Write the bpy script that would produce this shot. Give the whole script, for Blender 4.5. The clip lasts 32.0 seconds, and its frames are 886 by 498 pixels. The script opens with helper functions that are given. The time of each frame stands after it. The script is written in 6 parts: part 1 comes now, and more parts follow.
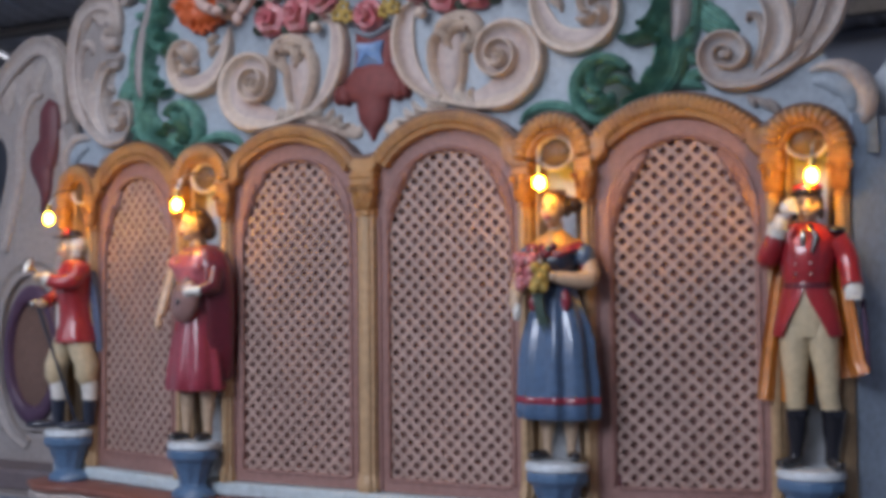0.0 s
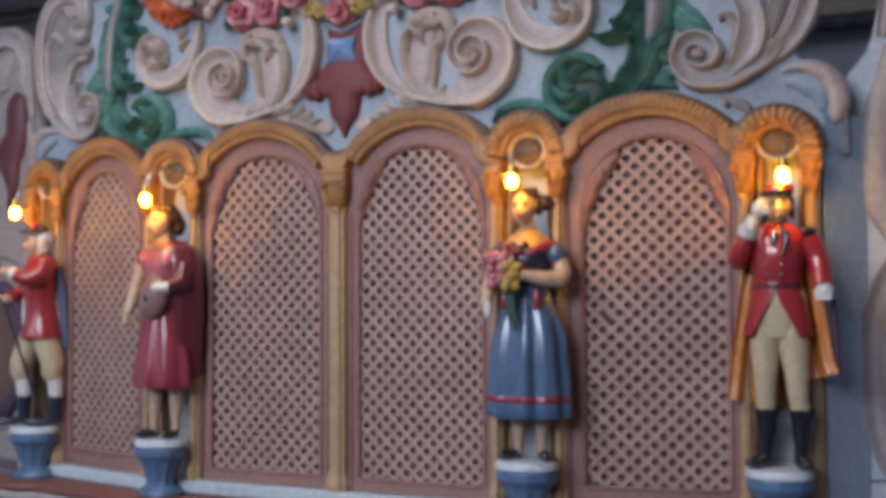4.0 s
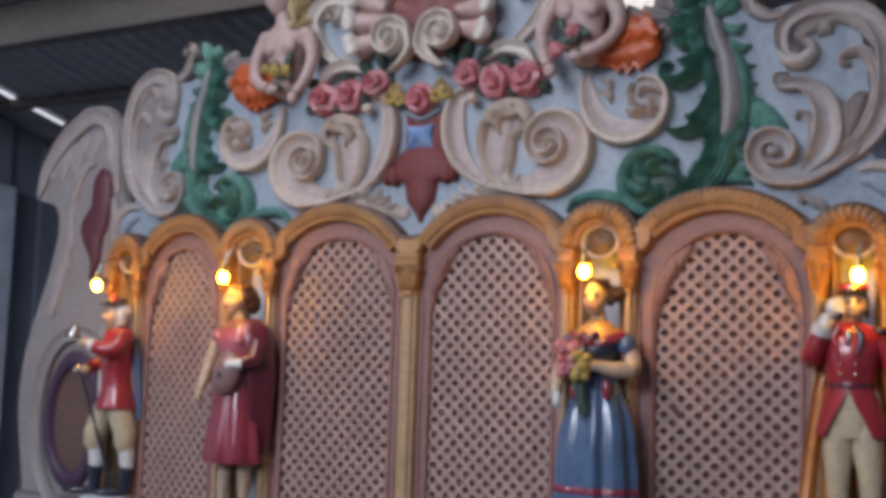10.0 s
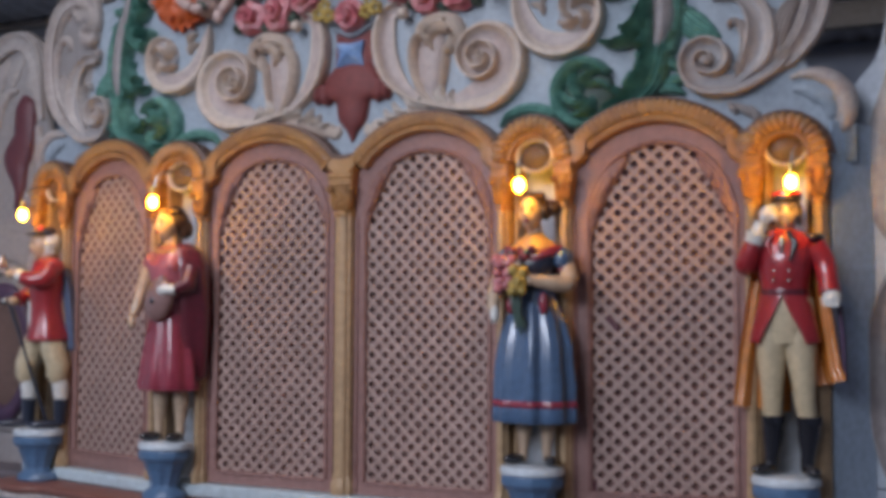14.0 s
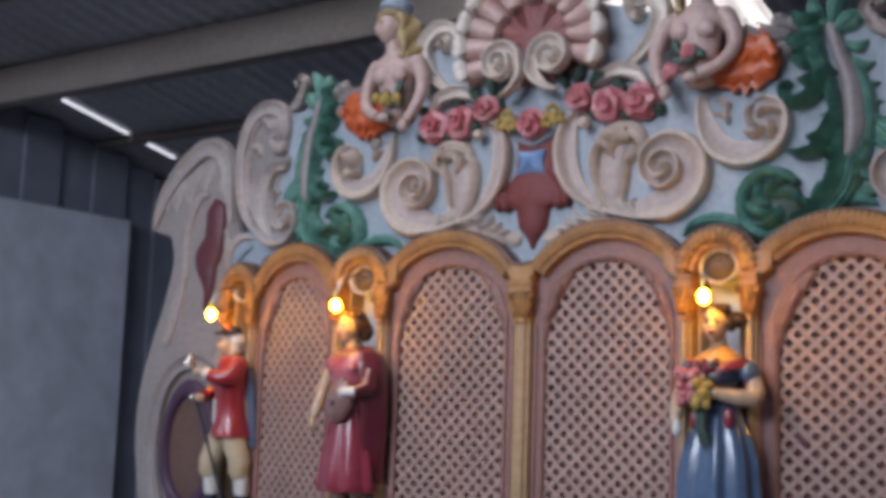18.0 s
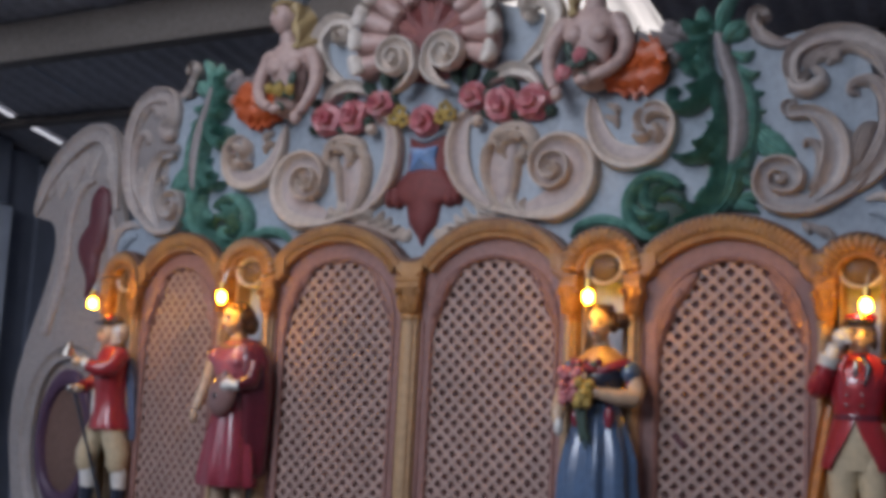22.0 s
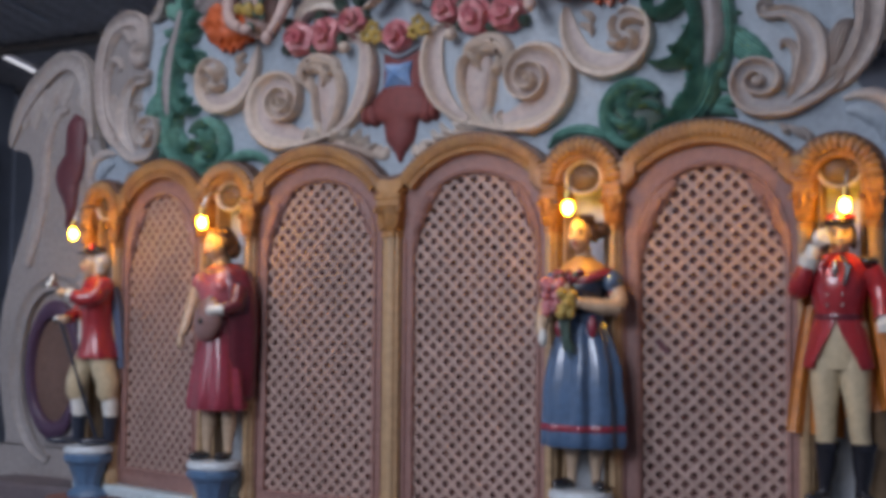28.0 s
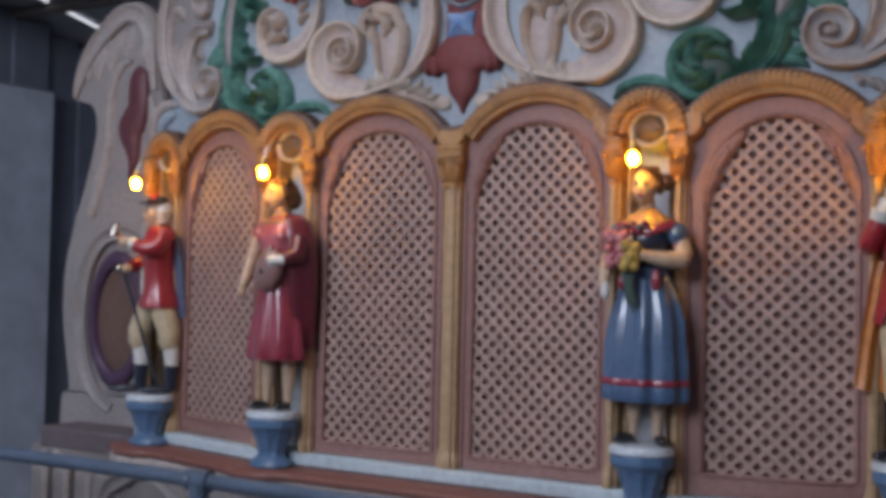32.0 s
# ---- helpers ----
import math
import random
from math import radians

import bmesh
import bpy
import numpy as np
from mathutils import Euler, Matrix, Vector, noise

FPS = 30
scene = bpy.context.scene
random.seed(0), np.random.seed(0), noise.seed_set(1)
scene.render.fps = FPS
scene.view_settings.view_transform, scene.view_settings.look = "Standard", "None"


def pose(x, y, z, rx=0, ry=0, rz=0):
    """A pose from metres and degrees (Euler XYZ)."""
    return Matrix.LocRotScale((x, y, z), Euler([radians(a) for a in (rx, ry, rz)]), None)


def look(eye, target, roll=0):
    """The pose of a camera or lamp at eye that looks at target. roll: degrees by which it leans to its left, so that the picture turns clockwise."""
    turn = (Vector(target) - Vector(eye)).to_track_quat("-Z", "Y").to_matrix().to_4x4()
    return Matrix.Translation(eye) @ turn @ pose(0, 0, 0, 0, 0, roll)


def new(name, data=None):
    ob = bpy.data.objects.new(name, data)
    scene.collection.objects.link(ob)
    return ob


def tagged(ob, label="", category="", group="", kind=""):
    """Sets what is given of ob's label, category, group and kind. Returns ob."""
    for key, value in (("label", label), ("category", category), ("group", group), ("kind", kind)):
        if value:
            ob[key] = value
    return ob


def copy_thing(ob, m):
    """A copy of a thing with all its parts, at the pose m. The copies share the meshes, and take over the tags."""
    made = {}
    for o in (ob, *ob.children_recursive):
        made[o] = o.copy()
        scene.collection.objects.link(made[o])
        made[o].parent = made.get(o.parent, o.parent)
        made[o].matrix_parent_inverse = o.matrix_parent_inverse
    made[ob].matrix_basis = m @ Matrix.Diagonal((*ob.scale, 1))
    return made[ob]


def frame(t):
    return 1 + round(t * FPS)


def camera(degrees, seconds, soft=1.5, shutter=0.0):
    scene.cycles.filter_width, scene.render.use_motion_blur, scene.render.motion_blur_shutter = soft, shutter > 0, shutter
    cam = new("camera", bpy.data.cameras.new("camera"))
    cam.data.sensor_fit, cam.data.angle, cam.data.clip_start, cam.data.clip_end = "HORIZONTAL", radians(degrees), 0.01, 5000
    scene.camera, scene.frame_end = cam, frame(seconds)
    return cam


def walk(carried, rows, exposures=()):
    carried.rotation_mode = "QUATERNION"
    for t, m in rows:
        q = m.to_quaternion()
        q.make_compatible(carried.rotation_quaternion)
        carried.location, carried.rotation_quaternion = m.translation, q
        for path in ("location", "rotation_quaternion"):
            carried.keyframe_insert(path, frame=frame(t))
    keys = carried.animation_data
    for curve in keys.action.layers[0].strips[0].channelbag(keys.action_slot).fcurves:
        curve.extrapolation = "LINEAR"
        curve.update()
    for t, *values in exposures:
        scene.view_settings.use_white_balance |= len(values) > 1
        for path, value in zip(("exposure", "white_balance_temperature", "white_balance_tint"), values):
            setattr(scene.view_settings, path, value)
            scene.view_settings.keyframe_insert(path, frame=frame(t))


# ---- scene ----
LIFT = 1.99  # height of the arch valleys of the organ front over the floor
cam = camera(40.4, 32.0, soft=4.9)
# seconds, x, y, z (from the valley of the middle arches), then the turns about x, y and z
ROWS = [
    (0.0, 1.656, -2.725, -0.389, 92.47, 0.62, 27.76),
    (0.5, 1.652, -2.710, -0.401, 91.84, -0.27, 28.36),
    (1.0, 1.638, -2.715, -0.405, 91.70, -0.58, 28.17),
    (1.5, 1.622, -2.716, -0.397, 91.59, -0.31, 27.52),
    (2.0, 1.626, -2.720, -0.394, 91.78, -0.35, 25.55),
    (2.5, 1.636, -2.715, -0.385, 91.98, -0.51, 25.85),
    (3.0, 1.646, -2.716, -0.383, 92.17, -0.33, 25.74),
    (3.5, 1.646, -2.715, -0.383, 92.17, 0.26, 26.08),
    (5.5, 1.665, -2.695, -0.405, 92.91, -0.37, 27.11),
    (6.0, 1.666, -2.690, -0.400, 92.49, 0.22, 26.71),
    (6.5, 1.667, -2.689, -0.395, 93.48, 0.06, 26.81),
    (7.0, 1.663, -2.691, -0.388, 94.01, -0.16, 26.66),
    (7.5, 1.655, -2.697, -0.388, 95.96, -0.48, 26.73),
    (8.0, 1.648, -2.702, -0.380, 96.40, -1.02, 26.63),
    (8.5, 1.648, -2.714, -0.355, 96.75, -2.46, 27.40),
    (9.0, 1.650, -2.726, -0.365, 97.08, -1.80, 27.27),
    (9.5, 1.654, -2.730, -0.355, 96.43, -2.08, 28.19),
    (10.0, 1.654, -2.745, -0.373, 96.08, -1.81, 29.45),
    (10.5, 1.645, -2.743, -0.385, 95.59, -0.41, 30.23),
    (11.0, 1.629, -2.745, -0.400, 94.55, -0.62, 30.05),
    (11.5, 1.631, -2.753, -0.402, 94.42, -1.19, 29.72),
    (12.0, 1.636, -2.749, -0.404, 93.68, -0.80, 28.26),
    (12.5, 1.636, -2.747, -0.408, 93.77, -0.55, 28.23),
    (13.0, 1.640, -2.731, -0.409, 93.61, -0.66, 26.93),
    (13.5, 1.640, -2.723, -0.410, 93.23, -0.63, 26.43),
    (15.5, 1.658, -2.681, -0.416, 92.77, 1.30, 27.20),
    (16.0, 1.642, -2.686, -0.394, 92.43, -0.15, 25.32),
    (16.5, 1.637, -2.697, -0.381, 92.81, -0.01, 26.85),
    (17.0, 1.624, -2.711, -0.383, 94.36, -0.26, 30.23),
    (17.5, 1.611, -2.721, -0.376, 95.48, -1.41, 32.82),
    (18.0, 1.613, -2.736, -0.382, 97.39, -1.89, 34.28),
    (18.5, 1.616, -2.741, -0.383, 97.92, -1.91, 34.55),
    (19.0, 1.615, -2.761, -0.387, 98.85, -2.34, 34.57),
    (19.5, 1.618, -2.753, -0.377, 100.00, -2.50, 34.74),
    (20.0, 1.620, -2.762, -0.384, 101.30, -2.98, 34.71),
    (20.5, 1.627, -2.752, -0.388, 102.77, -3.14, 34.72),
    (21.0, 1.632, -2.749, -0.394, 103.01, -3.05, 32.49),
    (21.5, 1.628, -2.747, -0.392, 99.78, -2.59, 30.44),
    (22.0, 1.619, -2.723, -0.388, 97.53, -2.88, 29.04),
    (22.5, 1.625, -2.703, -0.373, 96.39, -1.25, 29.53),
    (23.0, 1.639, -2.710, -0.376, 95.58, -0.72, 31.49),
    (23.5, 1.643, -2.713, -0.389, 95.71, -0.39, 33.97),
    (24.0, 1.648, -2.699, -0.394, 95.79, -0.41, 34.65),
    (24.5, 1.645, -2.690, -0.397, 96.07, 0.12, 32.23),
    (25.0, 1.645, -2.692, -0.401, 96.12, 0.57, 27.86),
    (25.5, 1.651, -2.693, -0.381, 95.46, 0.16, 26.82),
    (27.5, 1.638, -2.713, -0.380, 93.61, -0.24, 28.22),
    (28.0, 1.631, -2.710, -0.376, 93.35, -0.45, 28.65),
    (28.5, 1.626, -2.706, -0.377, 92.67, -0.29, 29.10),
    (29.0, 1.626, -2.699, -0.388, 92.68, 0.13, 30.13),
    (29.5, 1.622, -2.702, -0.388, 92.33, 0.34, 31.02),
    (30.0, 1.624, -2.695, -0.392, 92.30, -0.13, 31.44),
    (30.5, 1.638, -2.716, -0.384, 91.61, 0.00, 33.64),
    (31.0, 1.638, -2.705, -0.408, 91.84, -1.08, 34.04),
    (31.5, 1.621, -2.708, -0.402, 91.31, -0.89, 31.41),
    (32.0, 1.609, -2.690, -0.406, 91.59, -1.23, 31.35),
]
walk(cam, [(t, pose(x, y, z + LIFT, rx, ry, rz)) for t, x, y, z, rx, ry, rz in ROWS], [(0.0, 0.38, 6480, 20), (6.0, 0.38, 6480, 20), (13.0, 0.28, 6480, 20), (17.0, 0.32, 6480, 20), (20.2, 0.43, 6480, 20), (22.0, -0.02, 6480, 20), (23.4, 0.16, 6480, 20), (25.5, 0.18, 6480, 20), (32.0, 0.15, 6480, 20)])

# ---- light ----
world = bpy.data.worlds.new("world")
scene.world = world
world.use_nodes = True
wn = world.node_tree.nodes
sky = wn.new("ShaderNodeTexSky")
sky.sky_type, sky.sun_disc = "NISHITA", False
sky.sun_elevation, sky.sun_rotation = radians(38), radians(200)
world.node_tree.links.new(sky.outputs[0], wn["Background"].inputs[0])
wn["Background"].inputs[1].default_value = 0.12


def area_lamp(name, m, w, h, power, colour):
    data = bpy.data.lights.new(name, "AREA")
    data.shape, data.size, data.size_y, data.energy, data.color = "RECTANGLE", w, h, power, colour
    ob = new(name, data)
    ob.matrix_world = m
    return ob


# daylight through the wide opening of the hall behind the camera
area_lamp("window_daylight", look((-0.6, -6.85, 4.1), (-0.5, 0, 2.3)), 3.8, 1.7, 182, (0.78, 0.89, 1.0))
# daylight through the strip of translucent roof sheets
area_lamp("skylight_daylight", pose(-0.55, -2.5, 4.10, -11.3), 0.95, 2.2, 46, (0.80, 0.90, 1.0))

# ---- materials ----


def mat(name, colour, rough=0.5, metal=0.0, dark=0.55, stain=0.35, big=3.0, fine=60.0, bump=0.15, wear=None, coat=0.0, spread=0.0, polish=0.2):
    """Painted or raw surface: stains at a large scale, grain at a small one, fine relief."""
    m = bpy.data.materials.new(name)
    m.use_nodes = True
    nt, n = m.node_tree, m.node_tree.nodes
    b = n["Principled BSDF"]
    co = n.new("ShaderNodeTexCoord")
    n1, n2 = n.new("ShaderNodeTexNoise"), n.new("ShaderNodeTexNoise")
    n1.inputs["Scale"].default_value, n1.inputs["Detail"].default_value = big, 6
    n2.inputs["Scale"].default_value, n2.inputs["Detail"].default_value = fine, 4
    r1 = n.new("ShaderNodeMapRange")
    r1.inputs[1].default_value, r1.inputs[2].default_value, r1.inputs[3].default_value, r1.inputs[4].default_value = 0.42, 0.72, 0.0, stain
    mx = n.new("ShaderNodeMix")
    mx.data_type = "RGBA"
    mx.inputs[6].default_value = (*colour, 1)
    mx.inputs[7].default_value = (*(wear or [c * dark for c in colour]), 1)
    hv = n.new("ShaderNodeHueSaturation")
    r2 = n.new("ShaderNodeMapRange")
    r2.inputs[1].default_value, r2.inputs[2].default_value, r2.inputs[3].default_value, r2.inputs[4].default_value = 0.3, 0.7, 0.86, 1.12
    link = nt.links.new
    for q in (n1, n2):
        link(co.outputs["Object"], q.inputs["Vector"])
    link(n1.outputs[0], r1.inputs[0])
    link(r1.outputs[0], mx.inputs[0])
    link(n2.outputs[0], r2.inputs[0])
    link(mx.outputs[2], hv.inputs["Color"])
    if spread:
        oi = n.new("ShaderNodeObjectInfo")
        r3 = n.new("ShaderNodeMapRange")
        r3.inputs[3].default_value, r3.inputs[4].default_value = 1 - spread, 1 + spread
        ml = n.new("ShaderNodeMath")
        ml.operation = "MULTIPLY"
        link(oi.outputs["Random"], r3.inputs[0])
        link(r2.outputs[0], ml.inputs[0])
        link(r3.outputs[0], ml.inputs[1])
        link(ml.outputs[0], hv.inputs["Value"])
    else:
        link(r2.outputs[0], hv.inputs["Value"])
    link(hv.outputs[0], b.inputs["Base Color"])
    b.inputs["Roughness"].default_value, b.inputs["Metallic"].default_value = rough, metal
    b.inputs["Coat Weight"].default_value = coat
    b.inputs["Coat Roughness"].default_value = polish
    bp = n.new("ShaderNodeBump")
    bp.inputs["Strength"].default_value, bp.inputs["Distance"].default_value = bump, 0.004
    link(n2.outputs[0], bp.inputs["Height"])
    link(bp.outputs[0], b.inputs["Normal"])
    return m


def glow(name, colour, strength):
    m = bpy.data.materials.new(name)
    m.use_nodes = True
    b = m.node_tree.nodes["Principled BSDF"]
    b.inputs["Base Color"].default_value = (*colour, 1)
    b.inputs["Emission Color"].default_value = (*colour, 1)
    b.inputs["Emission Strength"].default_value = strength
    return m


CREAM = mat("cream_paint", (0.57, 0.475, 0.40), 0.45, stain=0.35, big=9, wear=(0.46, 0.34, 0.29))
# cream and beige darkened for the shade in carved channels, tinted mauve and grey
RECESS = mat("mauve_grey_shaded_recess_paint", (0.43, 0.345, 0.32), 0.5, stain=0.5, big=10, wear=(0.48, 0.41, 0.38))
DULLREC = mat("grey_shaded_recess_paint", (0.36, 0.335, 0.335), 0.5, stain=0.5, big=10, wear=(0.40, 0.36, 0.34))
BEIGE = mat("beige_paint", (0.45, 0.40, 0.375), 0.5, stain=0.6, big=9, wear=(0.27, 0.21, 0.20))
WHITE = mat("old_white_paint", (0.66, 0.60, 0.54), 0.42, stain=0.25, big=8, wear=(0.45, 0.33, 0.28))
SKYBLUE = mat("light_blue_paint", (0.31, 0.365, 0.42), 0.5, stain=0.5, big=5, wear=(0.35, 0.39, 0.43))
GREYBLUE = mat("grey_blue_paint", (0.30, 0.37, 0.46), 0.5, stain=0.4, big=4)
DUSKBLUE = mat("dusk_blue_paint", (0.10, 0.135, 0.22), 0.45, coat=0.3, stain=0.4, big=8)
GREEN = mat("sea_green_paint", (0.098, 0.248, 0.205), 0.5, stain=0.9, big=30, wear=(0.17, 0.37, 0.31))
STEM = mat("grey_stem_paint", (0.27, 0.24, 0.24), 0.45, stain=0.5, big=10)
SHIELD = mat("oxblood_paint", (0.20, 0.045, 0.042), 0.65, stain=0.4, big=8)
JEWEL = mat("blue_jewel_paint", (0.15, 0.28, 0.52), 0.3, coat=0.3, stain=0.8, big=26, wear=(0.36, 0.48, 0.66))
GOLD = mat("old_gold_paint", (0.41, 0.215, 0.080), 0.45, stain=0.8, big=16, wear=(0.25, 0.115, 0.060), bump=0.3)
OCHRE = mat("ochre_paint", (0.44, 0.295, 0.165), 0.5, stain=0.4, big=8, wear=(0.32, 0.20, 0.11))
BROWN = mat("dark_brown_paint", (0.13, 0.065, 0.045), 0.5)
MAUVE = mat("mauve_paint", (0.30, 0.165, 0.145), 0.5, stain=0.4, big=5, wear=(0.24, 0.12, 0.10))
SLAT = mat("pink_lattice_paint", (0.42, 0.285, 0.245), 0.5, stain=0.3, big=6, spread=0.06)
INSIDE = mat("dark_cloth", (0.245, 0.126, 0.115), 0.9)
NICHE = mat("pale_niche_paint", (0.56, 0.60, 0.64), 0.5, stain=0.3, big=6)
PINK = mat("rose_pink_paint", (0.46, 0.115, 0.14), 0.4, stain=0.9, big=34, wear=(0.62, 0.32, 0.32), coat=0.2)
YELLOW = mat("flower_yellow_paint", (0.44, 0.30, 0.07), 0.45, stain=0.8, big=40, wear=(0.22, 0.15, 0.05))
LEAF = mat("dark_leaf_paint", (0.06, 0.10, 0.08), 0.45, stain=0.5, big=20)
SHELL = mat("shell_pink_paint", (0.55, 0.40, 0.365), 0.45, stain=0.5, big=9, wear=(0.48, 0.23, 0.20))
SHELLPINK = mat("shell_rose_paint", (0.40, 0.17, 0.155), 0.45, stain=0.5, big=12, wear=(0.52, 0.33, 0.29))
DEEP = mat("shell_red_paint", (0.22, 0.065, 0.06), 0.45, stain=0.5, big=14)
ORANGE = mat("orange_paint", (0.52, 0.10, 0.025), 0.4, stain=0.4, big=12)
SKIN = mat("skin_paint", (0.54, 0.39, 0.27), 0.35, stain=0.25, big=10, coat=0.3)
# skin colour with the amber glow of the niche lamp mixed in
LAMPSKIN = mat("lamplit_golden_skin_paint", (0.52, 0.27, 0.085), 0.35, stain=0.25, big=10, coat=0.4)
PALESKIN = mat("pale_skin_paint", (0.50, 0.365, 0.33), 0.45, stain=0.5, big=12, wear=(0.40, 0.25, 0.22))
HAIR = mat("brown_hair_paint", (0.05, 0.028, 0.02), 0.35, coat=0.3)
BLOND = mat("blond_hair_paint", (0.42, 0.31, 0.15), 0.45, stain=0.5, big=30)
RED = mat("gloss_red_paint", (0.36, 0.022, 0.03), 0.35, coat=1.0, polish=0.10, bump=0.06, stain=0.3, big=8)
WINE = mat("gloss_wine_paint", (0.125, 0.013, 0.024), 0.35, coat=0.9, polish=0.10, bump=0.06, stain=0.3, big=8)
ROSEDRESS = mat("gloss_pink_red_paint", (0.29, 0.028, 0.05), 0.38, coat=1.0, polish=0.10, bump=0.06, stain=0.3, big=10)
ROSEBODICE = mat("gloss_rose_paint", (0.42, 0.10, 0.12), 0.38, coat=0.9, polish=0.10, bump=0.06, stain=0.3, big=10)
BLUE = mat("gloss_blue_paint", (0.066, 0.125, 0.225), 0.34, coat=1.0, polish=0.10, bump=0.06, stain=0.5, big=9, wear=(0.05, 0.09, 0.17))
NAVY = mat("dark_blue_paint", (0.018, 0.024, 0.044), 0.35, coat=0.8, polish=0.10, bump=0.06)
BLACK = mat("gloss_black_paint", (0.014, 0.014, 0.02), 0.22, coat=1.0, polish=0.10, bump=0.06)
BUFF = mat("buff_paint", (0.56, 0.45, 0.29), 0.4, stain=0.25, big=8, coat=0.5, polish=0.10, bump=0.06)
OFFWHITE = mat("off_white_gloss_paint", (0.66, 0.64, 0.60), 0.35, coat=0.4)
SILVER = mat("silver_paint", (0.55, 0.53, 0.50), 0.25, metal=0.9)
LUTE = mat("lute_brown_paint", (0.27, 0.15, 0.135), 0.35, coat=0.9, polish=0.10, bump=0.06)
CAPE = mat("orange_cape_paint", (0.56, 0.19, 0.03), 0.35, coat=0.8, polish=0.10, bump=0.06, stain=0.35, big=9)
PEDBLUE = mat("pedestal_blue_paint", (0.085, 0.165, 0.285), 0.4, stain=0.4, big=9, coat=0.3)
PEDTOP = mat("pedestal_white_paint", (0.55, 0.60, 0.64), 0.4, stain=0.3, big=10)
SHELFRED = mat("red_brown_shelf_paint", (0.21, 0.085, 0.065), 0.45, stain=0.5, big=6, wear=(0.14, 0.05, 0.04))
LEDGE = mat("pale_ledge_paint", (0.47, 0.56, 0.60), 0.45, stain=0.3, big=5)
PURPLE = mat("plum_paint", (0.07, 0.035, 0.075), 0.5)
DRUM = mat("brown_drum_skin", (0.13, 0.075, 0.06), 0.6, stain=0.4, big=6)
ROOFM = mat("galvanised_roof_sheet", (0.54, 0.54, 0.58), 0.7, stain=0.5, big=1.2, fine=30)
BEAM = mat("brown_timber", (0.27, 0.235, 0.21), 0.7, stain=0.5, big=2, fine=40)
WALLPALE = mat("pale_grey_wall_paint", (0.72, 0.79, 0.90), 0.7, stain=0.35, big=0.7, fine=5, bump=0.03)
WALLDARK = mat("dark_blue_grey_wall", (0.23, 0.255, 0.32), 0.8, stain=0.5, big=1.5, fine=6)
LOWFRONT = mat("weathered_lower_front_paint", (0.27, 0.245, 0.235), 0.6, stain=0.5, big=4, wear=(0.16, 0.13, 0.13))
LOWER = mat("dull_plum_paint", (0.13, 0.105, 0.115), 0.6, stain=0.5, big=4)
FLAME = mat("dark_crimson_paint", (0.115, 0.030, 0.040), 0.5, stain=0.4, big=8)
PALEBLUE = mat("pale_blue_paint", (0.44, 0.55, 0.67), 0.5, stain=0.3, big=4)
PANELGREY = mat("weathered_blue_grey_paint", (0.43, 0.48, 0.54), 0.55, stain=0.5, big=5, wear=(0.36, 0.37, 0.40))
# browner panel paint of the left side, darkened for the dimmer light there
PANELDIM = mat("weathered_dim_brown_grey_paint", (0.28, 0.255, 0.25), 0.55, stain=0.6, big=7, wear=(0.21, 0.185, 0.18))
BOSS = mat("dark_gold_boss_paint", (0.13, 0.080, 0.038), 0.5, stain=0.4, big=12)
PANELBAND = mat("weathered_beige_band", (0.35, 0.315, 0.30), 0.5, stain=0.55, big=9, wear=(0.24, 0.19, 0.19))
FLOORM = mat("grey_concrete", (0.065, 0.065, 0.065), 0.7, stain=0.5, big=1.5, fine=40)
PIPE = mat("blue_grey_pipe_paint", (0.09, 0.125, 0.18), 0.32, stain=0.4, big=8)
BRASS = mat("brass", (0.60, 0.40, 0.12), 0.3, metal=1.0)
BULB = glow("lit_amber_bulb", (1.0, 0.46, 0.010), 172.0)
DAYPANE = glow("daylit_roof_sheet", (1.0, 0.97, 0.90), 3.0)
GAPLIGHT = glow("dim_daylight_slit", (0.90, 0.95, 1.0), 0.75)
# dirt on the translucent sheet holds back some of the daylight
nt = DAYPANE.node_tree
dirt, span, where = nt.nodes.new("ShaderNodeTexNoise"), nt.nodes.new("ShaderNodeMapRange"), nt.nodes.new("ShaderNodeTexCoord")
stretch = nt.nodes.new("ShaderNodeMapping")
stretch.inputs["Scale"].default_value = (9.0, 0.8, 1.0)
dirt.inputs["Scale"].default_value, dirt.inputs["Detail"].default_value = 1.3, 7
span.inputs[1].default_value, span.inputs[2].default_value, span.inputs[3].default_value, span.inputs[4].default_value = 0.36, 0.66, 1.25, 0.42
nt.links.new(where.outputs["Object"], stretch.inputs["Vector"])
nt.links.new(stretch.outputs[0], dirt.inputs["Vector"])
nt.links.new(dirt.outputs[0], span.inputs[0])
nt.links.new(span.outputs[0], nt.nodes["Principled BSDF"].inputs["Emission Strength"])

# ---- mesh helpers ----


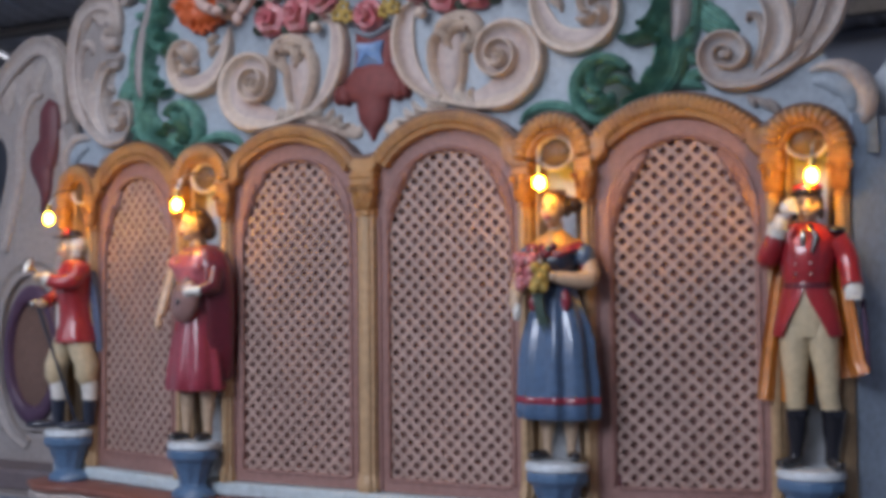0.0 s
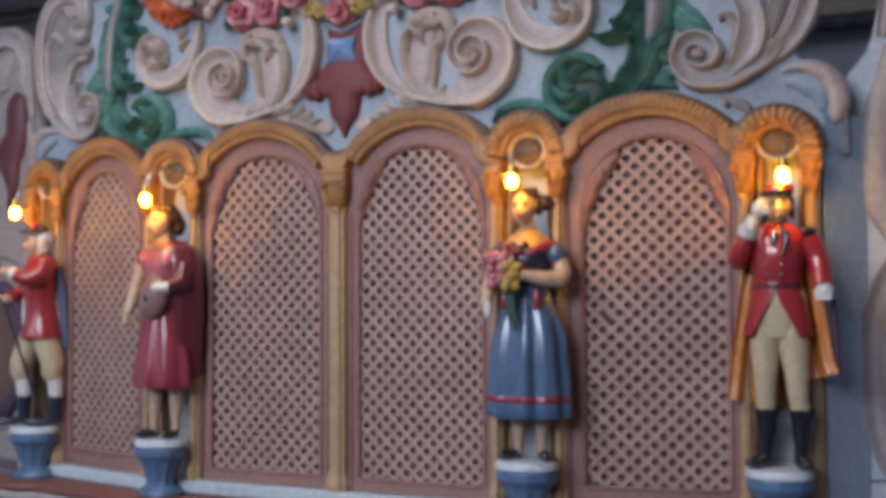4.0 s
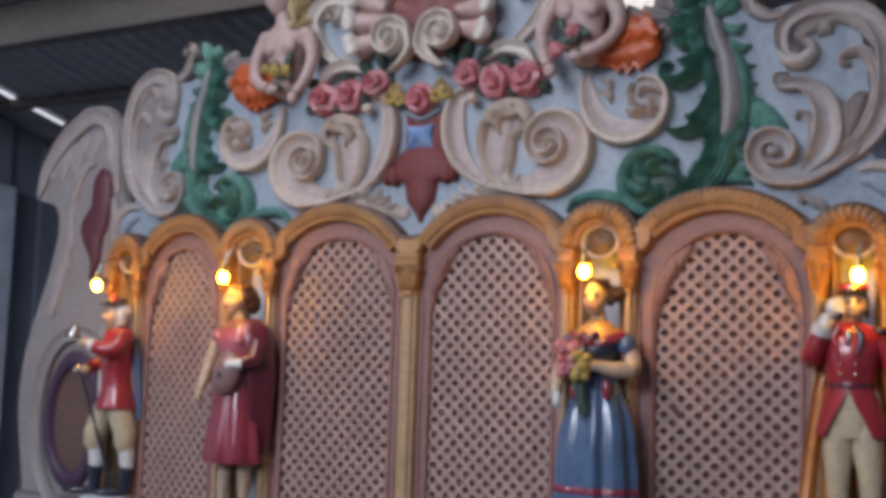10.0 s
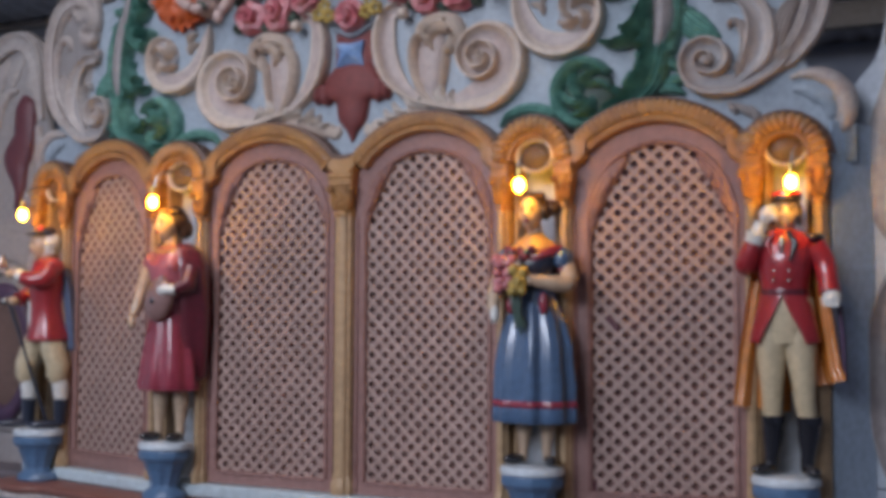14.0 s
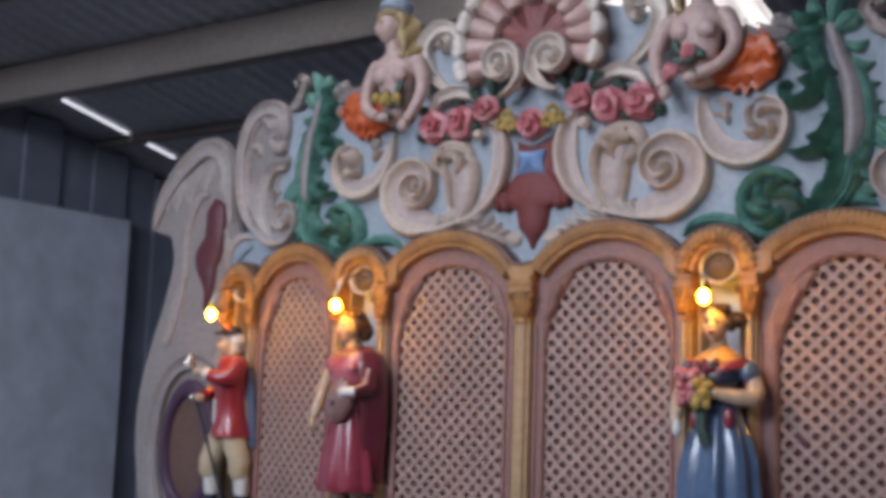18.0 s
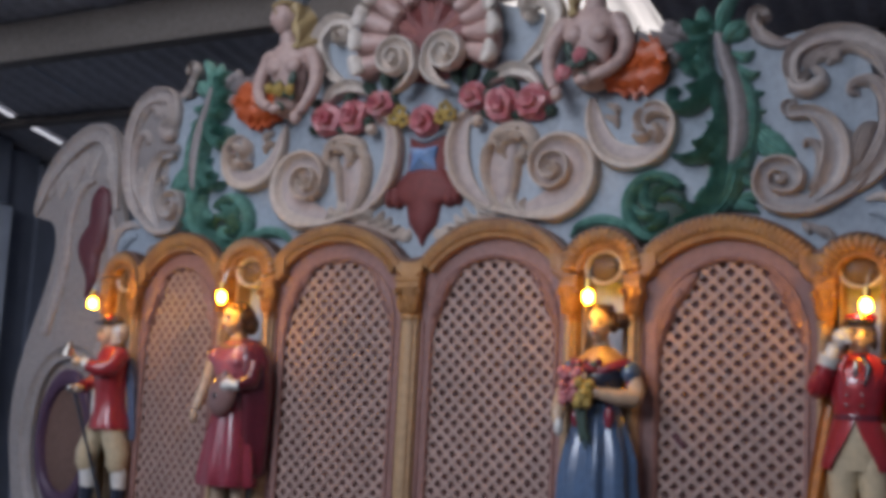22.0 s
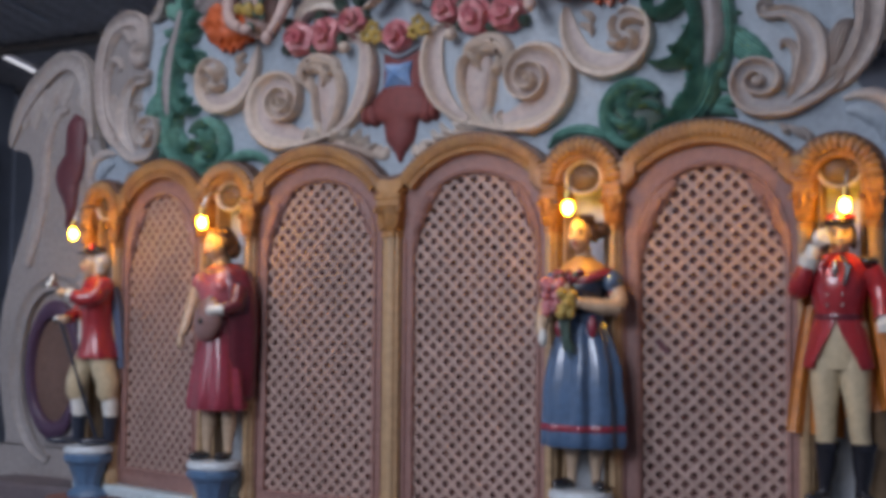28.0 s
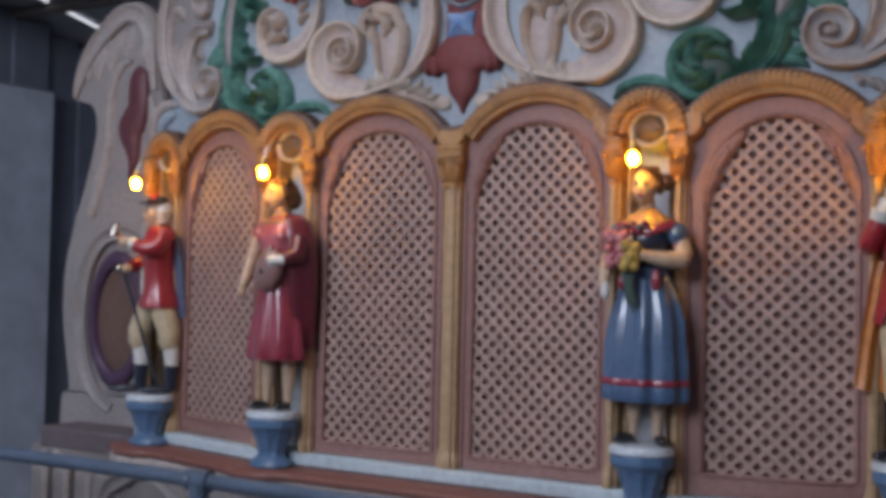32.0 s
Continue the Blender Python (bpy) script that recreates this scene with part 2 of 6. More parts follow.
class Geo:
    """Vertices, faces and a material slot for each face."""

    def __init__(self):
        self.v, self.f, self.m = [], [], []

    def add(self, v, f, m=0):
        o = len(self.v)
        self.v += [tuple(p) for p in v]
        self.f += [tuple(i + o for i in q) for q in f]
        self.m += [m] * len(f)
        return self

    def join(self, other, m=None):
        o = len(self.v)
        self.v += other.v
        self.f += [tuple(i + o for i in q) for q in other.f]
        self.m += other.m if m is None else [m] * len(other.f)
        return self

    def moved(self, fn, flip=False):
        g = Geo()
        g.v = [tuple(fn(*p)) for p in self.v]
        g.f = [tuple(reversed(q)) for q in self.f] if flip else list(self.f)
        g.m = list(self.m)
        return g

    def mirror(self):
        return self.moved(lambda x, y, z: (-x, y, z), True)

    def turned(self, m):
        return self.moved(lambda x, y, z: m @ Vector((x, y, z)))

    def grid(self, rings, m=0, closed=True, caps=True):
        """Skin a list of rings of equal length."""
        n, k = len(rings[0]), len(rings)
        f = []
        for i in range(k - 1):
            for j in range(n if closed else n - 1):
                a, b = i * n + j, i * n + (j + 1) % n
                f.append((a, b, b + n, a + n))
        if caps and closed:
            f += [tuple(range(n - 1, -1, -1)), tuple(range((k - 1) * n, k * n))]
        return self.add([p for r in rings for p in r], f, m)

    def box(self, x0, x1, y0, y1, z0, z1, m=0, bevel=0.0):
        b = min(bevel, (x1 - x0) / 2.1, (y1 - y0) / 2.1, (z1 - z0) / 2.1)
        if b <= 0:
            v = [(x, y, z) for x in (x0, x1) for y in (y0, y1) for z in (z0, z1)]
            return self.add(v, [(0, 1, 3, 2), (4, 6, 7, 5), (0, 4, 5, 1), (2, 3, 7, 6), (0, 2, 6, 4), (1, 5, 7, 3)], m)
        rings = []
        for z, d in ((z0, b), (z0 + b, 0), (z1 - b, 0), (z1, b)):
            rings.append([(x0 + d, y0 + b, z), (x0 + b, y0 + d, z), (x1 - b, y0 + d, z), (x1 - d, y0 + b, z),
                          (x1 - d, y1 - b, z), (x1 - b, y1 - d, z), (x0 + b, y1 - d, z), (x0 + d, y1 - b, z)])
        return self.grid(rings, m)

    def ball(self, c, r, m=0, n=12, k=8, turn=None):
        r = (r, r, r) if isinstance(r, (int, float)) else r
        rings = []
        for i in range(k + 1):
            a = math.pi * min(max(i / k, 0.02), 0.98)
            ring = [Vector((r[0] * math.sin(a) * math.cos(t), r[1] * math.sin(a) * math.sin(t), -r[2] * math.cos(a))) for t in [2 * math.pi * j / n for j in range(n)]]
            rings.append([(turn @ p if turn else p) + Vector(c) for p in ring])
        return self.grid(rings, m)

    def tube(self, pts, radii, m=0, n=10, flat=1.0):
        pts = [Vector(p) for p in pts]
        radii = [radii] * len(pts) if isinstance(radii, (int, float)) else radii
        rings, side = [], None
        for i, p in enumerate(pts):
            d = (pts[min(i + 1, len(pts) - 1)] - pts[max(i - 1, 0)]).normalized()
            if side is None:
                side = d.cross(Vector((0, 1, 0)) if abs(d.y) < 0.9 else Vector((1, 0, 0))).normalized()
            side = (side - d * side.dot(d)).normalized()
            up = d.cross(side)
            rings.append([p + radii[i] * (math.cos(t) * side + flat * math.sin(t) * up) for t in [2 * math.pi * j / n for j in range(n)]])
        return self.grid(rings, m)

    def loft(self, secs, m=0, n=24, folds=0, phase=0.0):
        """Level rings: (x, y, z, rx, ry, depth of the folds)."""
        rings = []
        for x, y, z, rx, ry, *d in secs:
            w = d[0] if d else 0
            ring = []
            for j in range(n):
                t = 2 * math.pi * j / n
                k = 1 + w * (math.cos(folds * t + phase) + 0.4 * math.cos((folds * 2 - 3) * t + 1.3))
                ring.append((x + rx * k * math.cos(t), y + ry * k * math.sin(t), z))
            rings.append(ring)
        return self.grid(rings, m)


def curve(ctrl, steps=7):
    """Catmull-Rom through the control tuples, all their components."""
    c = [np.array(p, float) for p in ctrl]
    c = [2 * c[0] - c[1]] + c + [2 * c[-1] - c[-2]]
    out = []
    for i in range(1, len(c) - 2):
        for s in range(steps):
            t = s / steps
            out.append(0.5 * (2 * c[i] + (c[i + 1] - c[i - 1]) * t + (2 * c[i - 1] - 5 * c[i] + 4 * c[i + 1] - c[i + 2]) * t * t
                              + (3 * c[i] - c[i - 1] - 3 * c[i + 1] + c[i + 2]) * t ** 3))
    return out + [c[-2]]


CHANNEL = [(-1, 0), (-1, 0.6), (-0.93, 0.94), (-0.80, 1.0), (-0.66, 0.86), (-0.48, 0.52), (-0.2, 0.34), (0.15, 0.32), (0.45, 0.50), (0.64, 0.80), (0.80, 0.92), (0.93, 0.8), (1, 0.4), (1, 0)]
DOME = [(-1, 0), (-0.9, 0.42), (-0.6, 0.78), (-0.25, 0.95), (0, 0.8), (0.25, 0.95), (0.6, 0.78), (0.9, 0.42), (1, 0)]
ROUND = [(-1, 0), (-0.92, 0.4), (-0.7, 0.72), (-0.35, 0.95), (0, 1), (0.35, 0.95), (0.7, 0.72), (0.92, 0.4), (1, 0)]
GROOVES = [(-1, 0), (-0.95, 0.55), (-0.8, 0.85), (-0.62, 0.62), (-0.45, 0.95), (-0.22, 0.7), (0, 1), (0.22, 0.7), (0.45, 0.95), (0.62, 0.62), (0.8, 0.85), (0.95, 0.55), (1, 0)]


def ribbon(path, prof=CHANNEL, m=0, inlay=0.0, shift=0.0):
    """A carved band in the plane of the front: path of (x, z, half width, height). Gives (x, height, z).
    inlay: the part of the half width that takes the second paint; shift: its centre off the middle."""
    g, rings = Geo(), []
    for i, p in enumerate(path):
        a, b = path[max(i - 1, 0)], path[min(i + 1, len(path) - 1)]
        d = np.array([b[0] - a[0], b[1] - a[1]])
        d = d / (np.hypot(*d) + 1e-9)
        nx, nz = -d[1], d[0]
        rings.append([(p[0] + nx * u * p[2], p[3] * h, p[1] + nz * u * p[2]) for u, h in prof])
    g.grid(rings, m)
    if inlay:
        n = len(prof)
        for i in range((len(rings) - 1) * n):
            j = i % n
            if j < n - 1 and max(abs(prof[j][0] - shift), abs(prof[j + 1][0] - shift)) <= inlay:
                g.m[i] = 1
    return g


def spiral(cx, cz, r1, end, turns, way, r0=0.008, power=1.25, high=0.03, eye=0.45, n=22, wide=1.0, even=0.0):
    """Volute from its eye outward to the angle end (degrees); way +1 turns anticlockwise on the way out."""
    path, k = [], int(n * turns)
    r = lambda s: r0 + even * max(s, 0) + (r1 - r0 - even) * max(s, 0) ** power
    for i in range(k + 1):
        s = i / k
        w = min(max(0.455 * (r(s) - r(s - 1 / turns)), 0.004), wide)
        a = radians(end - way * 360 * turns * (1 - s))
        c = r(s) - w
        path.append(np.array([cx + c * math.cos(a), cz + c * math.sin(a), w, high * (1 + eye * (1 - s))]))
    return path


FLANK = [(-1, 0), (-1, 0.34), (-0.82, 0.32), (-0.5, 0.34), (-0.2, 0.40), (0.08, 0.50), (0.30, 0.68), (0.44, 0.90), (0.58, 1.0), (0.80, 1.0), (0.93, 0.86), (1, 0.5), (1, 0)]
KNALF = [(-u, h) for u, h in FLANK[::-1]]


def coil(cx, cz, radii, end, way, high, tail=(), eye=0.35, wide=0.05):
    """A carved volute whose turns touch: outer radii at each quarter turn on the way out, ending at the angle end."""
    k, per = len(radii) - 1, 9
    r = [float(p[0]) for p in curve([(q, 0.0) for q in radii], per)]
    path = []
    for i in range(len(r)):
        a = radians(end - way * 90 * (k - i / per))
        w = min(max((r[i] - (r[i - 4 * per] if i >= 4 * per else 0.0)) * 0.53, 0.004), wide)
        path.append(np.array([cx + (r[i] - w) * math.cos(a), cz + (r[i] - w) * math.sin(a), w, high * (1 + eye * (1 - i / (len(r) - 1)))]))
    if tail:
        path += curve([path[-1]] + list(tail))[1:]
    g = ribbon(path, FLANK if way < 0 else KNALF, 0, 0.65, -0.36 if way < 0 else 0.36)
    return g.join(Geo().ball((cx, high * (1 + eye) * 0.55, cz), (radii[0] * 1.2, high * 0.5, radii[0] * 1.2), 0, 12, 6))


def scroll(sp, tail, prof=CHANNEL, m=0, flip=False, inlay=0.0):
    """A volute that runs on into a tail of (x, z, half width, height)."""
    path = list(sp) + (curve([sp[-1]] + tail)[1:] if tail else [])
    g = ribbon(path[::-1] if flip else path, prof, m, inlay)
    c = sp[0]
    g.join(ribbon_eye(sp), m)
    return g


def ribbon_eye(sp):
    cx, cz = np.mean([p[0] for p in sp[:12]]), np.mean([p[1] for p in sp[:12]])
    h = sp[0][3]
    return Geo().ball((cx, h * 0.8, cz), (0.007, h * 0.35, 0.007), 0, 10, 6)


def lobe(x0, z0, x1, z1, w, h, bend=0.0, m=0, prof=DOME):
    """A pointed carved leaf from root to tip."""
    dx, dz = x1 - x0, z1 - z0
    mid = (x0 + dx * 0.5 - dz * bend, z0 + dz * 0.5 + dx * bend)
    return ribbon(curve([(x0, z0, w * 0.45, h * 0.7), (*mid, w, h), (x0 + dx * 0.82 - dz * bend * 0.6, z0 + dz * 0.82 + dx * bend * 0.6, w * 0.62, h * 0.85), (x1, z1, w * 0.08, h * 0.35)], 5), prof, m)


def leaf_row(path, n, length, w, h, lean, side, m=0, start=0.0, stop=1.0):
    """Lobes that spring from one side of a path."""
    g = Geo()
    for i in range(n):
        t = (start + (stop - start) * (i + 0.5) / n) * (len(path) - 2)
        a, b = path[int(t)], path[int(t) + 1]
        ang = math.atan2(b[1] - a[1], b[0] - a[0]) + side * radians(lean)
        k = length * (0.8 + 0.35 * random.random())
        g.join(lobe(a[0], a[1], a[0] + k * math.cos(ang), a[1] + k * math.sin(ang), w, h * (0.85 + 0.3 * random.random()), -0.18 * side), m)
    return g


def bend_y(x):
    """The wings of the front turn back beyond the ladies' niches."""
    return 0.22 * max(0.0, abs(x) - 0.64)


def on_front(g, base=0.0):
    """Lay (x, height, z) onto the front; base: metres behind its main plane."""
    return g.moved(lambda x, h, z: (x, bend_y(x) + base - h, z), True)


def thing(name, place, label, category, group="", kind=""):
    ob = new(name)
    ob.location = (place[0], place[1], place[2] + LIFT)
    ob.empty_display_size = 0.1
    return tagged(ob, label, category, group, kind)


def part(name, g, mats, parent=None, label="", smooth=True, angle=40):
    """One mesh object out of a Geo in the front's own measures (z from the arch valleys), under its thing."""
    mesh = bpy.data.meshes.new(name)
    mats = mats if isinstance(mats, (list, tuple)) else [mats]
    o = Vector((0, 0, 0))
    p = parent
    while p is not None:
        o += p.location
        p = p.parent
    mesh.from_pydata([(x - o.x, y - o.y, z + LIFT - o.z) for x, y, z in g.v], [], g.f)
    for q in mats:
        mesh.materials.append(q)
    mesh.polygons.foreach_set("material_index", g.m)
    bm = bmesh.new()
    bm.from_mesh(mesh)
    bmesh.ops.recalc_face_normals(bm, faces=bm.faces)
    bm.to_mesh(mesh)
    bm.free()
    if smooth:
        mesh.polygons.foreach_set("use_smooth", [True] * len(mesh.polygons))
        mesh.set_sharp_from_angle(angle=radians(angle))
    ob = new(name, mesh)
    if parent is not None:
        ob.parent = parent
    if label:
        ob["label"] = label
    return ob

# ---- the hall ----
FLOOR = -LIFT


def roof_z(y):
    return 1.7 - 0.2 * y


hall_x0, hall_x1, hall_y0, hall_y1 = -4.60, 4.6, -7.0, 3.6
g = Geo().box(hall_x0 - 0.2, hall_x1 + 0.2, hall_y0 - 0.2, hall_y1 + 0.2, FLOOR - 0.15, FLOOR)
tagged(part("floor", g, FLOORM, smooth=False), "grey stained concrete floor of the hall", "floor", kind="structure")
g = Geo().box(hall_x0 - 0.2, hall_x1 + 0.2, hall_y1, hall_y1 + 0.15, FLOOR, roof_z(hall_y1) - 0.02)
tagged(part("wall_back", g, WALLDARK, smooth=False), "dark blue-grey back wall of the hall", "wall", kind="structure")

# left wall: pale lower boarding that stops short, dark ribbed sheeting above
g = Geo()
n = 40
for i in range(n):
    y0 = hall_y0 + (hall_y1 - hall_y0) * i / n
    y1 = hall_y0 + (hall_y1 - hall_y0) * (i + 1) / n
    a = 0.03 if i % 2 else 0.0
    g.box(hall_x0 - 0.15, hall_x0 + a, y0, y1, FLOOR, roof_z(y1) - 0.005)
tagged(part("wall_left", g, WALLDARK, smooth=False), "dark ribbed metal side wall of the hall", "wall", kind="structure")
g = Geo().box(hall_x0 + 0.03, hall_x0 + 0.09, -5.2, 2.55, FLOOR, 0.755, bevel=0.01)
tagged(part("wall_boarding", g, WALLPALE), "pale grey painted boarding on the side wall", "wall panel", kind="structure")
g = Geo().box(hall_x1, hall_x1 + 0.15, hall_y0, hall_y1, FLOOR, roof_z(hall_y1) - 0.3)
for i in range(n):
    y0 = hall_y0 + (hall_y1 - hall_y0) * i / n
    y1 = hall_y0 + (hall_y1 - hall_y0) * (i + 1) / n
    g.box(hall_x1, hall_x1 + 0.13, y0, y1, roof_z(hall_y1) - 0.3, roof_z(y1) - 0.005)
tagged(part("wall_right", g, WALLDARK, smooth=False), "dark metal side wall of the hall", "wall", kind="structure")
g = Geo()
g.box(hall_x0 - 0.2, -2.8, hall_y0 - 0.15, hall_y0, FLOOR, roof_z(hall_y0) + 0.0)
g.box(-2.8, 1.6, hall_y0 - 0.15, hall_y0, FLOOR, 0.50)
g.box(1.6, hall_x1 + 0.2, hall_y0 - 0.15, hall_y0, FLOOR, roof_z(hall_y0) + 0.0)
g.box(-2.8, 1.6, hall_y0 - 0.15, hall_y0, 2.60, roof_z(hall_y0) + 0.0)
tagged(part("wall_front", g, WALLDARK, smooth=False), "dark gable wall with a wide high window opening", "wall", kind="structure")

# roof of corrugated sheets falling to the back, with a strip of translucent sheets
sky_x0, sky_x1 = -1.06, -0.04


def corrugated(x0, x1, y0, y1, drop=0.0, pitch=0.12, depth=0.022):
    g, rings = Geo(), []
    k = max(2, int((x1 - x0) / pitch * 6))
    for y in (y0, y1):
        top, low = [], []
        for i in range(k + 1):
            x = x0 + (x1 - x0) * i / k
            z = roof_z(y) - drop + depth * 0.5 * math.cos(2 * math.pi * x / pitch)
            low.append((x, y, z))
            top.append((x, y, z + 0.02))
        rings.append(low + top[::-1])
    return g.grid(rings)


g = corrugated(hall_x0 - 0.3, sky_x0, hall_y0 - 0.3, hall_y1 + 0.3)
g.join(corrugated(sky_x1, hall_x1 + 0.3, hall_y0 - 0.3, hall_y1 + 0.3))
g.join(corrugated(sky_x0, sky_x1, hall_y0 - 0.3, -3.6)).join(corrugated(sky_x0, sky_x1, 2.35, hall_y1 + 0.3))
tagged(part("ceiling", g, ROOFM), "dark corrugated roof sheets seen from below", "ceiling", kind="structure")
pane = corrugated(sky_x0, sky_x1, -3.6, 2.35, drop=-0.006)
tagged(part("skylight", pane, DAYPANE), "translucent corrugated roof sheet bright with daylight", "skylight", kind="structure")
for y, h, w in ((-3.6, 0.16, 0.09), (-2.2, 0.14, 0.08), (-0.85, 0.14, 0.08), (0.5, 0.14, 0.09), (1.28, 0.20, 0.1), (2.25, 0.03, 0.09), (3.1, 0.12, 0.08)):
    g = Geo().box(hall_x0, hall_x1, y, y + w, roof_z(y) - h - 0.03, roof_z(y) - 0.026, bevel=0.006)
    tagged(part("roof_beam", g, BEAM), "brown timber roof beam under the sheets", "beam", kind="structure")
# leaves and dirt that lie on the translucent sheet, seen dark against the sky
g = Geo()
rr = random.Random(5)
for i in range(46):
    x, y = rr.uniform(sky_x0 + 0.05, sky_x1 - 0.05), rr.uniform(-0.6, 2.2)
    a, s = rr.uniform(0, 6.28), rr.uniform(0.012, 0.03)
    g.ball((x, y, roof_z(y) - 0.014), (s, s * 0.45, 0.004), 0, 7, 4, Matrix.Rotation(a, 3, "Z"))
tagged(part("leaf_litter", g, LEAF), "dead leaves and dirt on the translucent roof sheet", "leaf litter", kind="stuff")

g = Geo()
for i in range(60):
    x = rr.uniform(sky_x0 + 0.01, sky_x1 - 0.01)
    y = 1.25 + rr.uniform(-0.05, 0.02)
    s_ = rr.uniform(0.012, 0.034)
    g.ball((x, y, roof_z(y) - 0.012), (s_, s_ * 0.7, 0.006), 0, 7, 4)
tagged(part("moss_edge", g, YELLOW), "yellowish moss along the edge of the roof sheet", "moss", kind="stuff")
# narrow glowing strips for daylight gaps between roof sheets; the thinnest is pale paint
for x, y0, y1, w in ((-4.24, 1.73, 2.24, 0.026), (-4.24, 2.36, 2.64, 0.026), (-3.52, 1.68, 2.07, 0.009), (0.89, 2.74, 3.05, 0.011), (0.89, 3.27, 3.46, 0.011)):
    g = Geo().grid([[(x - w / 2, y, roof_z(y) - 0.013), (x + w / 2, y, roof_z(y) - 0.013), (x + w / 2, y, roof_z(y) - 0.006), (x - w / 2, y, roof_z(y) - 0.006)] for y in (y0, y1)])
    tagged(part("roof_gap", g, GAPLIGHT if w > 0.01 else WALLPALE, smooth=False), "narrow slit of daylight between roof sheets", "skylight", kind="structure")

# ---- the organ: case and bays ----
organ = thing("fairground_organ", (0, 0.3, FLOOR), "carved and painted fairground organ front with arches, lattice panels and scrollwork", "organ")


def bent(g):
    return g.moved(lambda x, y, z: (x, y + bend_y(x), z))


g = Geo().box(-1.18, 1.18, 0.30, 1.15, FLOOR + 0.05, -0.03, bevel=0.01)
part("case", g, BROWN, organ, "dark wooden organ case behind the front", smooth=False)

Z_BASE = -0.885  # foot of the bays


def bays(sign):
    return (lambda q: q.mirror()) if sign < 0 else (lambda q: q)


def lattice_shape(xm, half, zb, zs, zt, grow=0.0):
    """Inside test of a panel with an arched head."""
    def inside(x, z):
        if abs(x - xm) > half + grow or z < zb - grow:
            return False
        return z <= zs or ((x - xm) / (half + grow)) ** 2 + ((z - zs) / (zt - zs + grow)) ** 2 <= 1
    return inside


def arch_points(xm, half, zb, zs, zt, n=26):
    pts = [(xm - half, zb), (xm - half, (zb + zs) / 2)]
    for i in range(n + 1):
        a = math.pi * (1 - i / n)
        pts.append((xm + half * math.cos(a), zs + (zt - zs) * math.sin(a)))
    return pts + [(xm + half, (zb + zs) / 2), (xm + half, zb)]


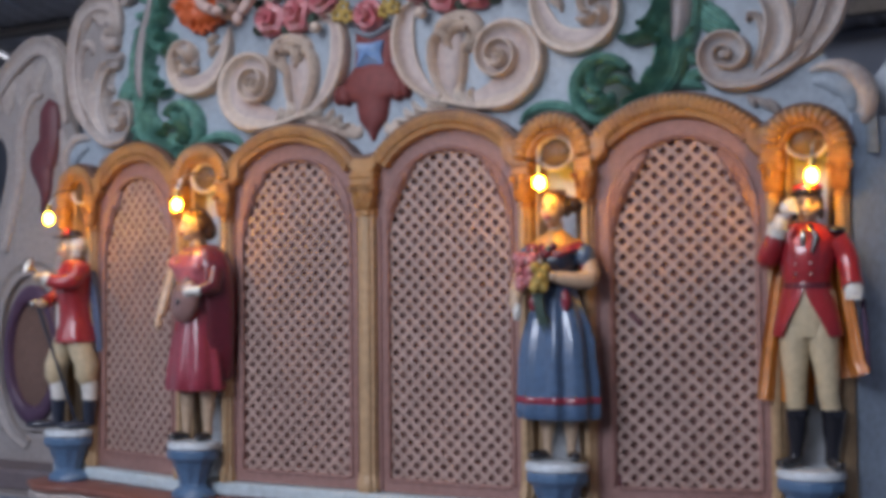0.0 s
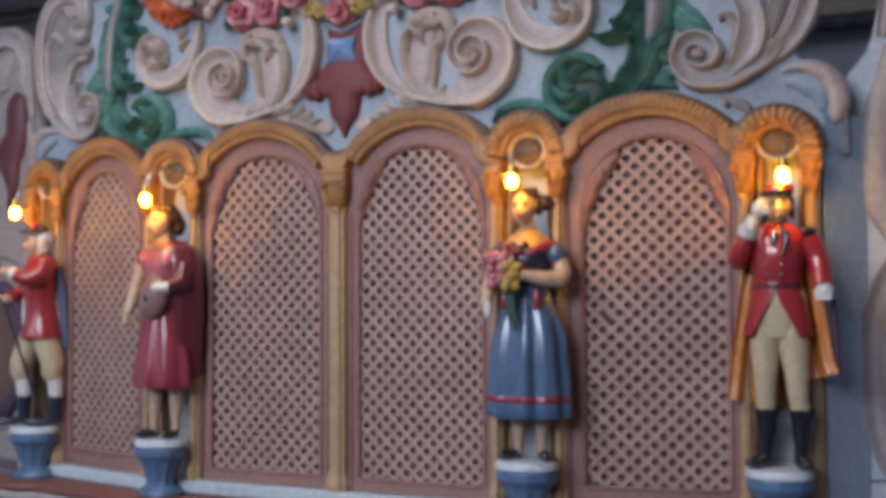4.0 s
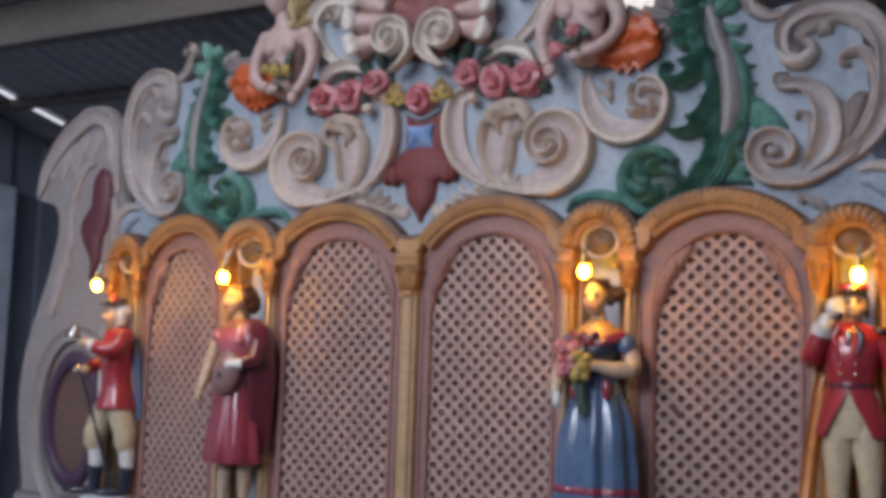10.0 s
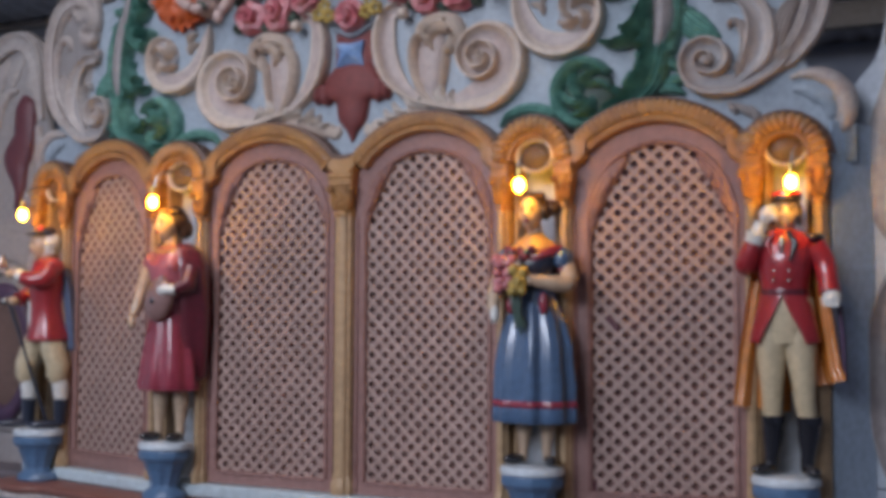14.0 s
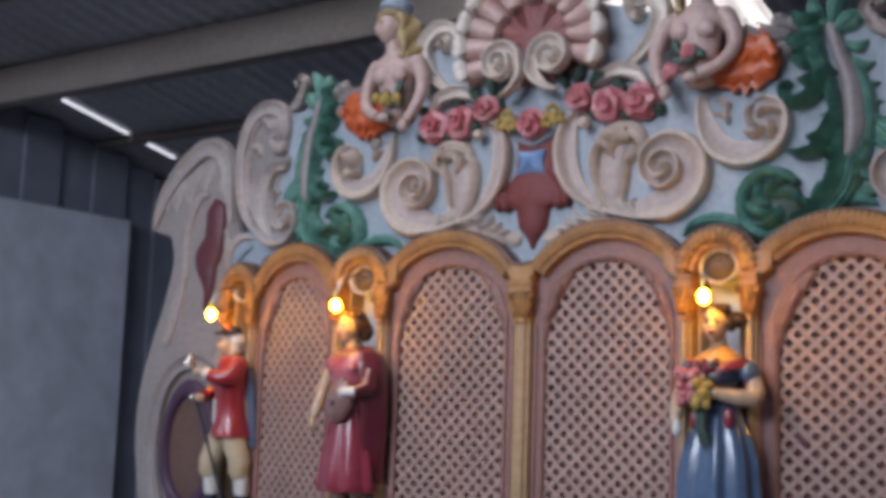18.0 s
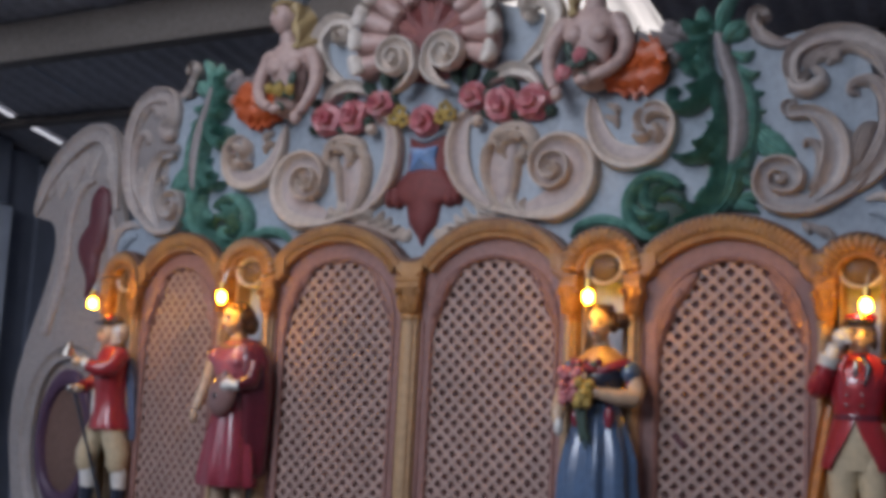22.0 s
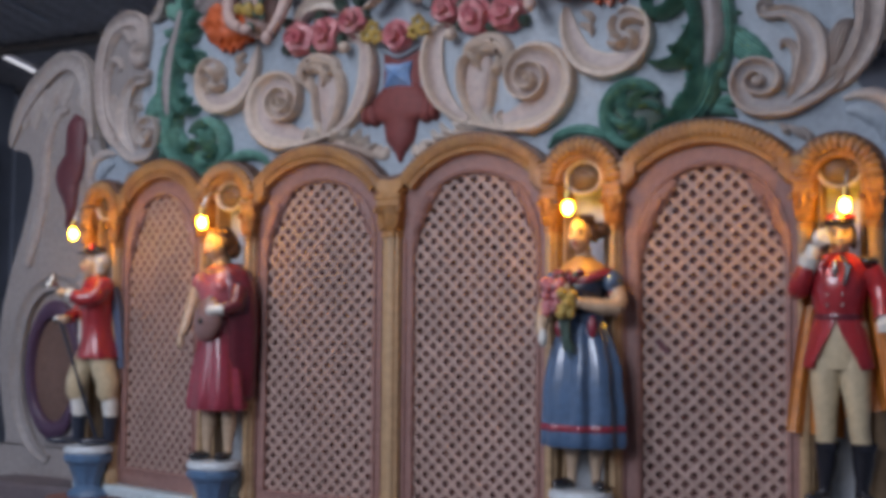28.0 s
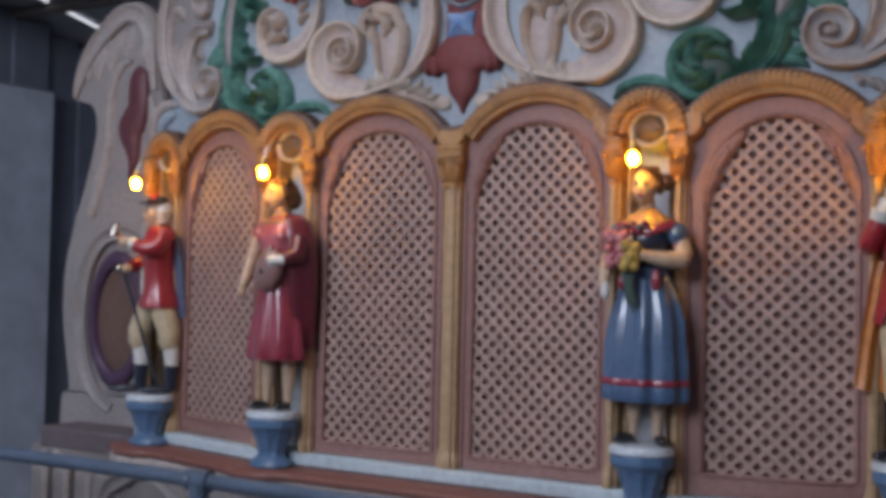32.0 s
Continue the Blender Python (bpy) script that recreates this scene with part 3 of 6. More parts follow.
def panel(x0, x1, xm, half, zb, zs, zt, sign, full=True):
    """A bay: moulded mauve frame and a lattice of crossed slats before dark cloth."""
    side = bays(sign)
    inner = arch_points(xm, half, zb, zs, zt)
    outer = []
    for x, z in inner:
        if z <= zs:
            outer.append((x0 if x < xm else x1, z))
        else:
            a = math.atan2((z - zs) / (zt - zs), (x - xm) / half)
            ox = xm + (x1 - xm if math.cos(a) > 0 else xm - x0) * math.copysign(min(1, abs(math.cos(a)) * 1.12), math.cos(a))
            outer.append((ox, zs + 0.225 * math.sin(a)))
    g = Geo()
    lip = 0.010
    rings = []
    for (a, b), (c, d) in zip(inner, outer):
        ux, uz = c - a, d - b
        k = math.hypot(ux, uz) + 1e-6
        ux, uz = ux / k, uz / k
        rings.append([(a, 0.02, b), (a, 0.000, b), (a + ux * lip * 0.4, -0.004, b + uz * lip * 0.4), (a + ux * lip, -0.005, b + uz * lip),
                      (a + ux * lip * 1.3, 0.001, b + uz * lip * 1.3), (c, 0.001, d), (c, 0.02, d)])
    g.grid(rings)
    g.box(x0, x1, 0.0, 0.02, Z_BASE, zb, bevel=0.002)
    g.box(xm - half, xm + half, -0.005, 0.0, zb - 0.008, zb + 0.001, bevel=0.002)
    # a raised bead near the outer edge
    for xe in (x0 + 0.006, x1 - 0.006):
        g.box(xe - 0.005, xe + 0.005, -0.006, 0.002, Z_BASE + 0.004, zs, bevel=0.002)
    fr = part("lattice_panel", bent(side(g)), MAUVE, organ, "mauve painted arched frame with diagonal lattice")
    # carved corner pieces that cut across the shoulders of the lattice
    for e in (-1, 1):
        xe = xm + e * half
        put = lambda pts: ribbon(curve([(xe - e * a, zs + b, w, h) for a, b, w, h in pts], 5), DOME)
        q = put([(-0.004, -0.042, 0.004, 0.006), (0.001, 0.000, 0.012, 0.012), (0.010, 0.044, 0.018, 0.015), (0.029, 0.086, 0.021, 0.015), (0.055, 0.121, 0.017, 0.012), (0.080, 0.146, 0.007, 0.008)])
        q.join(put([(0.002, 0.006, 0.004, 0.013), (0.015, 0.026, 0.008, 0.017), (0.024, 0.046, 0.008, 0.017), (0.019, 0.060, 0.004, 0.013)]))
        q.join(put([(0.014, 0.050, 0.004, 0.013), (0.036, 0.078, 0.009, 0.017), (0.046, 0.098, 0.008, 0.017), (0.040, 0.112, 0.004, 0.013)]))
        part("bracket", on_front(side(q), 0.008), MAUVE, fr, "carved mauve leaf bracket in the corner")
    # dark cloth behind
    g = Geo().box(xm - half - 0.008, xm + half + 0.008, 0.0265, 0.0325, zb - 0.008, zt + 0.004)
    part("backing", bent(side(g)), INSIDE, fr, "dark brown cloth behind the lattice", smooth=False)
    # slats
    pitch, w = 0.0387, 0.0057
    inside = lattice_shape(xm, half, zb, zs, zt, 0.007)
    for fam in (1, -1):
        lo = xm - half - fam * (zt if fam > 0 else zb) - 0.02
        hi = xm + half - fam * (zb if fam > 0 else zt) + 0.02
        c = math.floor(lo / pitch) * pitch
        while c < hi:
            hits = []
            for i in range(420):
                z = zb - 0.01 + (zt - zb + 0.02) * i / 419
                x = c + fam * z
                if inside(x, z):
                    hits.append(z)
            if len(hits) > 6:
                za, zc = hits[0], hits[-1]
                y = 0.0108 if fam > 0 else 0.0088
                d, e = w * 0.7071, w * 0.52
                g = Geo()
                rings = []
                for z in (za, zc):
                    x = c + fam * z
                    rings.append([(x - d, y + 0.0019, z + fam * d), (x - d, y + 0.0007, z + fam * d), (x - e, y, z + fam * e),
                                  (x + e, y, z - fam * e), (x + d, y + 0.0007, z - fam * d), (x + d, y + 0.0019, z - fam * d)])
                g.grid(rings)
                part("slat", bent(side(g)), SLAT, fr, smooth=False)
            c += pitch
    return fr


for sgn in (1, -1):
    panel(0.030, 0.447, 0.236, 0.174, -0.849, -0.165, -0.003, sgn)
    panel(0.632, 1.030, 0.838, 0.160, -0.832, -0.19, -0.012, sgn)


def arch_band(x0, x1, top, thick, front, n=30, fan=False):
    """Gold segmental arch: dark outer fillet, broad band, inner roll. Through z 0 at both ends."""
    xm, half = (x0 + x1) / 2, (x1 - x0) / 2
    R = (half * half + top * top) / (2 * top)
    zc = top - R
    a0 = math.acos(min(1, half / R)) if top < half else -math.asin((top - half) / R) if top > half else 0.0
    prof = [(0.011, 0.03), (0.011, 0.0), (0.010, -front * 0.6), (-0.001, -front * 0.72), (-0.003, -front * 0.95), (-thick * 0.30, -front * 1.05), (-thick * 0.42, -front * 0.95),
            (-thick * 0.72, -front * 0.72), (-thick * 0.78, -front * 0.80), (-thick * 0.94, -front * 0.76), (-thick, -front * 0.4), (-thick, 0.03)]
    cut = (0.008 if half > 0.15 else 0.0) / R  # the ends stop at the blocks between the arches
    band, fillet = Geo(), Geo()
    rb, rf = [], []
    for i in range(n + 1):
        a = math.pi - a0 - cut - (math.pi - 2 * a0 - 2 * cut) * i / n
        pt = lambda d: (xm + (R + d) * math.cos(a), zc + (R + d) * math.sin(a))
        ring = [(pt(d)[0], y, pt(d)[1]) for d, y in prof]
        rb.append(ring[3:] + [(ring[3][0], 0.03, ring[3][2])])
        rf.append(ring[:4] + [(ring[3][0], 0.03, ring[3][2])])
    band.grid(rb)
    fillet.grid(rf)
    beads = Geo()
    k = int((math.pi - 2 * a0 - 2 * cut) * R / (0.0185 if fan else 0.0150))
    for i in range(k):
        a = a0 + cut + (math.pi - 2 * a0 - 2 * cut) * (i + 0.5) / k
        turn = Matrix.Rotation(math.pi / 2 - a, 3, "Y")
        at = lambda d, y: (xm + (R + d) * math.cos(a), y, zc + (R + d) * math.sin(a))
        if fan:  # shell flutes across the whole band
            beads.ball(at(-thick * 0.34, -front * 0.93), (0.0088, 0.0088, thick * 0.42), 0, 8, 6, turn)
        else:  # scalloped leaf tips along the edge, a soft flute under each
            beads.ball(at(-0.005, -front * 0.95), (0.0070, 0.0052, 0.0092), 0, 8, 6, turn)
            beads.ball(at(-thick * 0.42, -front * 0.88), (0.0058, 0.0042, thick * 0.24), 0, 8, 6, turn)
    return band, fillet, beads


def gold_arch(x0, x1, top, thick, front, sign, drop=0.0):
    side = bays(sign)
    band, fillet, beads = [q.moved(lambda x, y, z: (x, y, z - drop)) for q in arch_band(x0, x1, top + drop, thick, front)]
    a = part("gold_arch", bent(side(band)), GOLD, organ, "old gold painted arch moulding")
    part("fillet", bent(side(fillet)), BROWN, a, "dark brown outer fillet")
    tagged(part("beading", bent(side(beads)), GOLD, a), kind="stuff")


def column(xc, half, z0, z1, front, sign, cap=True, mt=None):
    """Flat fluted column with a flared capital and a foot."""
    side = bays(sign)
    plan = [(-1, 0.03), (-1, 0.3), (-0.86, 0.55), (-0.62, 0.6), (-0.55, 0.85), (-0.3, 1.0), (0.3, 1.0), (0.55, 0.85), (0.62, 0.6), (0.86, 0.55), (1, 0.3), (1, 0.03)]

    def ring(k, d, z):
        return [(xc + u * half * k, 0.02 if h < 0.05 else -front * h * d, z) for u, h in plan]

    shaft = Geo().grid([ring(1, 1, z0 + 0.05), ring(1, 1, z1 - 0.08)])
    c = part("column", bent(side(shaft)), mt or OCHRE, organ, "ochre painted fluted column")
    foot = Geo().grid([ring(1.2, 1.3, z0), ring(1.25, 1.35, z0 + 0.015), ring(1.2, 1.3, z0 + 0.03), ring(1.08, 1.1, z0 + 0.038), ring(1.08, 1.1, z0 + 0.05)])
    part("foot", bent(side(foot)), mt or OCHRE, c)
    if cap:
        head = Geo().grid([ring(1.15, 1.15, z1 - 0.088), ring(1.18, 1.2, z1 - 0.082), ring(1.15, 1.15, z1 - 0.076), ring(1.0, 1.0, z1 - 0.072), ring(1.05, 1.05, z1 - 0.045), ring(1.3, 1.2, z1 - 0.018), ring(1.42, 1.3, z1 - 0.008)])
        lay = lambda q: on_front(q).moved(lambda x, y, z: (x, y - bend_y(x) - front * 0.95, z))
        for u, d in ((0.0, 0.0), (-0.75, -0.35), (0.75, 0.35), (-0.38, -0.15), (0.38, 0.15)):
            head.join(lay(lobe(xc + u * half, z1 - 0.072, xc + (u + d) * half, z1 - (0.018 if abs(u) != 0.38 else 0.034), half * 0.34, 0.011, 0.0)))
        for s in (1, -1):
            head.join(lay(scroll(spiral(xc + s * half * 1.25, z1 - 0.018, 0.014, 0 if s < 0 else 180, 1.3, s, 0.003, high=0.010, n=12), [])))
        head.join(Geo().box(xc - half * 1.36, xc + half * 1.36, -front * 1.28, 0.02, z1 - 0.008, z1 + 0.012, bevel=0.003))
        head.join(Geo().box(xc - half * 1.46, xc + half * 1.46, -front * 1.34, 0.02, z1 + 0.012, z1 + 0.026, bevel=0.003))
        part("capital", bent(side(head)), GOLD, c, "gold carved capital")


column(0.0, 0.026, Z_BASE, -0.075, 0.026, 1)
for xv in (0.0, 0.437, -0.437, 0.640, -0.640, 1.022, -1.022):
    # block between two arches, its top hollowed and edged with the dark fillet
    block, edge = [], []
    mid = xv == 0.0
    w = 0.040 if mid else 0.032
    for i in range(13):
        u = -1 + i / 6
        x, top, low = xv + u * w, (-0.012 + 0.008 * u * u if mid else 0.002 + 0.024 * u * u), -0.066 + 0.026 * abs(u) ** 1.5
        block.append([(x, 0.03, low), (x, -0.022, low), (x, -0.030, low + 0.008), (x, -0.030, top - 0.008), (x, -0.024, top), (x, 0.03, top)])
        edge.append([(x, 0.03, top), (x, -0.024, top), (x, -0.022, top + 0.011), (x, 0.03, top + 0.012)])
    p = part("springer", bent(Geo().grid(block)), GOLD, organ, "gold block where two arches meet")
    part("fillet", bent(Geo().grid(edge)), BROWN, p, "dark brown outer fillet")
for sgn in (1, -1):
    gold_arch(0.025, 0.461, 0.092, 0.044, 0.030, sgn, 0.02)
    gold_arch(0.640, 1.022, 0.088, 0.050, 0.030, sgn)


def niche(x0, x1, top, sign):
    """Statue niche: two columns, pale back, gold arch with a round boss, cheek mouldings."""
    side = bays(sign)
    xm = (x0 + x1) / 2
    half = (x1 - x0) / 2
    band, fillet, beads = [q.moved(lambda x, y, z: (x, y, z + top - half)) for q in arch_band(x0, x1, half - 0.0005, 0.048, 0.040, fan=True)]
    a = part("niche_arch", bent(side(band)), GOLD, organ, "gold niche arch with scalloped edge")
    part("fillet", bent(side(fillet)), BROWN, a, "dark brown outer fillet")
    tagged(part("beading", bent(side(beads)), GOLD, a), kind="stuff")
    back = Geo()
    rings = []
    for z in (Z_BASE, -0.06, -0.02, 0.0):
        ring = []
        for i in range(11):
            t = math.pi * i / 10
            ring.append((xm - 0.075 * math.cos(t), 0.035 + 0.035 * math.sin(t), z))
        rings.append(ring + [(xm + 0.09, 0.08, z), (xm - 0.09, 0.08, z)])
    back.grid(rings)
    part("niche_back", bent(side(back)), NICHE, organ, "pale blue-white curved niche back")
    # tympanum with the round boss
    tym = Geo()
    rings = []
    R = ((x1 - x0) / 2 - 0.02)
    for i in range(17):
        t = math.pi * i / 16
        rings.append([(xm + R * math.cos(t), 0.03, -0.03 + 0.075 * math.sin(t)), (xm + R * math.cos(t), 0.004, -0.03 + 0.075 * math.sin(t)),
                      (xm + 0.046 * math.cos(t), 0.004, -0.030 + 0.040 * math.sin(t)), (xm + 0.046 * math.cos(t), 0.03, -0.030 + 0.040 * math.sin(t))])
    tym.grid(rings)
    part("tympanum", bent(side(tym)), OCHRE, a)
    ring = Geo()
    rr_ = []
    for i in range(29):
        t = 2 * math.pi * i / 28
        ring_pts = []
        for j in range(8):
            b = 2 * math.pi * j / 8
            d = 0.046 + 0.0058 * math.cos(b)
            ring_pts.append((xm + d * math.cos(t), -0.004 + 0.010 * math.sin(b), -0.031 + d * 0.86 * math.sin(t)))
        rr_.append(ring_pts)
    ring.grid(rr_, caps=False)
    part("boss_ring", bent(side(ring)), WHITE, a, "pale ring round the boss")
    disc = Geo().ball((xm, 0.010, -0.031), (0.044, 0.024, 0.038), 0, 22, 12)
    part("boss", bent(side(disc)), BOSS, a, "dark gold round boss")
    for xc in (x0 + 0.020, x1 - 0.020):
        column(xc, 0.017, Z_BASE, -0.075, 0.030, sign)
    for xc, h in ((x0 + 0.045, 1), (x1 - 0.045, -1)):
        g = Geo().box(min(xc, xc + h * 0.008), max(xc, xc + h * 0.008), 0.0, 0.06, Z_BASE, -0.05, bevel=0.002)
        part("cheek", bent(side(g)), OCHRE, organ, "narrow ochre niche cheek")


for sgn in (1, -1):
    niche(0.437, 0.640, 0.060, sgn)
    niche(1.024, 1.210, 0.046, sgn)

# ledge, shelf and the lower front
PED_X = ((0.560, -0.075), (-0.527, -0.075), (1.122, 0.030), (-1.098, 0.030))


def shelf_edge(x):
    """The shelf swells forward in front of each pedestal."""
    return bend_y(x) - 0.150 - 0.042 * sum(math.exp(-((x - p) / 0.085) ** 4) for p, _ in PED_X)


rings = []
for x in (-1.22, -0.64, 0.64, 1.22):
    b, e = bend_y(x) - 0.040, 0.006
    rings.append([(x, 0.28, -0.922), (x, 0.28, -0.886), (x, b + e, -0.886), (x, b, -0.886 - e), (x, b, -0.922 + e), (x, b + e, -0.922)])
part("ledge", Geo().grid(rings), LEDGE, organ, "pale blue-white ledge under the panels", angle=30)
rings = []
for i in range(123):
    x = -1.22 + 2.44 * i / 122
    b = shelf_edge(x)
    rings.append([(x, 0.28, -0.947), (x, 0.28, -0.924), (x, b + 0.008, -0.924), (x, b + 0.002, -0.927), (x, b, -0.934), (x, b + 0.002, -0.943), (x, b + 0.008, -0.947)])
part("shelf", Geo().grid(rings), SHELFRED, organ, "red-brown painted shelf that swells before the pedestals", angle=50)
rings = []
for x in (-1.72, -1.30, -0.64, 0.64, 1.30, 1.72):
    rings.append([(x, 0.3, FLOOR + 0.02), (x, 0.3, -0.981), (x, bend_y(x) - 0.13, -0.981), (x, bend_y(x) - 0.13, FLOOR + 0.02)])
part("lower_front", Geo().grid(rings), LOWFRONT, organ, "weathered grey-beige lower front", smooth=False)
# carved cream moulding under the edge of the shelf
rings = []
for i in range(181):
    x = -1.22 + 2.44 * i / 180
    b = shelf_edge(x) + 0.010 + 0.005 * math.cos(i * 1.05)
    d = 0.004 * math.cos(i * 1.05)
    rings.append([(x, b + 0.06, -0.948), (x, b, -0.948), (x, b - 0.008, -0.955), (x, b - 0.006, -0.972 - d), (x, b + 0.004, -0.980 - d), (x, b + 0.06, -0.980)])
part("shelf_moulding", Geo().grid(rings), BEIGE, organ, "dirty beige carved moulding under the shelf edge")
for sgn in (1, -1):
    g = Geo().box(1.222, 1.66, 0.08, 0.26, -0.985, -0.915, bevel=0.01)
    part("side_shelf", bays(sgn)(g), LOWER, organ, "dull plum end of the shelf")
    # carved leaf edging and flat pilasters under the end of the shelf
    for i in range(9):
        x = 1.245 + 0.046 * i
        q = lobe(x, -0.992, x + 0.012 * (-1) ** i, -1.042, 0.020, 0.018, 0.15 * (-1) ** i)
        part("edging_leaf", bays(sgn)(q).moved(lambda x, h, z: (x, 0.075 - h, z), True), BEIGE, organ, "weathered carved leaf edging")
    for x in (1.27, 1.37, 1.47, 1.57):
        g = Geo().box(x - 0.036, x + 0.036, 0.004, 0.05, FLOOR + 0.03, -1.03, bevel=0.012)
        part("pilaster", bays(sgn)(g), LOWFRONT, organ, "weathered cream lower pilaster")

# ---- the carved top ----
BOARD = 0.035  # depth of the board behind the main plane


def both(fn):
    """The right half and its mirror image."""
    return [(1, fn()), (-1, fn().mirror())]


def outline_board(ctrl, z_low, y0, y1):
    """A board with a curved upper edge over a level lower edge."""
    g, rings = Geo(), []
    for x, z in [p[:2] for p in curve(ctrl, 5)]:
        b = bend_y(x)
        rings.append([(x, b + y1, z_low), (x, b + y0, z_low), (x, b + y0, z - 0.004), (x, b + y0 + 0.003, z), (x, b + y1, z)])
    return g.grid(rings)


half_outline = [(0.0, 0.80), (0.18, 0.70), (0.30, 0.66), (0.42, 0.60), (0.56, 0.56), (0.66, 0.555), (0.76, 0.565), (0.82, 0.555), (0.90, 0.53), (0.97, 0.548), (1.06, 0.553), (1.110, 0.52), (1.136, 0.42), (1.146, 0.30), (1.152, 0.175), (1.205, 0.152), (1.250, 0.112), (1.262, 0.068), (1.248, 0.024), (1.222, 0.004), (1.206, -0.03)]
board = outline_board([(-x, z) for x, z in half_outline[:0:-1]] + half_outline, -0.06, BOARD, BOARD + 0.022)
crest = part("top_board", board, SKYBLUE, organ, "light blue board behind the carved scrolls")


def carve(name, g, mt, label="", base=BOARD, two=True):
    """Lay a carving of the right half on the board, and its mirror image."""
    if name.startswith("crest"):
        # the wings are carved in lower relief
        g = g.moved(lambda x, h, z: (x, h * 0.72, z))
    made = [part(name, on_front(g, base), mt, crest, label)]
    if two:
        q = g.mirror()
        if name.startswith("crest") or name == "small_curl":
            # the crest of the other wing stands a little taller
            q = q.moved(lambda x, h, z: (x, h, z if z < 0.2 else 0.2 + (z - 0.2) * 1.09))
        made.append(part(name, on_front(q, base), mt, crest, label))
    return made


# great volutes beside the shield
# the second paint of each pair carries the shade of the scroll channels
TWO = [CREAM, RECESS]
DULL = [BEIGE, DULLREC]
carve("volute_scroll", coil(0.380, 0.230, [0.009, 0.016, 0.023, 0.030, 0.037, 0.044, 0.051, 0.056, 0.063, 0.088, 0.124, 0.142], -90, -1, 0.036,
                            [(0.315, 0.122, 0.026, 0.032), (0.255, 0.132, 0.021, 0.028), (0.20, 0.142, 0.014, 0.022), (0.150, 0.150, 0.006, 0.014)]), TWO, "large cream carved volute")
carve("leaf_scroll", ribbon(curve([(0.164, 0.384, 0.006, 0.016), (0.138, 0.388, 0.013, 0.028), (0.112, 0.368, 0.021, 0.034), (0.100, 0.320, 0.029, 0.038), (0.104, 0.262, 0.031, 0.038), (0.126, 0.205, 0.028, 0.034), (0.168, 0.160, 0.018, 0.026), (0.22, 0.132, 0.006, 0.014)]), KNALF, 0, 0.62, 0.30), TWO, "cream carved crescent scroll")
carve("bud", Geo().ball((0.164, 0.032, 0.362), (0.017, 0.018, 0.016), 0, 14, 9), CREAM, "cream carved bud")
# acanthus plume: flat recess, rolled rim with a curl, hooded lobed head
carve("leaf_recess", ribbon(curve([(0.236, 0.128, 0.012, 0.010), (0.228, 0.165, 0.030, 0.014), (0.226, 0.215, 0.038, 0.016), (0.236, 0.275, 0.036, 0.016), (0.248, 0.31, 0.026, 0.014)]), ROUND), RECESS, "flat mauve-grey recess of the leaf")
carve("leaf_rim", ribbon(curve([(0.244, 0.124, 0.007, 0.014), (0.212, 0.158, 0.013, 0.024), (0.192, 0.200, 0.015, 0.030), (0.184, 0.245, 0.015, 0.034), (0.190, 0.288, 0.014, 0.036), (0.211, 0.304, 0.012, 0.036), (0.226, 0.290, 0.008, 0.030), (0.222, 0.274, 0.004, 0.022)]), DOME), CREAM, "cream rolled rim of the leaf")
carve("leaf_hood", ribbon(curve([(0.196, 0.292, 0.006, 0.020), (0.208, 0.322, 0.016, 0.030), (0.238, 0.337, 0.022, 0.036), (0.274, 0.338, 0.025, 0.038), (0.304, 0.324, 0.024, 0.038), (0.318, 0.298, 0.018, 0.034), (0.310, 0.276, 0.010, 0.026), (0.294, 0.274, 0.005, 0.020)]), DOME), CREAM, "cream carved acanthus hood")
carve("leaf_hook", ribbon(curve([(0.300, 0.312, 0.012, 0.030), (0.268, 0.316, 0.014, 0.036), (0.244, 0.304, 0.012, 0.036), (0.236, 0.280, 0.010, 0.034), (0.246, 0.262, 0.005, 0.024)]), DOME), CREAM, "cream carved leaf hook")
carve("leaf_tip", lobe(0.292, 0.300, 0.268, 0.248, 0.015, 0.030, 0.2), CREAM, "cream carved leaf tip")
# raised brown beads colour in the shade of two small drilled holes
for x, z in ((0.284, 0.334), (0.296, 0.306)):
    carve("hole_shade", Geo().ball((x, 0.032, z), (0.0045, 0.006, 0.007), 0, 10, 6), BROWN, "brown bead painted as the dark of a drilled hole")
carve("leaf_edge", ribbon(curve([(0.276, 0.272, 0.007, 0.024), (0.276, 0.232, 0.010, 0.026), (0.270, 0.188, 0.010, 0.024), (0.262, 0.146, 0.006, 0.016)]), DOME), CREAM)
for a, b, c, d, w, k in ((0.20, 0.115, 0.165, 0.155, 0.010, 0.2), (0.17, 0.105, 0.125, 0.14, 0.010, 0.2), (0.14, 0.095, 0.100, 0.122, 0.011, 0.2), (0.11, 0.085, 0.072, 0.096, 0.010, 0.1), (0.290, 0.112, 0.276, 0.182, 0.012, 0.25), (0.270, 0.112, 0.262, 0.168, 0.010, 0.2), (0.315, 0.112, 0.300, 0.158, 0.009, 0.25), (0.225, 0.108, 0.21, 0.15, 0.009, 0.2)):
    carve("acanthus_lobe", lobe(a, b, c, d, w, 0.028, k), WHITE, "off-white carved leaf lobe")
for i in range(8):
    x = 0.070 + 0.022 * i
    z0 = 0.052 + 0.0056 * i
    carve("acanthus_lobe", lobe(x, z0 + 0.004, x - 0.026 - 0.002 * i, z0 + 0.036, 0.016, 0.014, 0.22), CREAM, "off-white carved leaf lobe")


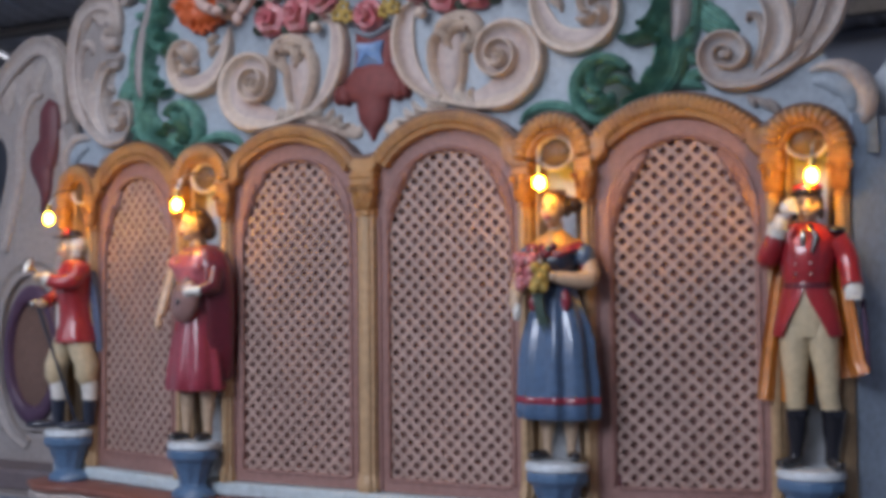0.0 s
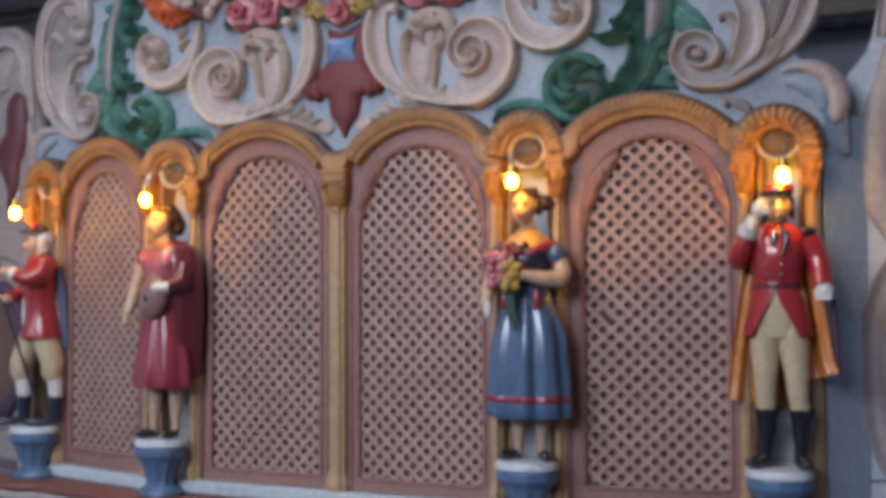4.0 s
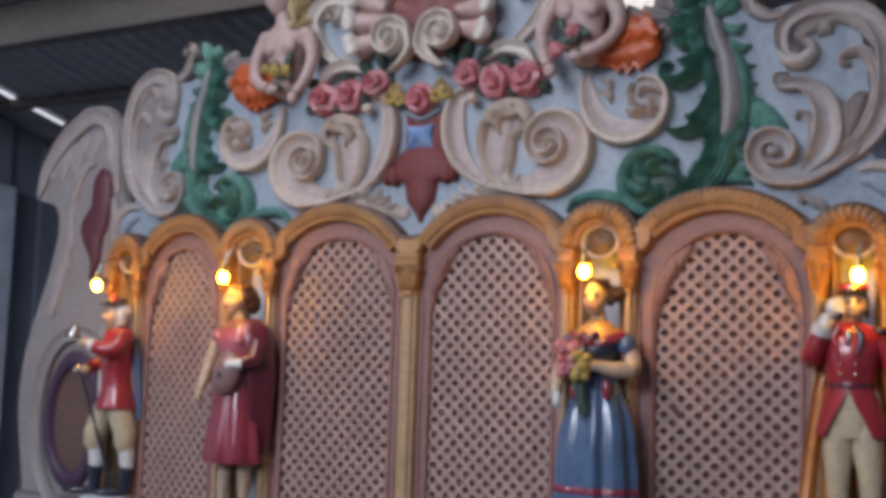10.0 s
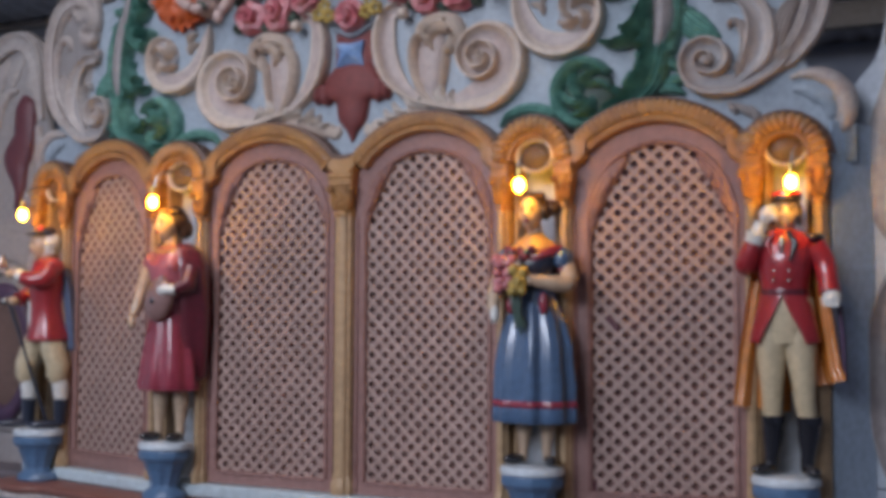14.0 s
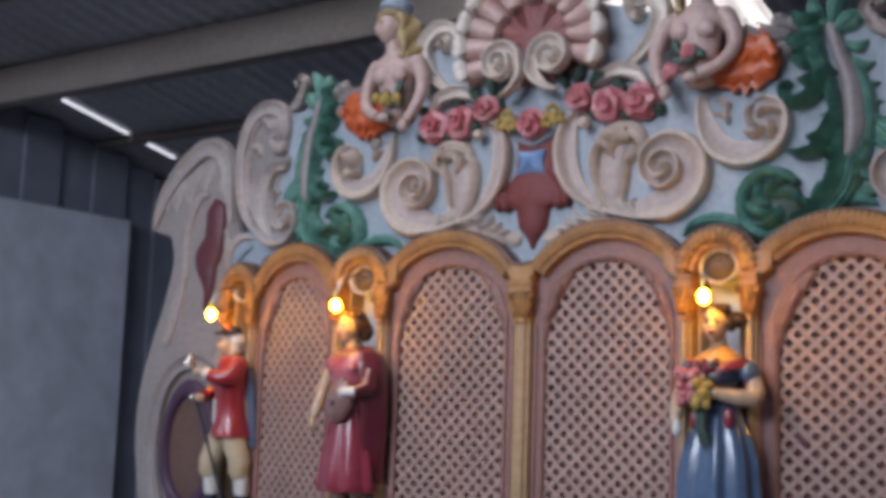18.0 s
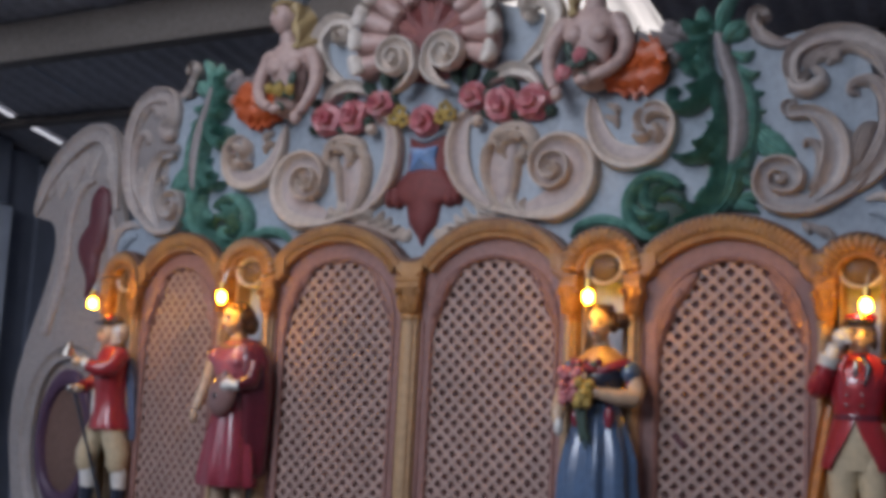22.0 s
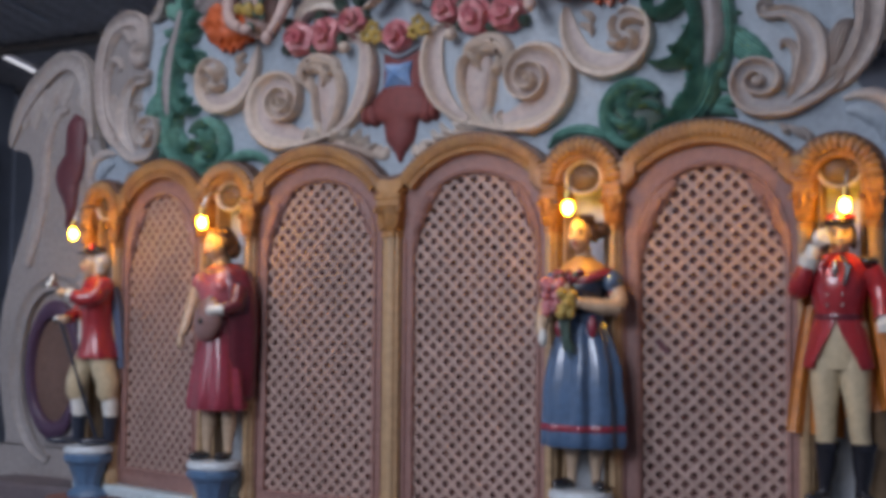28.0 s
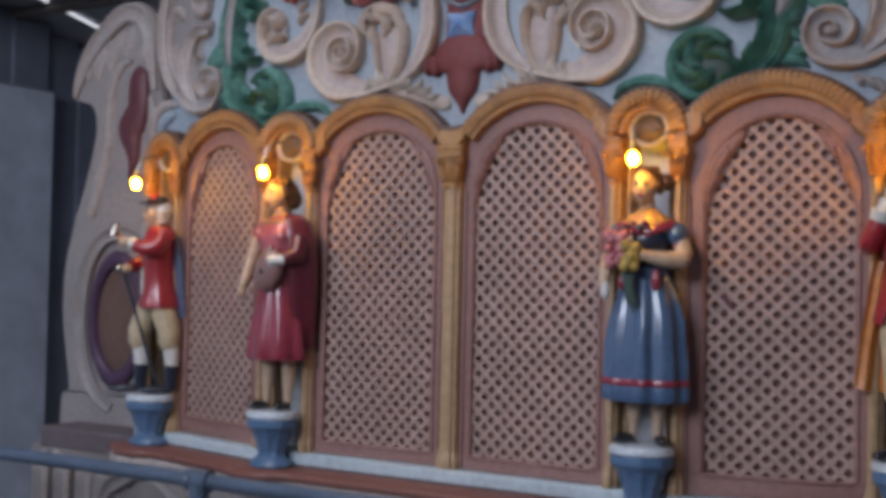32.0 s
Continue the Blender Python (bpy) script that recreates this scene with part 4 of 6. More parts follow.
def comma(cx, cz, a0, a1, r0, r1, w, h):
    """A blade that winds out of a centre and swells to a round head."""
    pts = []
    for i in range(7):
        s = i / 6
        a, r = radians(a0 + (a1 - a0) * s), r0 + (r1 - r0) * s
        pts.append((cx + r * math.cos(a), cz + r * math.sin(a), w * (0.25 + 0.9 * math.sin(math.pi * (0.12 + 0.74 * s))), h * (0.8 + 0.3 * math.sin(math.pi * s))))
    return ribbon(curve(pts, 4), DOME)


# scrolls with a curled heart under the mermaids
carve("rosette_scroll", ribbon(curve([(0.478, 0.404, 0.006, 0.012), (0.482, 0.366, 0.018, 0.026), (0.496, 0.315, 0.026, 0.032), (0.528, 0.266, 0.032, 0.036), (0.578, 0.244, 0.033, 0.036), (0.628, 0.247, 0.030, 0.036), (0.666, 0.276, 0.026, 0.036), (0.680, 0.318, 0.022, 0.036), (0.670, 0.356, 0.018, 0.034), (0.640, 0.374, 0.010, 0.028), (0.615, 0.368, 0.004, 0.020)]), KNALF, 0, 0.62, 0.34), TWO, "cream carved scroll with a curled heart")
# grey disc under the blades puts the shade of their gaps into colour
carve("curl_shade", Geo().ball((0.634, 0.010, 0.318), (0.046, 0.010, 0.050), 0, 20, 6), DULLREC, "grey disc painted as the shade between the blades")
for a0, r1 in ((70, 0.050), (160, 0.052), (250, 0.046), (340, 0.042)):
    carve("curl_blade", comma(0.634, 0.317, a0 + 52, a0 - 46, 0.010, r1, 0.0100, 0.042), CREAM, "cream carved comma blade")
for a in ((0.520, 0.385, 0.545, 0.352), (0.515, 0.355, 0.545, 0.322)):
    carve("leaf_tip", lobe(*a, 0.011, 0.024, 0.25), CREAM)

# green acanthus: a fern-like curled foot, a grey stem, leaves on both sides
def fern_arc(r, a1, w, h):
    path = []
    for i in range(9):
        s = i / 8
        a = radians(284 + (a1 - 284) * s)
        q = r * (1.0 - 0.22 * s)
        path.append((0.660 + q * math.cos(a), 0.124 + q * math.sin(a), w * (0.45 + 0.65 * math.sin(math.pi * (0.1 + 0.8 * s))), h * (0.85 + 0.2 * s)))
    return ribbon(curve(path, 4), DOME)


carve("green_curl", fern_arc(0.086, 40, 0.017, 0.044), GREEN, "sea-green carved fern curl")
# dark leaf-coloured disc paints in the shade between the green blades
carve("curl_shade", Geo().ball((0.664, 0.010, 0.120), (0.064, 0.010, 0.064), 0, 22, 6), LEAF, "dark disc painted as the shade between the blades")
for a0, r1, w in ((268, 0.064, 0.0115), (212, 0.066, 0.0125), (156, 0.064, 0.0125), (100, 0.060, 0.0115), (42, 0.052, 0.0105)):
    carve("green_blade", comma(0.666, 0.118, a0 + 50, a0 - 36, 0.012, r1, w * 0.92, 0.046), GREEN, "sea-green carved comma blade")
for pts in ([(0.640, 0.046, 0.012, 0.03), (0.705, 0.060, 0.020, 0.042), (0.765, 0.088, 0.026, 0.046), (0.812, 0.140, 0.030, 0.046), (0.832, 0.205, 0.024, 0.040), (0.842, 0.25, 0.010, 0.026)],
            [(0.715, 0.128, 0.008, 0.03), (0.752, 0.118, 0.013, 0.040), (0.786, 0.148, 0.018, 0.046), (0.806, 0.20, 0.018, 0.044), (0.803, 0.26, 0.010, 0.034)],
            [(0.700, 0.084, 0.006, 0.03), (0.745, 0.100, 0.012, 0.042), (0.785, 0.125, 0.016, 0.048), (0.808, 0.17, 0.012, 0.044), (0.82, 0.215, 0.005, 0.03)]):
    carve("green_scroll", ribbon(curve(pts), GROOVES), GREEN, "sea-green carved leaf trunk")
for path, side, n in (([(0.70, 0.060), (0.76, 0.086), (0.812, 0.132), (0.842, 0.20), (0.866, 0.28)], -1, 7), ([(0.735, 0.130), (0.775, 0.158), (0.792, 0.205), (0.792, 0.27), (0.782, 0.34)], 1, 6), ([(0.776, 0.40), (0.756, 0.46), (0.752, 0.53)], 1, 4)):
    carve("leaf_edge", leaf_row(curve([(*q, 0, 0) for q in path], 5), n, 0.040, 0.0115, 0.040, 32, side), GREEN, "small sea-green leaf tips")
stem = curve([(0.815, 0.18, 0.012, 0.02), (0.832, 0.24, 0.023, 0.030), (0.842, 0.32, 0.029, 0.034), (0.832, 0.41, 0.026, 0.032), (0.808, 0.48, 0.020, 0.028), (0.788, 0.55, 0.014, 0.022)])
carve("stem", ribbon(stem, ROUND), STEM, "grey carved stem")
for z, x, dx, dz, w, k in ((0.57, 0.775, -0.070, 0.02, 0.022, 0.3), (0.53, 0.77, -0.085, 0.0, 0.022, 0.3), (0.49, 0.775, -0.080, -0.01, 0.021, 0.3), (0.45, 0.785, -0.075, -0.03, 0.019, 0.3), (0.25, 0.80, -0.030, -0.020, 0.014, 0.3), (0.215, 0.815, -0.035, -0.012, 0.013, 0.3)):
    carve("green_leaf", lobe(x, z, x + dx, z + dz, w, 0.046, k, prof=GROOVES), GREEN, "sea-green carved acanthus leaf")
for pts in ([(0.79, 0.44, 0.014, 0.04), (0.762, 0.392, 0.017, 0.046), (0.722, 0.362, 0.017, 0.046), (0.690, 0.372, 0.013, 0.042), (0.684, 0.400, 0.010, 0.040), (0.702, 0.412, 0.005, 0.03)],
            [(0.80, 0.36, 0.012, 0.04), (0.795, 0.300, 0.017, 0.044), (0.768, 0.252, 0.017, 0.046), (0.725, 0.236, 0.013, 0.042), (0.692, 0.244, 0.005, 0.03)],
            [(0.79, 0.33, 0.006, 0.04), (0.776, 0.290, 0.011, 0.048), (0.752, 0.268, 0.011, 0.048), (0.740, 0.280, 0.006, 0.036)]):
    carve("green_hook", ribbon(curve(pts), GROOVES), GREEN, "sea-green carved leaf hook")
for z, x, dx, dz, w, k in ((0.53, 0.80, 0.055, 0.05, 0.018, -0.2), (0.50, 0.82, 0.050, 0.005, 0.017, -0.3), (0.465, 0.835, 0.050, -0.015, 0.017, -0.3), (0.43, 0.845, 0.050, -0.03, 0.017, -0.3), (0.395, 0.855, 0.045, -0.04, 0.017, -0.3), (0.36, 0.862, 0.048, -0.045, 0.016, -0.3)):
    carve("green_leaf", lobe(x, z, x + dx, z + dz, w * 0.9, 0.026, k), GREEN, "sea-green carved acanthus leaf")
carve("green_leaf", lobe(0.862, 0.325, 0.968, 0.244, 0.034, 0.020, -0.10, prof=GROOVES), GREEN, "broad sea-green carved leaf")
carve("green_leaf", lobe(0.845, 0.23, 0.885, 0.165, 0.014, 0.026, -0.2), GREEN, "sea-green carved leaf")
carve("green_band", ribbon(curve([(0.76, 0.55, 0.012, 0.03), (0.760, 0.47, 0.019, 0.042), (0.784, 0.40, 0.018, 0.042), (0.801, 0.33, 0.015, 0.040), (0.803, 0.25, 0.017, 0.040), (0.800, 0.20, 0.012, 0.036)]), GROOVES), GREEN, "sea-green carved leaf band")
carve("green_band", ribbon(curve([(0.845, 0.45, 0.008, 0.03), (0.872, 0.37, 0.013, 0.034), (0.876, 0.30, 0.012, 0.034), (0.862, 0.23, 0.012, 0.032), (0.840, 0.17, 0.008, 0.024)]), DOME), GREEN)
for a in ((0.79, 0.545, 0.835, 0.645), (0.775, 0.545, 0.752, 0.62), (0.80, 0.52, 0.86, 0.575), (0.765, 0.53, 0.715, 0.575)):
    carve("green_leaf", lobe(*a, 0.020, 0.034, 0.12), GREEN, "sea-green carved leaf tip")
carve("green_leaf", ribbon(curve([(0.430, 0.052, 0.004, 0.012), (0.458, 0.080, 0.013, 0.026), (0.515, 0.090, 0.018, 0.030), (0.575, 0.076, 0.014, 0.028), (0.63, 0.058, 0.006, 0.018)]), DOME), GREEN, "long sea-green carved leaf over the niche")
for a in ((0.80, 0.115, 0.89, 0.105), (0.83, 0.13, 0.90, 0.135), (0.74, 0.08, 0.80, 0.092)):
    carve("green_leaf", lobe(*a, 0.016, 0.026, 0.15), GREEN, "sea-green carved leaf")
for a in ((0.70, 0.53, 0.63, 0.565), (0.70, 0.55, 0.672, 0.590), (0.71, 0.51, 0.65, 0.50), (0.66, 0.52, 0.590, 0.572), (0.73, 0.54, 0.715, 0.585)):
    carve("grey_leaf", lobe(*a, 0.026, 0.030, 0.2), STEM, "dull grey-green carved leaf")

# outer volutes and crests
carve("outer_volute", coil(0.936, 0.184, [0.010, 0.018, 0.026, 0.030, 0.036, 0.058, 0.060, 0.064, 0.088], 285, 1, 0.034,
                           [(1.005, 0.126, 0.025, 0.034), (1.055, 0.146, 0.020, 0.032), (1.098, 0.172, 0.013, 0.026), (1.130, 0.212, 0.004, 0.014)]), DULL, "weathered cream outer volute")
carve("crest_stem", ribbon(curve([(0.970, 0.372, 0.006, 0.026), (0.948, 0.366, 0.011, 0.034), (0.953, 0.346, 0.013, 0.036), (1.002, 0.346, 0.018, 0.040), (1.042, 0.314, 0.028, 0.044), (1.060, 0.260, 0.034, 0.046), (1.050, 0.196, 0.034, 0.044), (1.006, 0.136, 0.010, 0.026)]), inlay=0.4), DULL, "weathered cream acanthus stem")
carve("crest_leaf", ribbon(curve([(0.986, 0.262, 0.005, 0.020), (0.992, 0.277, 0.009, 0.034), (1.012, 0.270, 0.012, 0.040), (1.022, 0.238, 0.013, 0.040), (1.016, 0.194, 0.010, 0.034), (0.996, 0.162, 0.004, 0.02)]), DOME), BEIGE, "weathered cream leaf hook")
# one broad scroll from the curl over the top and down the outer edge
carve("crest_scroll", ribbon(curve([(0.996, 0.446, 0.006, 0.040), (0.974, 0.420, 0.014, 0.044), (0.956, 0.446, 0.018, 0.044), (0.962, 0.490, 0.021, 0.044), (1.002, 0.523, 0.023, 0.042), (1.065, 0.534, 0.025, 0.042), (1.126, 0.519, 0.026, 0.042), (1.168, 0.478, 0.026, 0.044), (1.190, 0.414, 0.027, 0.044), (1.190, 0.326, 0.027, 0.044), (1.170, 0.250, 0.024, 0.040), (1.128, 0.190, 0.018, 0.034), (1.070, 0.142, 0.006, 0.018)], 8)), DULL, "weathered cream crest scroll")
curl = ribbon(curve([(0.952, 0.428, 0.008, 0.036), (0.968, 0.404, 0.018, 0.046), (0.998, 0.402, 0.022, 0.050), (1.022, 0.420, 0.018, 0.046), (1.026, 0.446, 0.008, 0.034)]), ROUND)
curl.join(lobe(1.000, 0.458, 1.022, 0.422, 0.014, 0.040, 0.2))
carve("crest_leaf", curl, BEIGE, "weathered cream rolled leaf tip")
carve("crest_leaf", ribbon(curve([(1.062, 0.468, 0.005, 0.026), (1.060, 0.488, 0.010, 0.034), (1.078, 0.502, 0.013, 0.036), (1.108, 0.496, 0.015, 0.036), (1.140, 0.470, 0.013, 0.032), (1.160, 0.430, 0.006, 0.02)]), DOME), BEIGE, "weathered cream inner hook")
carve("crest_leaf", ribbon(curve([(1.106, 0.390, 0.006, 0.024), (1.086, 0.395, 0.010, 0.032), (1.095, 0.415, 0.013, 0.036), (1.134, 0.420, 0.017, 0.038), (1.162, 0.378, 0.019, 0.038), (1.164, 0.312, 0.019, 0.038), (1.144, 0.260, 0.016, 0.034), (1.110, 0.212, 0.006, 0.018)]), DOME), BEIGE, "weathered cream inner scroll")
carve("crest_leaf", ribbon(curve([(1.146, 0.318, 0.006, 0.020), (1.122, 0.304, 0.018, 0.032), (1.104, 0.262, 0.020, 0.034), (1.094, 0.214, 0.010, 0.022)]), GROOVES), BEIGE)
carve("crest_leaf", ribbon(curve([(1.118, 0.484, 0.006, 0.014), (1.080, 0.508, 0.018, 0.024), (1.030, 0.502, 0.026, 0.026), (0.996, 0.476, 0.020, 0.024), (0.988, 0.455, 0.008, 0.016)]), GROOVES), BEIGE, "weathered cream hooded leaf")
for a in ((1.050, 0.505, 1.030, 0.462), (1.02, 0.500, 1.008, 0.468)):
    carve("crest_lobe", lobe(*a, 0.012, 0.030, 0.2), BEIGE)
for a in ((1.080, 0.22, 1.118, 0.255), (1.085, 0.182, 1.122, 0.212), (1.076, 0.265, 1.088, 0.305)):
    carve("crest_lobe", lobe(*a, 0.012, 0.026, 0.15), BEIGE)
sp = spiral(0.890, 0.582, 0.042, 250, 1.1, 1, 0.008, 1.1, 0.026, 0.3, 18)
carve("small_curl", scroll(sp, [(0.888, 0.538, 0.018, 0.026), (0.925, 0.520, 0.014, 0.020), (0.955, 0.525, 0.006, 0.012)]), BEIGE, "small cream curl on the skyline")
carve("skirt_lobe", ribbon(curve([(1.120, 0.138, 0.006, 0.008), (1.150, 0.146, 0.012, 0.014), (1.192, 0.142, 0.020, 0.020), (1.230, 0.112, 0.024, 0.024), (1.244, 0.068, 0.024, 0.022), (1.232, 0.024, 0.018, 0.016), (1.206, 0.010, 0.006, 0.008)]), ROUND), BEIGE, "cream carved lobe over the outer niche")
carve("skirt_lobe", ribbon(curve([(1.126, 0.112, 0.008, 0.008), (1.168, 0.108, 0.024, 0.016), (1.202, 0.084, 0.024, 0.016), (1.208, 0.042, 0.010, 0.008)]), ROUND), SKYBLUE, "pale hollow of the lobe")
for a in ((1.0, 0.080, 1.035, 0.045), (1.03, 0.075, 1.05, 0.032), (0.985, 0.085, 1.0, 0.055)):
    carve("acanthus_lobe", lobe(*a, 0.011, 0.022, 0.1), BEIGE)

ground = ribbon(curve([(1.06, 0.16, 0.05, 0.010), (1.085, 0.24, 0.085, 0.012), (1.085, 0.33, 0.10, 0.012), (1.07, 0.42, 0.105, 0.012), (1.06, 0.51, 0.08, 0.010), (1.055, 0.555, 0.04, 0.008)]), ROUND).mirror()
part("wing_ground", on_front(ground, BOARD), PANELDIM, crest, "weathered grey ground of one wing")
# shield with its jewel
shield = ribbon([(0, 0.338, 0.056, 0.008), (0, 0.28, 0.056, 0.010), (0, 0.246, 0.058, 0.012)], ROUND)
shield.join(ribbon([(0, 0.254, 0.044, 0.010), (0, 0.246, 0.058, 0.016), (0, 0.232, 0.070, 0.022), (0, 0.212, 0.090, 0.026), (0, 0.190, 0.104, 0.027), (0, 0.172, 0.108, 0.027), (0, 0.160, 0.100, 0.026), (0, 0.152, 0.062, 0.026), (0, 0.146, 0.052, 0.026), (0, 0.122, 0.049, 0.026), (0, 0.098, 0.044, 0.024), (0, 0.082, 0.030, 0.022), (0, 0.066, 0.016, 0.018), (0, 0.040, 0.003, 0.010)], ROUND))
for x0, z0, x1, z1, w in ((0.088, 0.196, 0.080, 0.142, 0.019), (0.104, 0.196, 0.106, 0.146, 0.014)):
    ear = ribbon(curve([(x0, z0, w * 0.8, 0.024), ((x0 + x1) / 2, (z0 + z1) / 2, w, 0.028), (x1, z1 + 0.008, w * 0.8, 0.025), (x1, z1, w * 0.3, 0.012)], 4), ROUND)
    shield.join(ear).join(ear.mirror())
carve("shield", shield, SHIELD, "dark red carved shield with drooping ears", two=False)
gem = Geo()
gem.grid([[(-0.004 + x * k, h, 0.275 + z * k) for x, z in ((-0.042, -0.033), (0.0, -0.028), (0.042, -0.033), (0.034, 0.0), (0.042, 0.033), (0.0, 0.028), (-0.042, 0.033), (-0.034, 0.0))] for k, h in ((1, 0.008), (1, 0.016), (0.10, 0.034), (0.02, 0.035))])
jewel = part("jewel", on_front(gem, BOARD), JEWEL, crest, "faceted blue jewel", smooth=False)

# roses, leaves and small yellow flowers


def rose(x, z, r):
    """A carved rose: one surface whose petals wind round the bud, each lip standing over the next."""
    rings, t0 = [], x * 31 + z * 17
    for i in range(23):
        s = i / 22
        ring = []
        for j in range(44):
            t = 2 * math.pi * j / 44
            edge = 1 + s * (0.10 * abs(math.sin(2.5 * t + t0)) - 0.03)
            u = 2.6 * s ** 0.9 + t / (2 * math.pi) + 0.24 * math.sin(2 * t + t0) * s + 0.10 * math.sin(5 * t - 2 * t0) * s
            lip = (u - math.floor(u)) ** 1.6
            h = 0.050 * (1 - 0.80 * s ** 2.2) + (0.020 * lip - 0.011) * min(1, s * 5)
            q = r * (0.02 + 0.98 * s) * edge
            ring.append((x + q * math.cos(t), max(h, 0.0) if i < 22 else 0.0, z + q * math.sin(t)))
        rings.append(ring)
    return Geo().grid(rings)


garland = {}
for sgn in (1, -1):
    garland[sgn] = part("rose_garland", on_front((ribbon(curve([(0.10, 0.455, 0.020, 0.02), (0.19, 0.43, 0.026, 0.024), (0.28, 0.41, 0.028, 0.024), (0.355, 0.415, 0.02, 0.02)]), DOME) if sgn > 0 else
                                                          ribbon(curve([(0.10, 0.455, 0.020, 0.02), (0.19, 0.43, 0.026, 0.024), (0.28, 0.41, 0.028, 0.024), (0.355, 0.415, 0.02, 0.02)]), DOME).mirror()), BOARD - 0.006), LEAF, organ, "garland of dark leaves and pink roses")
    for x, z, r in ((0.145, 0.432, 0.041), (0.232, 0.406, 0.050), (0.322, 0.404, 0.048)):
        q = rose(x, z, r)
        part("rose", on_front(q if sgn > 0 else q.mirror(), BOARD - 0.012), PINK, garland[sgn], "carved pink rose")
    for a in ((0.10, 0.47, 0.085, 0.535), (0.13, 0.47, 0.155, 0.525), (0.17, 0.455, 0.215, 0.50), (0.27, 0.44, 0.245, 0.485), (0.35, 0.43, 0.385, 0.465), (0.19, 0.405, 0.175, 0.375), (0.35, 0.39, 0.375, 0.365), (0.27, 0.385, 0.265, 0.360)):
        q = lobe(*a, 0.018, 0.028, 0.12)
        part("leaf", on_front(q if sgn > 0 else q.mirror(), BOARD - 0.008), LEAF, garland[sgn])
    for x, z in ((0.070, 0.405), (0.088, 0.385), (0.058, 0.378)):
        q = Geo()
        for i in range(5):
            a = 1.2566 * i + x * 20
            q.ball((x + 0.013 * math.cos(a), 0.030, z + 0.013 * math.sin(a)), (0.009, 0.008, 0.009), 0, 8, 5)
        part("yellow_flower", on_front(q if sgn > 0 else q.mirror(), BOARD - 0.01), YELLOW, garland[sgn], "small yellow flower")
q = rose(0.0, 0.378, 0.044)
part("rose", on_front(q, BOARD - 0.014), PINK, organ, "carved pink rose over the shield")
carve("cup_rim", ribbon(curve([(-0.06, 0.35, 0.006, 0.016), (0, 0.325, 0.008, 0.022), (0.06, 0.35, 0.006, 0.016)]), ROUND), SKYBLUE, two=False)

# the shell with its two volutes
cx, cz = 0.0, 0.600
bed = Geo().ball((cx, 0.006, cz + 0.055), (0.200, 0.014, 0.170), 0, 32, 8)
shell = part("shell", on_front(bed, BOARD), DEEP, organ, "fluted pink and white shell with a dark red heart")
RIB = [(-1, 0), (-0.98, 0.50), (-0.86, 0.66), (-0.70, 0.82), (-0.42, 0.95), (0, 1.0), (0.42, 0.95), (0.70, 0.82), (0.86, 0.66), (0.98, 0.50), (1, 0)]
for a in (90, 62, 40, 21, 3, -17, 118, 140, 159, 177, 197):
    ca, sa = math.cos(radians(a)), math.sin(radians(a))
    k = 0.235 if a == 90 else 0.196 if a in (62, 118) else 0.172
    L = 0.236 if a == 90 else 0.214
    rib = ribbon(curve([(cx + ca * r, cz + sa * r, q, h) for r, q, h in ((0.112, 0.006, 0.044), (0.119, 0.105 * k, 0.058), (0.136, 0.130 * k, 0.054), (0.165, 0.165 * k, 0.056), (0.195, 0.195 * k, 0.066), (L, L * k, 0.074))], 4), RIB, 1, 0.43)
    rib.m = [1 - q for q in rib.m]
    part("rib", on_front(rib, BOARD), [SHELL, SHELLPINK], shell, "pale shell rib with rose valleys")
    tilt = Matrix.Rotation(radians(a - 90), 3, "Y").transposed()
    lip = Geo().ball((0, 0, 0), (L * k * 0.90, 0.026, 0.025 if a != 90 else 0.036), 0, 16, 9).moved(lambda x, y, z: (x, y + 0.014 * math.cos(x * 60) - 0.25 * z, z))
    lip = lip.turned(tilt).moved(lambda x, y, z: (cx + ca * L + x, 0.070 - y, cz + sa * L + z))
    part("rim_lobe", on_front(lip, BOARD), WHITE, shell, "white rolled rim lobe")
for i in range(7):
    b = radians(0 + 180 * i / 6)
    k = 0.112
    part("heart_petal", on_front(ribbon([(cx + math.cos(b) * r, cz + 0.004 + math.sin(b) * r, w, h) for r, w, h in ((0.012, 0.004, 0.018), (0.05, 0.013, 0.022), (k - 0.014, 0.023, 0.028), (k, 0.020, 0.026), (k + 0.010, 0.006, 0.02))], DOME), BOARD), SHELLPINK if i % 2 else DEEP, shell, "dark red petal of the shell heart")
carve("shell_volute", coil(0.078, 0.546, [0.010, 0.018, 0.026, 0.033, 0.040, 0.047, 0.055, 0.062, 0.068], 180, 1, 0.036,
                           [(0.022, 0.512, 0.016, 0.036), (0.040, 0.484, 0.014, 0.034), (0.066, 0.464, 0.009, 0.028), (0.088, 0.456, 0.004, 0.018)]), [WHITE, CREAM], "white carved volute before the shell", base=BOARD - 0.050)
sp = spiral(0.305, 0.645, 0.046, 45, 1.1, -1, 0.008, 1.1, 0.03, 0.3, 18)
carve("shell_scroll", ribbon(curve([(0.262, 0.665, 0.008, 0.016), (0.285, 0.692, 0.018, 0.03), (0.335, 0.690, 0.026, 0.036), (0.372, 0.640, 0.026, 0.036), (0.352, 0.575, 0.020, 0.032), (0.305, 0.525, 0.014, 0.026), (0.255, 0.495, 0.006, 0.014)])), WHITE, "white carved C-scroll beside the shell")
carve("shell_scroll", scroll(sp, []), WHITE)
